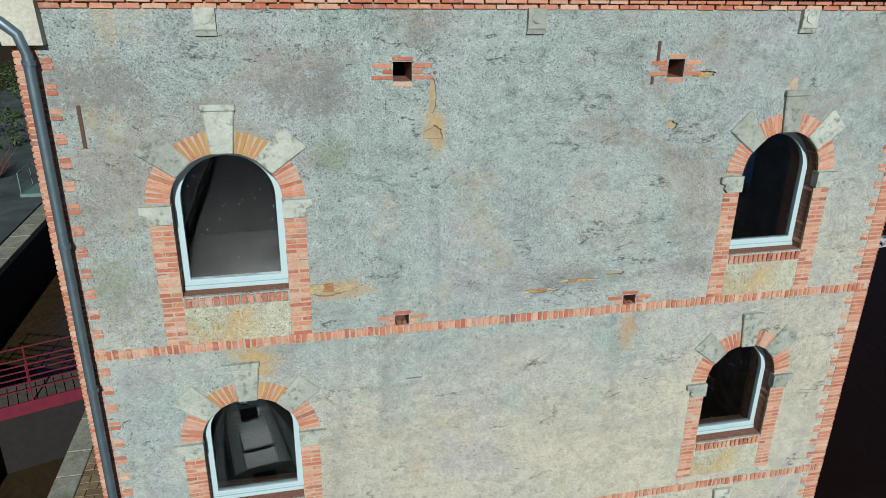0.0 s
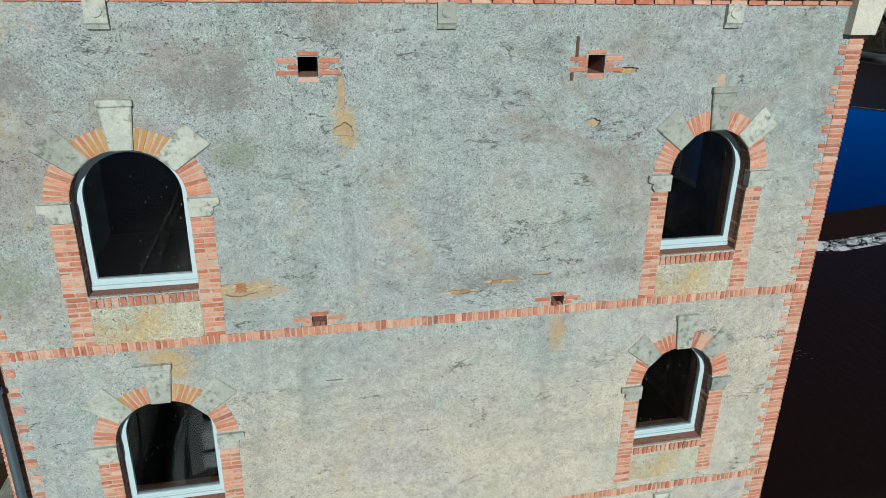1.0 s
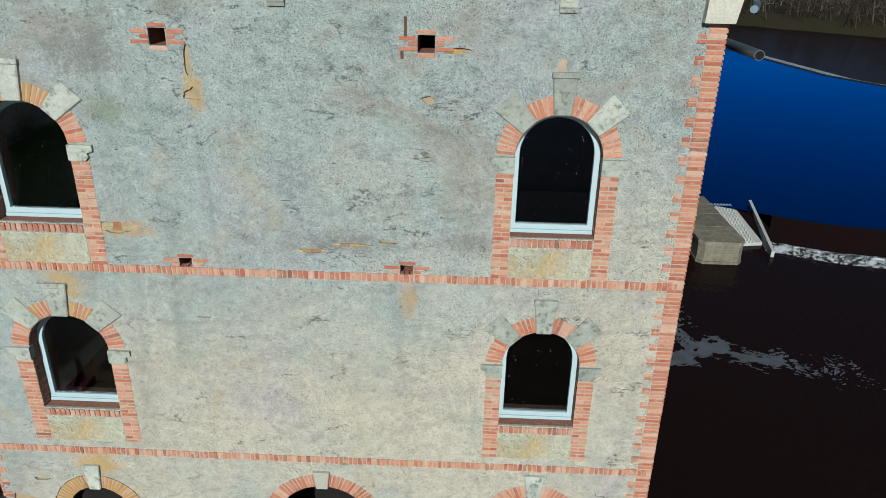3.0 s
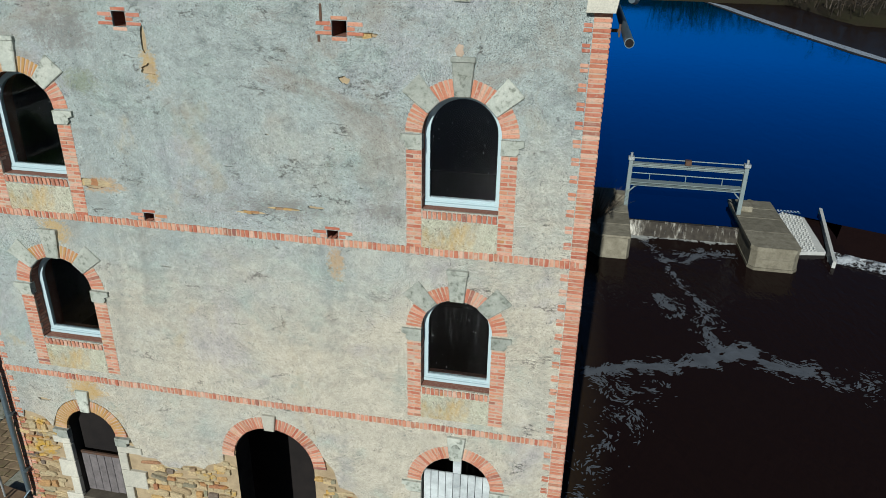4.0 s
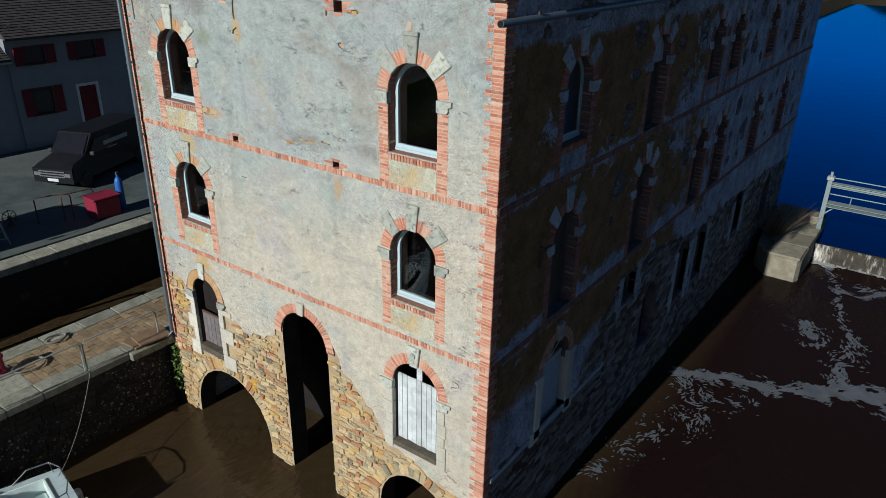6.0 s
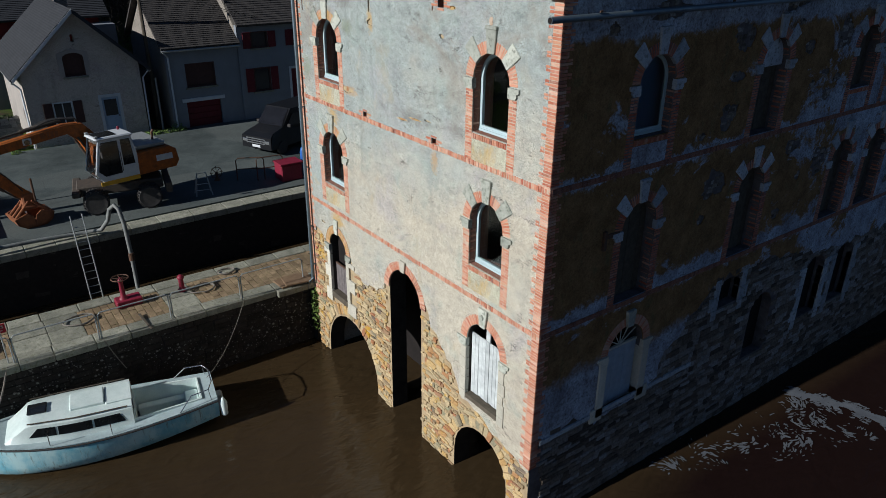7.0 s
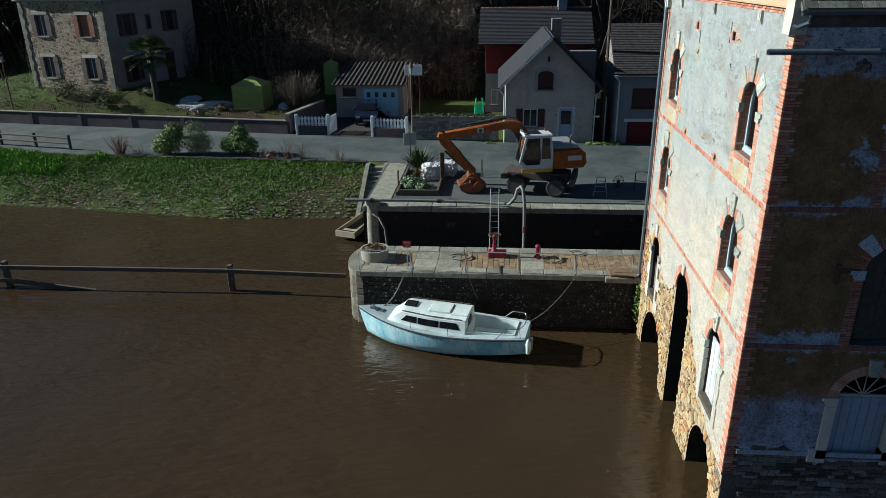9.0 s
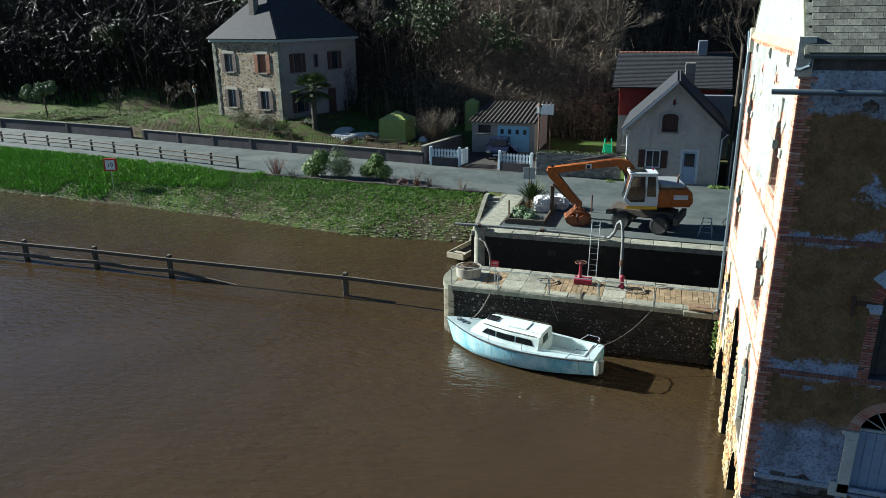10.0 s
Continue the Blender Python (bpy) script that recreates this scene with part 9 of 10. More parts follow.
# red-clad house behind
redhouse = house_at("red_clad_house", "house with red cladding and a long slate roof", -34.0, 1.1, 2.3)
bm = bmesh.new()
box(bm, (0, -6.5, -0.3), (7.6, 0, 2.9))
part("lower_wall", bm, HOUSEPALE, redhouse, "pale rendered ground floor")
bm = bmesh.new()
box(bm, (-0.02, -6.52, 2.9), (7.62, 0.02, 5.15), 0.01)
part("upper_wall", bm, REDWALL, redhouse, "red clad upper floor")
for s in (0, 1):
    ye = 0.5 if s == 0 else -7.0
    pts = [(-0.55, ye, 5.05), (8.2, ye, 5.05), (8.2, -3.25, 7.45), (-0.55, -3.25, 7.45)]
    rf = slab_roof(redhouse, "roof", pts, SLATE_ROOF, 0.12, "slate roof")
    slate_rows(rf, pts, 26, SLATE_ROOF)
bm = bmesh.new()
for i in range(26):
    tube(bm, (-0.5 + 0.335 * i, -3.25, 7.56), (-0.19 + 0.335 * i, -3.25, 7.58), 0.09, 0.10, 8)
tagged(part("ridge_tiles", bm, BRICK_JOINED, redhouse, "red ridge tiles"), kind="stuff")
house_window(redhouse, 0.7, 0.5, 0.5, 1.2, None, None, False, SHUTTER_TAN)
bm = bmesh.new()
box(bm, (5.6, -3.7, 6.9), (6.3, -2.9, 8.5), 0.03)
part("chimney", bm, HOUSEBLUE, redhouse)
bm = bmesh.new()
box(bm, (6.2, -0.3, 0.0), (8.3, 1.2, 4.7), 0.01)
part("annex", bm, HOUSEBLUE, redhouse)

# blue-grey garage house and its neighbour
garage = house_at("garage_house", "blue-grey house with a dark red garage door", -23.0, 9.55, 2.0)
bm = bmesh.new()
prism(bm, [(0, -0.3), (4.0, -0.3), (4.0, 4.65), (0, 4.65)], [quad(1.75, 3.12, 1.62, 1.28), quad(1.75, 0.72, 1.95, 1.92)], lambda u, v, d: Vector((u, -d, v)), 0.3)
part("front_wall", bm, HOUSEBLUE, garage)
bm = bmesh.new()
box(bm, (0, -7, -0.3), (0.3, -0.3, 4.65))
part("side_wall", bm, HOUSEGREY, garage)
house_window(garage, 1.75, 2.48, 1.62, 1.28, SHUTTER_BROWN, None, False, SHUTTER_BROWN)
bm = bmesh.new()
box(bm, (0.79, -0.20, -0.32), (2.71, -0.16, 1.68))
gdoor = part("garage_door", bm, WINERED, garage, "dark red garage door")
for i in range(6):
    bm = bmesh.new()
    box(bm, (0.80, -0.16, -0.31 + 0.33 * i), (2.70, -0.12, 0.0 + 0.33 * i), 0.01)
    part("panel", bm, WINERED, gdoor)
bm = bmesh.new()
box(bm, (0.55, -0.02, 1.68), (2.95, 0.06, 1.88), 0.01)
part("lintel", bm, CABWHITE, garage, "white lintel")
pts = [(-0.3, 0.35, 4.6), (4.05, 0.35, 4.6), (4.05, -3.4, 7.3), (-0.3, -3.4, 7.3)]
rf = slab_roof(garage, "roof", pts, OLD_SLATE, 0.12, "old slate roof blotched with lichen")
slate_rows(rf, pts, 30, OLD_SLATE)
slab_roof(garage, "roof", [(-0.3, -7.2, 4.6), (4.05, -7.2, 4.6), (4.05, -3.4, 7.3), (-0.3, -3.4, 7.3)], OLD_SLATE, 0.12)
bm = bmesh.new()
prism(bm, [(-7, 4.6), (-0.0, 4.6), (-3.4, 7.2)], [], lambda u, v, d: Vector((0.02 + d, u, v)), 0.25)
part("gable_wall", bm, HOUSEGREY, garage)
bm = bmesh.new()
tube(bm, (-0.3, 0.40, 4.56), (4.05, 0.40, 4.56), 0.06, n=8)
part("gutter", bm, GALV, garage)
bm = bmesh.new()
pipe(bm, [(-0.2, 0.35, 4.5), (0.08, 0.08, 4.2), (0.1, 0.08, 0.0)], 0.05, 8)
part("downpipe", bm, CABWHITE, garage)
neighbour = house_at("shuttered_house", "grey house with dark red shutters", -22.9, 13.56, 2.0)
bm = bmesh.new()
prism(bm, [(0, -0.3), (12, -0.3), (12, 5.6), (0, 5.6)], [quad(1.3, 2.5, 1.0, 1.35), quad(3.6, 1.9, 0.95, 2.1), quad(1.3, 4.75, 1.0, 0.9), quad(3.9, 4.75, 1.0, 0.9), quad(7.0, 2.5, 1.0, 1.35)], lambda u, v, d: Vector((u, -d, v)), 0.3)
part("front_wall", bm, HOUSEBLUE, neighbour)
house_window(neighbour, 1.3, 1.83, 1.0, 1.35, SHUTTER_BROWN, WINERED, False, DARKGLASS)
house_window(neighbour, 7.0, 1.83, 1.0, 1.35, SHUTTER_BROWN, WINERED, False, DARKGLASS)
house_window(neighbour, 1.3, 4.3, 1.0, 0.9, SHUTTER_BROWN, WINERED, False, DARKGLASS)
house_window(neighbour, 3.9, 4.3, 1.0, 0.9, SHUTTER_BROWN, WINERED, False, DARKGLASS)
house_door(neighbour, 3.6, 0.86, 0.95, 2.1, WINERED)
bm = bmesh.new()
for i in range(5):
    box(bm, (2.6, 0.0, -0.3), (4.6, 1.5 - 0.28 * i, 0.0 + 0.17 * i), 0.01)
part("steps", bm, GRANITE, neighbour, "stone door steps")
pts = [(-0.1, 0.4, 5.55), (12.3, 0.4, 5.55), (12.3, -4, 8.8), (-0.1, -4, 8.8)]
rf = slab_roof(neighbour, "roof", pts, OLD_SLATE, 0.12, "old slate roof")
slate_rows(rf, pts, 30, OLD_SLATE)
slab_roof(neighbour, "roof", [(-0.1, -8.4, 5.55), (12.3, -8.4, 5.55), (12.3, -4, 8.8), (-0.1, -4, 8.8)], OLD_SLATE, 0.12)
bm = bmesh.new()
prism(bm, [(-8, -0.3), (-0.3, -0.3), (-0.3, 5.5), (-4, 8.7), (-8, 5.5)], [], lambda u, v, d: Vector((d, u, v)), 0.3)
part("gable_wall", bm, HOUSEGREY, neighbour)
bm = bmesh.new()
box(bm, (0.05, -4.6, 8.0), (0.75, -3.4, 10.0), 0.03)
part("chimney", bm, BRICK_JOINED, neighbour, "brick chimney")

# garage shed beyond the drive
shed = house_at("garage_shed", "low cream garage shed with a corrugated roof", -31.2, -10.25, 2.42)
bm = bmesh.new()
prism(bm, [(0, -0.5), (5.15, -0.5), (5.15, 2.35), (0, 2.35)], [quad(1.05, 1.75, 1.15, 0.75)], lambda u, v, d: Vector((u, -d, v)), 0.2)
part("front_wall", bm, HOUSEPALE, shed)
for u in (0.0, 4.95):
    bm = bmesh.new()
    prism(bm, [(-6, -0.2), (-0.2, -0.2), (-0.2, 2.35), (-6, 3.2)], [], lambda a, v, d: Vector((u + d, a, v)), 0.2)
    part("side_wall", bm, HOUSEPALE, shed)
house_window(shed, 1.05, 1.38, 1.15, 0.75, HOUSEPALE, None, False, DARKGLASS)
bm = bmesh.new()
for i in range(7):
    box(bm, (0.53 + 0.17 * i, 0.0, 1.38), (0.55 + 0.17 * i, 0.02, 2.13))
part("window_grille", bm, IRON, shed)
SHEDBLUE = simple("light_blue_garage_door", (0.30, 0.56, 0.74), (0.25, 0.49, 0.67), 4, 0.5, 0.1)
bm = bmesh.new()
box(bm, (2.15, 0.0, 0.0), (4.75, 0.05, 2.05), 0.01)
sdoor = part("garage_door", bm, SHEDBLUE, shed, "light blue garage door")
for i in range(4):
    bm = bmesh.new()
    box(bm, (2.40 + 0.62 * i, 0.05, 1.40), (2.66 + 0.62 * i, 0.06, 1.78))
    part("door_light", bm, DARKGLASS, sdoor)
bm = bmesh.new()
n, cols = 64, []
for i in range(n + 1):
    u = -0.25 + 5.65 * i / n
    h = 0.04 * math.sin(i * math.pi / 2)
    cols.append([bm.verts.new((u, 0.35, 2.36 + h)), bm.verts.new((u, -6.2, 3.30 + h)), bm.verts.new((u, 0.35, 2.31 + h)), bm.verts.new((u, -6.2, 3.25 + h))])
for a, b in zip(cols, cols[1:]):
    bm.faces.new((a[0], b[0], b[1], a[1]))
    bm.faces.new((a[2], a[3], b[3], b[2]))
    bm.faces.new((a[0], a[2], b[2], b[0]))
part("roof", bm, simple("mossy_fibre_cement", (0.05, 0.044, 0.036), (0.028, 0.025, 0.022), 3, 0.95, 0.4), shed, "brown corrugated roof")

# the stone house
stonehouse = house_at("stone_house", "two-storey house with a rubble front and a hipped slate roof", -31.7, -27.9, 4.15, -13.0)
L1, L2, HH = 8.05, 11.0, 6.75
STONEFRONT = make_rubble_front("mixed_rubble_front", ((0.10, 0.085, 0.07), (0.22, 0.18, 0.13), (0.36, 0.29, 0.19), (0.27, 0.24, 0.20), (0.44, 0.40, 0.33)), (0.36, 0.32, 0.25), 3.6)
openings = [(-6.1, 0.9, 0.95, 1.6), (-1.95, 0.9, 0.95, 1.6), (-6.1, 4.1, 0.95, 1.6), (-1.95, 4.1, 0.95, 1.6)]
bm = bmesh.new()
prism(bm, [(-L1, -0.8), (0, -0.8), (0, HH), (-L1, HH)], [quad(u, z + h / 2, w, h) for u, z, w, h in openings], lambda u, v, d: Vector((u, -d, v)), 0.35)
part("front_wall", bm, STONEFRONT, stonehouse, "rubble stone front")
bm = bmesh.new()
prism(bm, [(-L2, -0.8), (-0.35, -0.8), (-0.35, HH), (-L2, HH)], [], lambda u, v, d: Vector((-d, u, v)), 0.3)
part("north_wall", bm, simple("dull_pink_render", (0.30, 0.265, 0.245), (0.22, 0.195, 0.18), 1.0, 0.95, 0.3, fine=16), stonehouse, "smooth rendered end wall")
bm = bmesh.new()
box(bm, (-L1, -L2, -0.8), (-L1 + 0.3, -0.35, HH))
part("south_wall", bm, HOUSEPALE, stonehouse)
for u, z, w, h in openings:
    house_window(stonehouse, u, z, w, h, SHUTTER_GREY, SHUTTER_GREY if (u, z) != (-1.95, 4.1) else SHUTTER_TAN, False, None if (u, z) != (-1.95, 4.1) else SHUTTER_TAN)
    bm = bmesh.new()
    box(bm, (u - 0.75, 0.005, z + h + 0.02), (u + 0.75, 0.05, z + h + 0.26), 0.01)
    part("lintel", bm, WHITESTONE, stonehouse, "pale lintel")
for u0, u1 in ((-L1 - 0.04, -L1 + 0.42), (-0.42, 0.04)):
    for i in range(18):
        bm = bmesh.new()
        box(bm, (u0 if u0 < -1 else u0 + 0.1 * (i % 2), -0.3, -0.6 + 0.4 * i), (u1 if u0 > -1 else u1 - 0.1 * (i % 2), 0.05, -0.22 + 0.4 * i), 0.012)
        part("quoin", bm, GRANITE, stonehouse)
bm = bmesh.new()
prism(bm, [(-L1 - 0.25, -L2 - 0.2), (0.25, -L2 - 0.2), (0.25, 0.25), (-L1 - 0.25, 0.25)], [], lambda u, v, d: Vector((u, v, HH + 0.25 - d)), 0.25)
part("eaves_band", bm, simple("pale_green_band", (0.40, 0.46, 0.44), (0.33, 0.39, 0.38), 3, 0.8, 0.1), stonehouse, "pale painted eaves cornice")
e = [(-L1 - 0.35, 0.35, HH + 0.22), (0.35, 0.35, HH + 0.22), (0.35, -L2 - 0.3, HH + 0.22), (-L1 - 0.35, -L2 - 0.3, HH + 0.22)]
ra, rb = (-L1 / 2, -3.2, HH + 4.4), (-L1 / 2, -L2 + 3.0, HH + 4.4)
for pts in ([e[0], e[1], ra], [e[1], e[2], rb, ra], [e[2], e[3], rb], [e[3], e[0], ra, rb]):
    slab_roof(stonehouse, "roof", pts, SLATE_ROOF, 0.10, "hipped slate roof")
bm = bmesh.new()
box(bm, (-4.3, -1.9, HH + 0.6), (-3.65, -1.25, HH + 4.0), 0.03)
box(bm, (-4.36, -1.96, HH + 4.0), (-3.59, -1.19, HH + 4.15), 0.02)
part("chimney", bm, HOUSEGREY, stonehouse)
# windows of the rendered end wall, which faces north
for u, z, w, h, sh in ((-2.4, 4.05, 1.0, 1.65, SHUTTER_BROWN), (-7.6, 4.05, 1.0, 1.65, SHUTTER_BROWN), (-4.9, 4.4, 0.5, 1.1, None), (-2.4, 0.5, 1.0, 1.7, SHUTTER_BROWN)):
    bm = bmesh.new()
    box(bm, (0.0, u - w / 2, z), (0.03, u + w / 2, z + h))
    win = part("window", bm, DARKGLASS, stonehouse)
    bm = bmesh.new()
    prism(bm, quad(u, z + h / 2, w + 0.14, h + 0.14), [quad(u, z + h / 2, w - 0.1, h - 0.1)], lambda a, b, d: Vector((0.05 - d, a, b)), 0.05)
    part("frame", bm, SHUTTER_GREY, win)
    if sh:
        for s in (-1, 1):
            bm = bmesh.new()
            box(bm, (0.0, u + s * (w / 2 + 0.08), z), (0.06, u + s * (w / 2 + 0.52), z + h), 0.008)
            part("shutter", bm, sh, win, "dark open shutter")
bm = bmesh.new()
box(bm, (0.0, -7.5, -0.2), (0.05, -6.4, 2.3), 0.01)
part("door", bm, SHUTTER_BROWN, stonehouse)

# ---------- gardens ----------
def tree_limbs(bm, p, d, length, r, depth, rnd_t, tips):
    q = p + d * length
    tube(bm, p, q, r, r * 0.68, 6 if depth > 1 else 4, False)
    if depth == 0:
        tips.append(q)
        return
    for _ in range(rnd_t.choice((2, 3, 3)) if depth > 1 else 3):
        nd = (d + Vector((rnd_t.gauss(0, 0.45), rnd_t.gauss(0, 0.45), rnd_t.gauss(0.1, 0.25)))).normalized()
        tree_limbs(bm, p.lerp(q, rnd_t.uniform(0.65, 1.0)), nd, length * rnd_t.uniform(0.6, 0.85), r * 0.58, depth - 1, rnd_t, tips)


def tree(at, height, seed, label, leaf=None, leaf_count=0, leaf_size=0.12, radius=0.12, depth=4, group="valley trees"):
    r = random.Random(seed)
    ob = thing("tree", label, "tree", at, 0, group)
    bm, tips = bmesh.new(), []
    tree_limbs(bm, Vector((0, 0, -0.3)), Vector((r.uniform(-0.08, 0.08), r.uniform(-0.08, 0.08), 1)).normalized(), height * 0.36, radius, depth, r, tips)
    part("trunk", bm, BARK, ob)
    bm = bmesh.new()
    if leaf:
        leaf_cloud(bm, [(t.x, t.y, t.z, height * 0.09, 0.9) for t in tips], leaf_count, leaf_size, seed)
        tagged(part("crown", bm, leaf, ob), kind="stuff")
    else:
        for t in tips:
            for _ in range(4):
                e = t + Vector((r.gauss(0, 0.3), r.gauss(0, 0.3), r.uniform(0.1, 0.6))) * height * 0.09
                tube(bm, t, e, 0.010, 0.004, 3, False)
        tagged(part("crown", bm, TWIG, ob), kind="stuff")
    return ob


TENT = simple("green_translucent_sheet", (0.30, 0.36, 0.10), (0.23, 0.28, 0.08), 3, 0.5, 0.3)
for k, (x, y, z, w, d, h) in enumerate(((-31.3, -16.8, 2.9, 1.15, 1.2, 1.9), (-38.0, -12.1, 3.0, 0.62, 0.62, 2.5))):
    tent = thing("garden_tent", "green plastic garden greenhouse with a peaked top", "greenhouse", (x, y, z), 10 * k, "garden greenhouses")
    bm = bmesh.new()
    v = [bm.verts.new((a * w, b * d, c)) for c, a, b in ((0, -1, -1), (0, 1, -1), (0, 1, 1), (0, -1, 1), (h, -0.97, -0.97), (h, 0.97, -0.97), (h, 0.97, 0.97), (h, -0.97, 0.97))]
    t = bm.verts.new((0, 0, h + 0.55 * w))
    for i in range(4):
        j = (i + 1) % 4
        bm.faces.new((v[i], v[j], v[4 + j], v[4 + i]))
        bm.faces.new((v[4 + i], v[4 + j], t))
    part("cover", bm, TENT, tent)
    for a, b in ((-1, -1), (1, -1), (1, 1), (-1, 1)):
        bm = bmesh.new()
        tube(bm, (a * w * 0.99, b * d * 0.99, 0), (a * w * 0.98, b * d * 0.98, h), 0.03, n=6)
        part("pole", bm, LEAF_BRIGHT, tent)
SHEET = simple("pale_plastic_sheet", (0.45, 0.49, 0.49), (0.33, 0.37, 0.38), 3, 0.5, 0.2)
for k, (x, y, l) in enumerate(((-31.0, -21.6, 1.8), (-31.8, -20.2, 1.7), (-30.8, -20.3, 1.5), (-33.0, -22.6, 1.3), (-31.2, -14.3, 1.0))):
    bm = bmesh.new()
    bmesh.ops.create_icosphere(bm, subdivisions=3, radius=0.5, matrix=Matrix.Diagonal((1.1, 2 * l, 0.85, 1)))
    for v in bm.verts:
        v.co.z = max(0, v.co.z) + 0.08 * noise.noise(v.co * 3)
    cover = tagged(part("crop_cover", bm, SHEET), "pale plastic sheet over a vegetable bed", "crop cover", "crop covers")
    cover.matrix_basis = pose(x, y, ground_z(x, y), 0, 0, 25 * k)
for k, (x, y, r, m) in enumerate(((-31.4, -32.2, 1.25, LEAF_DARK), (-30.7, -29.4, 1.2, LEAF_DARK), (-30.0, -28.0, 0.6, LEAF_DARK), (-29.4, -26.2, 0.5, LEAF_DARK), (-28.2, -20.0, 0.5, LEAF_DRY), (-30.0, -18.9, 0.5, LEAF_DRY), (-31.5, -25.0, 0.6, LEAF_DARK))):
    shrub((x, y, ground_z(x, y)), [(0, 0, r * 0.55, r, 0.7), (0.2, 0.5 * r, r * 0.5, r * 0.8, 0.7)], int(900 * r), 0.07, m, "dark clipped garden bush" if m == LEAF_DARK else "dry brown garden bush", 90 + k, "garden bushes")
bare_shrub((-30.3, -13.2, ground_z(-30.3, -13.2)), 3.0, 1.9, 330, "dense bare shrub between garden and shed", 108, None, "bare garden shrubs")
for k, (x, y, h) in enumerate(((-27.6, -25.0, 1.6),)):
    tree((x, y, ground_z(x, y)), h, 101 + k, "small bare garden tree", None, 0, 0.1, 0.09, 5, "bare garden trees")
PALMLEAF = leaves_material("palm_leaves", (0.035, 0.06, 0.018), (0.09, 0.13, 0.04))
r = random.Random(17)
beds = {LEAF_DARK: [], LEAF_DRY: [], GRASS: []}
for _ in range(230):
    y = r.uniform(-42, -13)
    x = along(GARDEN, y) - r.uniform(0.9, 9)
    if y > -29 or x > -31.2:
        beds[r.choice((LEAF_DARK, LEAF_DARK, LEAF_DRY, GRASS))].append((x, y, ground_z(x, y) + 0.1, r.uniform(0.2, 0.55), r.uniform(0.5, 0.9)))
for m, label in ((LEAF_DARK, "dark low plants of the garden beds"), (LEAF_DRY, "dry brown winter plants of the beds"), (GRASS, "fresh green herbs of the beds")):
    bm = bmesh.new()
    leaf_cloud(bm, beds[m], 26 * len(beds[m]), 0.075, 18)
    tagged(part("bed_plants", bm, m), label, "plants", "", "stuff")
palm = thing("palm_tree", "windmill palm with a shaggy trunk in the garden", "palm", (-31.0, -24.4, ground_z(-31.0, -24.4)))
bm = bmesh.new()
lathe(bm, [(0.22, -0.2), (0.20, 0.6), (0.24, 1.8), (0.22, 2.9), (0.12, 3.4)], 12)
part("trunk", bm, BARK, palm)
for k in range(48):
    r = random.Random(300 + k)
    a, e = r.uniform(0, 6.283), r.uniform(-0.5, 1.2)
    d = Vector((math.cos(a) * math.cos(e), math.sin(a) * math.cos(e), math.sin(e)))
    bm = bmesh.new()
    base, hub = Vector((0, 0, 3.3)), Vector((0, 0, 3.3)) + d * 1.0
    tube(bm, base, hub, 0.015, n=4)
    side = d.cross(Vector((0, 0, 1))).normalized()
    upv = side.cross(d)
    for j in range(13):
        t = radians(-75 + 150 * j / 12)
        tip = hub + (d * math.cos(t) + side * math.sin(t)) * 1.05 - Vector((0, 0, 0.25))
        wv = upv * 0.02 + (side * math.cos(t) - d * math.sin(t)) * 0.045
        m = hub.lerp(tip, 0.5) + Vector((0, 0, 0.05))
        v = [bm.verts.new(hub), bm.verts.new(m + wv), bm.verts.new(tip), bm.verts.new(m - wv)]
        bm.faces.new(v)
    part("frond", bm, LEAF_DARK if e < 0.5 else PALMLEAF, palm)
slide = thing("garden_slide", "small bright green plastic slide", "slide", (-30.8, 0.7, 2.3))
SLIDEGREEN = simple("bright_green_plastic", (0.02, 0.42, 0.20), (0.02, 0.34, 0.17), 4, 0.35, 0.02)
for s in (-1, 1):
    bm = bmesh.new()
    tube(bm, (0, s * 0.22, 1.55), (0.35, s * 0.38, 0), 0.05, n=6)
    part("leg", bm, SLIDEGREEN, slide)
bm = bmesh.new()
box(bm, (-0.05, -0.25, 0.2), (0.05, 0.25, 1.1), 0.02, pose(0.1, 0, 0, 0, -14, 0))
part("chute", bm, SLIDEGREEN, slide)
bm = bmesh.new()
leaf_cloud(bm, [(-28.6, -0.8, 2.35, 0.9, 0.25), (-29.2, 0.4, 2.35, 0.9, 0.2)], 900, 0.08, 77, 1.0)
tagged(part("lawn_patch", bm, GRASS), "small patch of bright lawn behind the wall", "grass", "", "stuff")

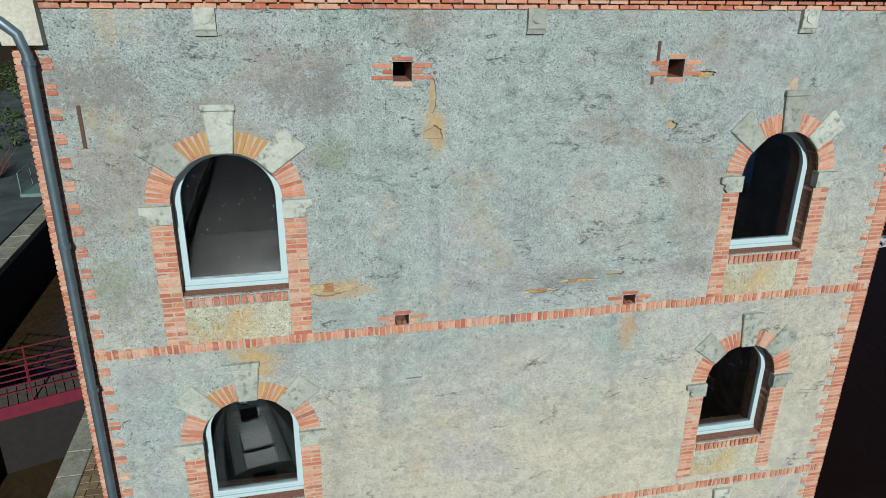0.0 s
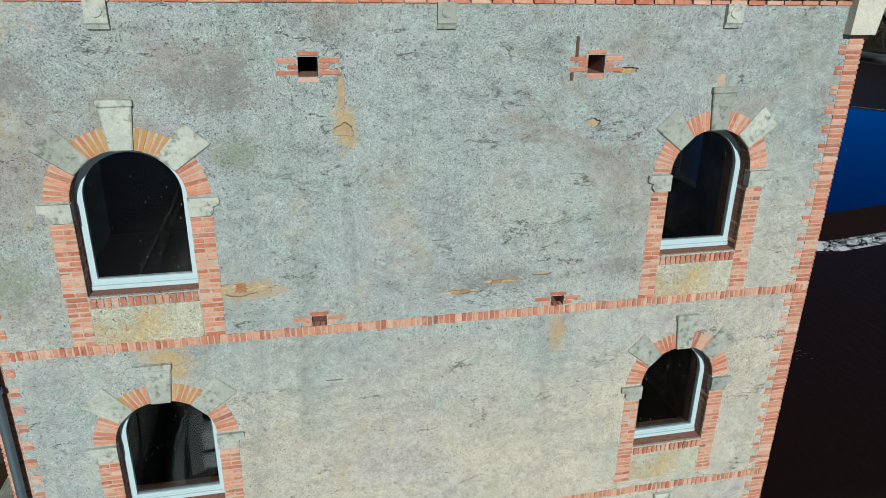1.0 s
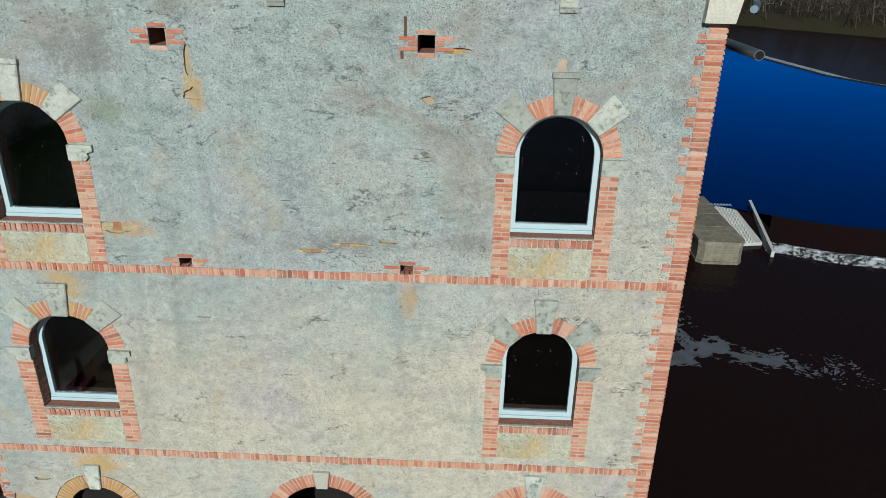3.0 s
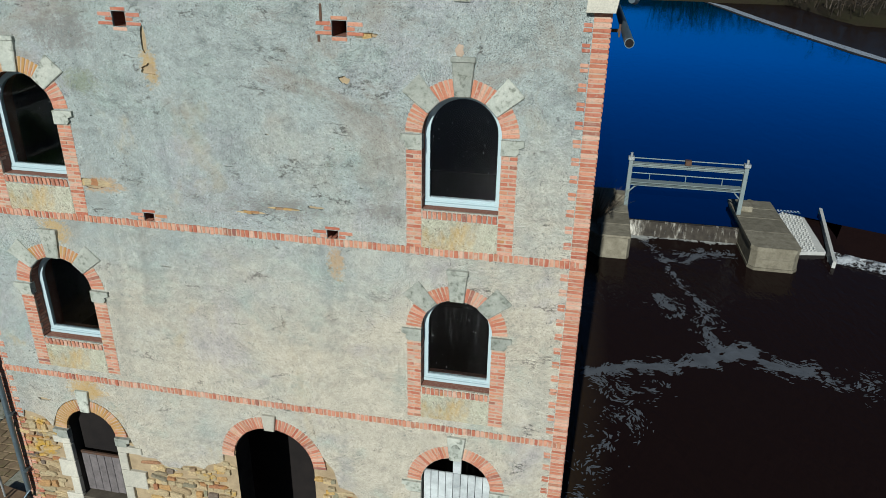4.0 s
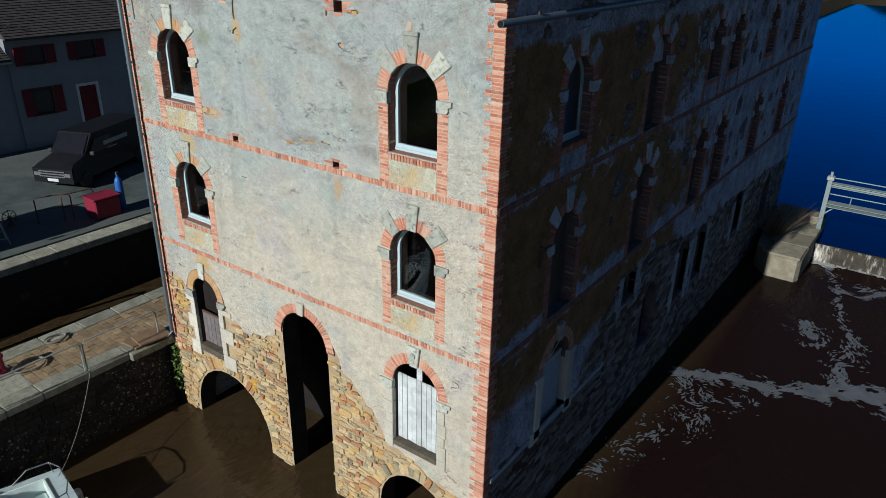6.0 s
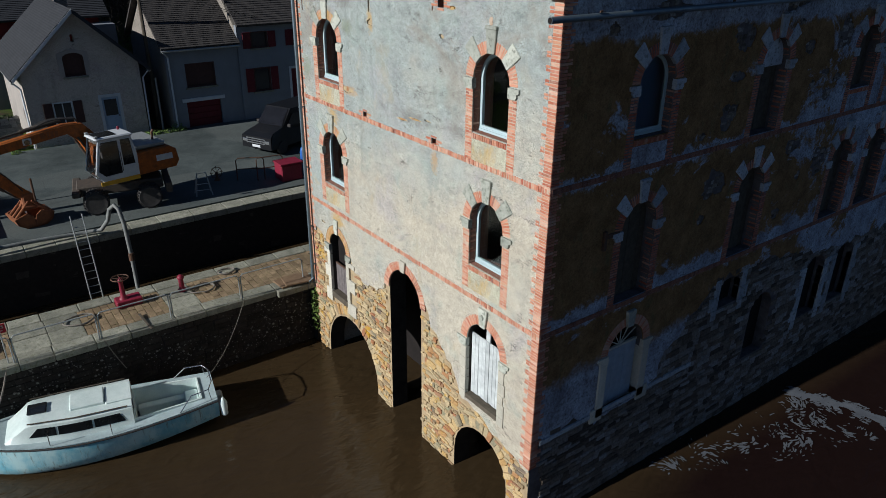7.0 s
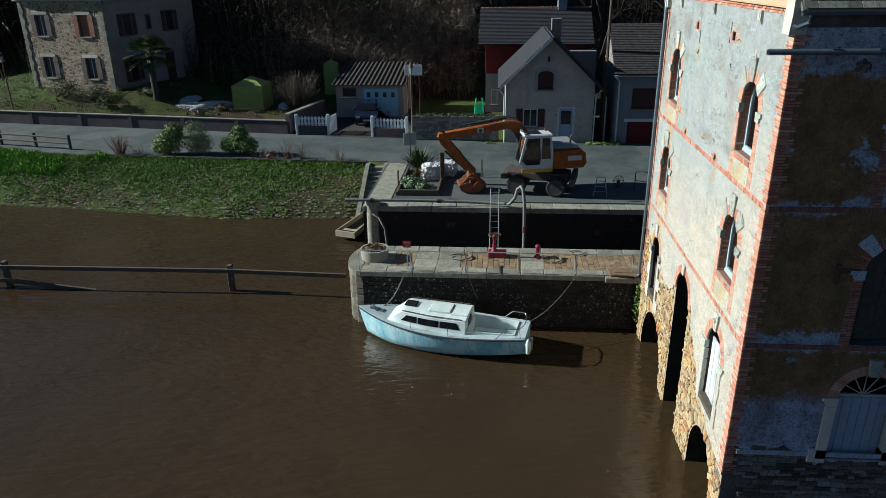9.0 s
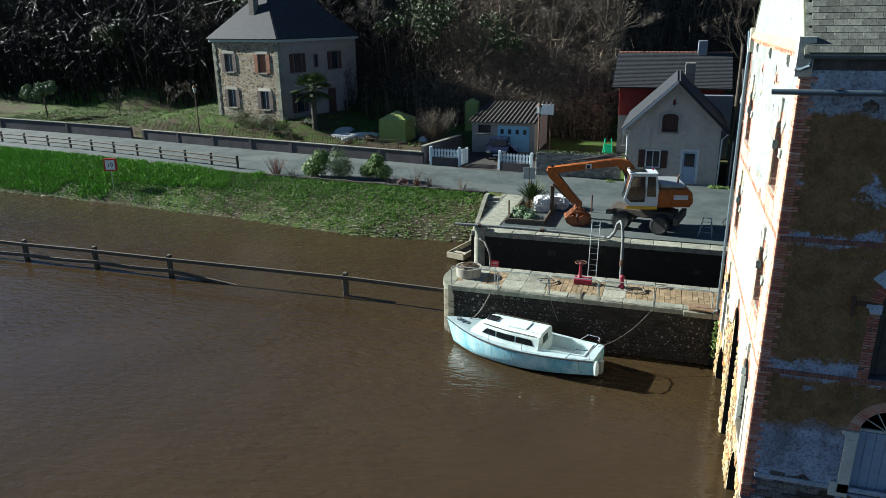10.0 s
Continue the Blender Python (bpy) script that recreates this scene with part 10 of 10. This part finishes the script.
# ---------- vehicles ----------
def car(name, label, at, turn, paint, length, width, height, van=False):
    ob = thing(name, label, "van" if van else "car", at, turn)
    hl, hw = length / 2, width / 2
    if van:
        prof = [(-hl, 0.35), (hl, 0.35), (hl, 0.95), (hl - 0.35, 1.10), (hl - 1.1, 1.30), (hl - 1.75, height), (-hl + 0.1, height), (-hl, height - 0.2)]
    else:
        prof = [(-hl, 0.3), (hl, 0.3), (hl, 0.68), (hl - 0.15, 0.80), (hl - 1.1, 0.95), (hl - 1.75, height - 0.05), (hl - 2.2, height), (-hl + 0.7, height), (-hl + 0.1, 0.98), (-hl, 0.8)]
    bm = bmesh.new()
    prism(bm, prof, [], lambda u, v, d: Vector((u, -hw + d, v)), width)
    for v in bm.verts:
        if v.co.z > 1.0:
            v.co.y *= 0.84
    bmesh.ops.bevel(bm, geom=[e for e in bm.edges if len(e.link_faces) == 2 and e.calc_face_angle() > 0.3], offset=0.05, segments=2, affect="EDGES")
    part("body", bm, paint, ob)
    bm = bmesh.new()
    a = (hl - 1.08, 1.32) if van else (hl - 1.12, 0.98)
    b = (hl - 1.70, height - 0.05) if van else (hl - 1.72, height - 0.08)
    v = [bm.verts.new((a[0] + 0.03, s * hw * 0.80, a[1] + 0.02)) for s in (-1, 1)] + [bm.verts.new((b[0] + 0.03, s * hw * 0.74, b[1] + 0.02)) for s in (1, -1)]
    bm.faces.new(v)
    bmesh.ops.solidify(bm, geom=bm.faces[:], thickness=0.02)
    part("windscreen", bm, DARKGLASS, ob)
    for s in (-1, 1):
        bm = bmesh.new()
        z0, z1 = (1.25, height - 0.25) if van else (1.0, height - 0.1)
        pts = [(hl - 2.9 if van else -hl + 0.6, z0), (b[0] + 0.35, z0), (b[0] - 0.1, z1), (hl - 2.9 if van else -hl + 0.9, z1)]
        prism(bm, pts, [], lambda u, w, d: Vector((u, s * (hw * 0.88 + d), w)), 0.02)
        part("side_window", bm, DARKGLASS, ob)
        bm = bmesh.new()
        box(bm, (hl - 0.12, s * hw * 0.55, 0.62), (hl + 0.02, s * hw * 0.92, 0.80), 0.03)
        part("headlight", bm, STAINLESS, ob, "clear headlight")
        bm = bmesh.new()
        box(bm, (b[0] + 0.25, s * hw * 0.95, z0), (b[0] + 0.4, s * (hw + 0.16), z0 + 0.16), 0.03)
        part("mirror", bm, RUBBER, ob)
        for x in (-hl + 0.8, hl - 0.85):
            bm = bmesh.new()
            lathe(bm, [(0.18, -0.1), (0.31, -0.1), (0.33, -0.05), (0.33, 0.05), (0.31, 0.1), (0.18, 0.1)], 18)
            bmesh.ops.transform(bm, matrix=pose(x, s * (hw - 0.08), 0.33, 90), verts=bm.verts)
            w = part("wheel", bm, RUBBER, ob)
            bm = bmesh.new()
            lathe(bm, [(0.05, -0.07), (0.19, -0.09), (0.19, 0.09), (0.05, 0.07)], 12)
            bmesh.ops.transform(bm, matrix=pose(x, s * (hw - 0.08), 0.33, 90), verts=bm.verts)
            part("rim", bm, GALV, w)
    bm = bmesh.new()
    box(bm, (hl - 0.02, -0.26, 0.42), (hl + 0.02, 0.26, 0.54))
    part("number_plate", bm, CABWHITE, ob, "blank white plate")
    return ob


PAINT_NAVY = simple("navy_car_paint", (0.008, 0.012, 0.030), (0.012, 0.017, 0.038), 2, 0.25, 0.0, spec=0.35)
PAINT_BLACK = simple("black_van_paint", (0.008, 0.009, 0.011), (0.013, 0.014, 0.016), 2, 0.3, 0.0, spec=0.25)
hatchback = car("parked_car", "dark blue small car parked on the drive", (-29.6, -7.6, 2.27), 8, PAINT_NAVY, 3.9, 1.65, 1.45)
bm = bmesh.new()
box(bm, (0, -0.03, 0.45), (0.95, 0.03, 0.95), 0.02, pose(0.6, 0.85, 0, 0, 0, 55))
part("open_door", bm, PAINT_NAVY, hatchback, "door standing open")
van = car("parked_van", "black delivery van parked on the road", (-16.9, 13.8, 2.262), -66, PAINT_BLACK, 5.4, 1.95, 2.1, True)
for k, (a, b, z0, z1) in enumerate(((-1.35, 0.35, 1.42, 1.60), (-1.15, 0.15, 1.22, 1.27))):
    bm = bmesh.new()
    box(bm, (a, 0.80, z0), (b, 0.885, z1), 0.004)
    part("lettering", bm, GALV, van, "plain pale lettering bar")
bm = bmesh.new()
for k in range(3):
    box(bm, (2.68, -0.62, 0.60 + 0.11 * k), (2.73, 0.62, 0.65 + 0.11 * k), 0.01)
part("grille", bm, STAINLESS, van, "chrome grille bars")
pole = thing("utility_pole", "tall grey utility pole between the houses", "utility pole", (-24.2, 8.95, 2.2))
bm = bmesh.new()
tube(bm, (0, 0, 0), (0, 0, 8.8), 0.12, 0.08, 8)
part("pole", bm, WOODDARK, pole)
bm = bmesh.new()
tube(bm, (0.6, 0.05, 0), (0.6, 0.05, 2.9), 0.06, 0.05, 8)
part("stub", bm, GALV, pole, "short pale post")
for k in range(2):
    bm = bmesh.new()
    pipe(bm, sag((-24.2, 8.95, 10.6 - 0.3 * k), (-22.6, 15.0, 8.0), 0.4, 10), 0.012, 4)
    part("cable", bm, RUBBER, pole).matrix_parent_inverse = pole.matrix_basis.inverted()
panelsign = thing("road_sign_back", "grey back of a road sign on a post", "sign", (-19.0, -3.1, 2.26), 10)
bm = bmesh.new()
tube(bm, (0, 0, 0), (0, 0, 1.5), 0.03, n=6)
part("post", bm, IRON, panelsign)
bm = bmesh.new()
box(bm, (-0.02, -0.38, 0.75), (0.02, 0.38, 1.5), 0.01)
part("panel", bm, GALV, panelsign)

# ---------- hillside woods ----------
def wood_spot(r):
    y = r.uniform(-42, 60)
    hill = -41.0 - 0.10 * max(0, -y - 25) - (6.0 if y > 0 else 0.0)
    x = hill + 1.0 - r.random() ** 1.3 * 26
    return x, y, ground_z(x, y)


def thicket(name, count, h0, h1, material, label, seed, spot, blade=0.035):
    """Countless bare stems with side twigs as one object."""
    r = random.Random(seed)
    v, f = [], []

    def spike(p, q, w):
        d = (q - p).normalized()
        s = d.cross(Vector((r.uniform(-1, 1), r.uniform(-1, 1), 0.3))).normalized() * w
        i = len(v)
        v.extend([tuple(p - s), tuple(p + s), tuple(q)])
        f.append((i, i + 1, i + 2))

    for _ in range(count):
        x, y, z = spot(r)
        h = r.uniform(h0, h1)
        p = Vector((x, y, z - 0.2))
        top = p + Vector((r.gauss(0, 0.16), r.gauss(0, 0.16), 1)).normalized() * h
        spike(p, top, blade)
        for _ in range(9):
            m = p.lerp(top, r.uniform(0.15, 0.95))
            spike(m, m + Vector((r.gauss(0, 0.5), r.gauss(0, 0.5), r.uniform(-0.1, 0.8))) * h * 0.35, blade * 0.6)
    me = bpy.data.meshes.new(name)
    me.from_pydata(v, [], f)
    me.materials.append(material)
    return tagged(new(name, me), label, "woodland", "", "stuff")


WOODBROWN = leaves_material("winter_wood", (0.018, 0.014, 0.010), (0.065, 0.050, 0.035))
# twigs paled in colour to look sunlit
WOODSUN = leaves_material("sun_paled_winter_wood", (0.07, 0.054, 0.038), (0.30, 0.235, 0.165))


def sunny_spot(r):
    y = r.gauss(-8, 5.5)
    hill = -41.0 - 0.10 * max(0, -y - 25) - (6.0 if y > 0 else 0.0)
    x = hill + 1.0 - r.random() ** 1.3 * 16
    return x, y, ground_z(x, y)


def deep_spot(r):
    y = r.uniform(-115, -30)
    hill = -41.0 - 0.10 * max(0, -y - 25)
    x = hill - 0.5 - r.random() * 20
    return x, y, ground_z(x, y)


thicket("sunny_thicket", 6500, 2.0, 5.0, WOODSUN, "bare hillside thicket with sunlight put into its pale twigs", 203, sunny_spot)
# near-black bark colour stands in for the shade of this slope
thicket("dark_wood", 6500, 6.0, 11.0, leaves_material("shade_black_bark", (0.004, 0.0035, 0.003), (0.012, 0.010, 0.008)), "dense winter wood on the hillside with shade put into its bark", 204, deep_spot, 0.08)
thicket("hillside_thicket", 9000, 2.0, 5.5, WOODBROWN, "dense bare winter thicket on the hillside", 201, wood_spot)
bm = bmesh.new()
r = random.Random(7)
blobs = []
for _ in range(420):
    x, y, z = wood_spot(r)
    blobs.append((x, y, z + r.uniform(0.2, 2.2), r.uniform(0.5, 1.5), 0.8))
leaf_cloud(bm, blobs, 26000, 0.16, 12)
tagged(part("hillside_undergrowth", bm, leaves_material("bramble_leaves", (0.010, 0.014, 0.006), (0.055, 0.048, 0.026))), "dark brambles and dead leaves on the hillside", "undergrowth", "", "stuff")
for k, (x, y, h, ivy) in enumerate(((-46, -38, 9, 1), (-45, -24, 8, 0), (-44, -19, 9, 1), (-43.5, -13, 9, 1), (-45, -6, 10, 0), (-47, -2, 9, 0), (-50, 12, 11, 0), (-52, 20, 11, 1), (-48, -48, 9, 0), (-46, -58, 8, 1))):
    tree((x, y, ground_z(x, y)), h, 400 + k, "ivy-grown tree on the hillside" if ivy else "bare winter tree on the hillside", LEAF_DARK if ivy else None, 1600, 0.16, 0.16, 5)
tree((-36.5, -60, ground_z(-36.5, -60)), 4.6, 431, "pale evergreen garden tree", LEAF_GREY, 2600, 0.15, 0.1, 4, "garden trees")
for k, (x, y) in enumerate(((-38.5, -52), (-39, -46), (-37, -41))):
    tree((x, y, ground_z(x, y)), 3.6, 440 + k, "small bare orchard tree on the lawn", None, 0, 0.1, 0.07, 4, "orchard trees")


def far_spot(r):
    while True:
        x, y = r.uniform(26, 150), r.uniform(60, 240)
        z = ground_z(x, y)
        if z > 0.9:
            return x, y, z


thicket("far_bank_thicket", 3200, 3.0, 8.0, WOODBROWN, "bare winter woods on the far river bank", 210, far_spot, 0.10)
# ivy and weeds on the mill's west corner
bm = bmesh.new()
leaf_cloud(bm, [(-1.78, 7.42, 1.9 - 0.18 * i, 0.16 + 0.02 * (i % 3), 1.0) for i in range(8)], 420, 0.05, 19)
tagged(part("wall_fern", bm, LEAF_BRIGHT), "green ferns growing on the mill corner", "fern", "", "stuff")

# ---------- lock gates and what stands upstream of the mill ----------
GATERED = simple("dull_red_gate_paint", (0.15, 0.014, 0.03), (0.09, 0.010, 0.02), 5, 0.6, 0.2)


# near-black colour puts the lock chamber's shade onto the gate leaves
BLACKSHADE = simple("shade_black_boards", (0.012, 0.010, 0.009), (0.02, 0.017, 0.015), 6, 0.7, 0.4)


def lock_gate(hinge, turn, length):
    """A gate leaf with a footbridge; local x runs from the hinge to the meeting post."""
    ob = thing("lock_gate", "dull red steel lock gate leaf with a railed footbridge", "lock gate", hinge, turn, "lock gates")
    bm = bmesh.new()
    box(bm, (0, 0.05, -3.2), (length, 0.30, -0.30), 0.01)
    for k in range(5):
        box(bm, (0, -0.06, -2.9 + 0.58 * k), (length, 0.05, -2.75 + 0.58 * k), 0.01)
    part("leaf", bm, BLACKSHADE, ob, "gate leaf blackened to stand for the shade in the lock")
    for y in (-0.08, 0.92):
        bm = bmesh.new()
        box(bm, (0, y, -0.28), (length, y + 0.07, 0.05), 0.008)
        part("beam", bm, GATERED, ob, "red side beam of the footbridge")
    n = int(length / 0.2)
    for i in range(n):
        bm = bmesh.new()
        box(bm, (length * i / n + 0.01, -0.01, 0.0), (length * (i + 1) / n - 0.01, 0.92, 0.04), 0.004)
        part("plank", bm, WOODDARK, ob)
    for y in (-0.04, 0.96):
        for i in range(3):
            bm = bmesh.new()
            tube(bm, (0.1 + (length - 0.2) * i / 2, y, 0), (0.1 + (length - 0.2) * i / 2, y, 1.05), 0.022, n=6)
            part("stanchion", bm, GATERED, ob)
        for z in (0.38, 0.72, 1.05):
            bm = bmesh.new()
            tube(bm, (0.0, y, z), (length, y, z), 0.02, n=6)
            part("rail", bm, GATERED, ob)
    return ob


lock_gate((-4.95, 17.95, 2.25), 200, 2.72)
lock_gate((-9.70, 17.05, 2.25), -20, 2.72)
stage = thing("gate_stage", "teal steel platform with railings and a sluice handwheel", "platform", (-10.9, 35.6, 2.26))
TEAL = simple("teal_deck_paint", (0.13, 0.21, 0.20), (0.09, 0.15, 0.145), 5, 0.6, 0.2)
bm = bmesh.new()
box(bm, (-0.75, -0.9, -0.05), (0.75, 0.9, 0.16), 0.01)
part("deck", bm, TEAL, stage)
for x in (-0.7, 0.7):
    bm = bmesh.new()
    pipe(bm, [(x, -0.85, 0.1), (x, -0.85, 1.15), (x, 0.85, 1.15), (x, 0.85, 0.1)], 0.025, 6)
    tube(bm, (x, -0.85, 0.62), (x, 0.85, 0.62), 0.02, n=6)
    part("guard_rail", bm, TEAL, stage)
bm = bmesh.new()
lathe(bm, [(0.16, 0.1), (0.12, 0.3), (0.08, 1.25), (0.03, 1.3)], 12, (-0.1, 0.3, 0))
part("pedestal", bm, IRON, stage)
bm = bmesh.new()
pipe(bm, [(-0.1 + 0.35 * math.cos(a), 0.3 + 0.35 * math.sin(a), 1.34) for a in [2 * math.pi * i / 16 for i in range(17)]], 0.025, 6)
for a in (0, 60, 120):
    c, s = 0.35 * math.cos(radians(a)), 0.35 * math.sin(radians(a))
    tube(bm, (-0.1 - c, 0.3 - s, 1.34), (-0.1 + c, 0.3 + s, 1.34), 0.018, n=6)
part("handwheel", bm, IRON, stage)
bare_shrub((9.2, 28.9, 0.95), 1.7, 1.5, 120, "bare twiggy bush leaning over the abutment", 93)
bare_shrub((-14.0, 38.2, 2.2), 1.6, 1.3, 130, "reddish bare bush beside the lock", 91, RED_TWIG)
bare_shrub((-15.6, 37.2, 2.2), 1.4, 1.2, 110, "reddish bare bush beside the lock", 92, RED_TWIG)


bm = bmesh.new()
r = random.Random(5)
leaf_cloud(bm, [(r.uniform(-40, -13.5), r.uniform(44, 78), 2.2 + r.uniform(0, 2.0), r.uniform(0.6, 1.4), 0.8) for _ in range(150)], 6000, 0.15, 33)
tagged(part("upstream_hedge", bm, LEAF_DARK), "dark overgrown bank beyond the lock", "undergrowth", "", "stuff")
rope([Vector((-3.1 + 0.5 * math.cos(a) * (1 + 0.3 * math.sin(2 * a)), 14.2 + 0.22 * math.sin(a), 2.225)) for a in [0.35 * i for i in range(20)]], 0.02, "coiled rope lying on the quay")
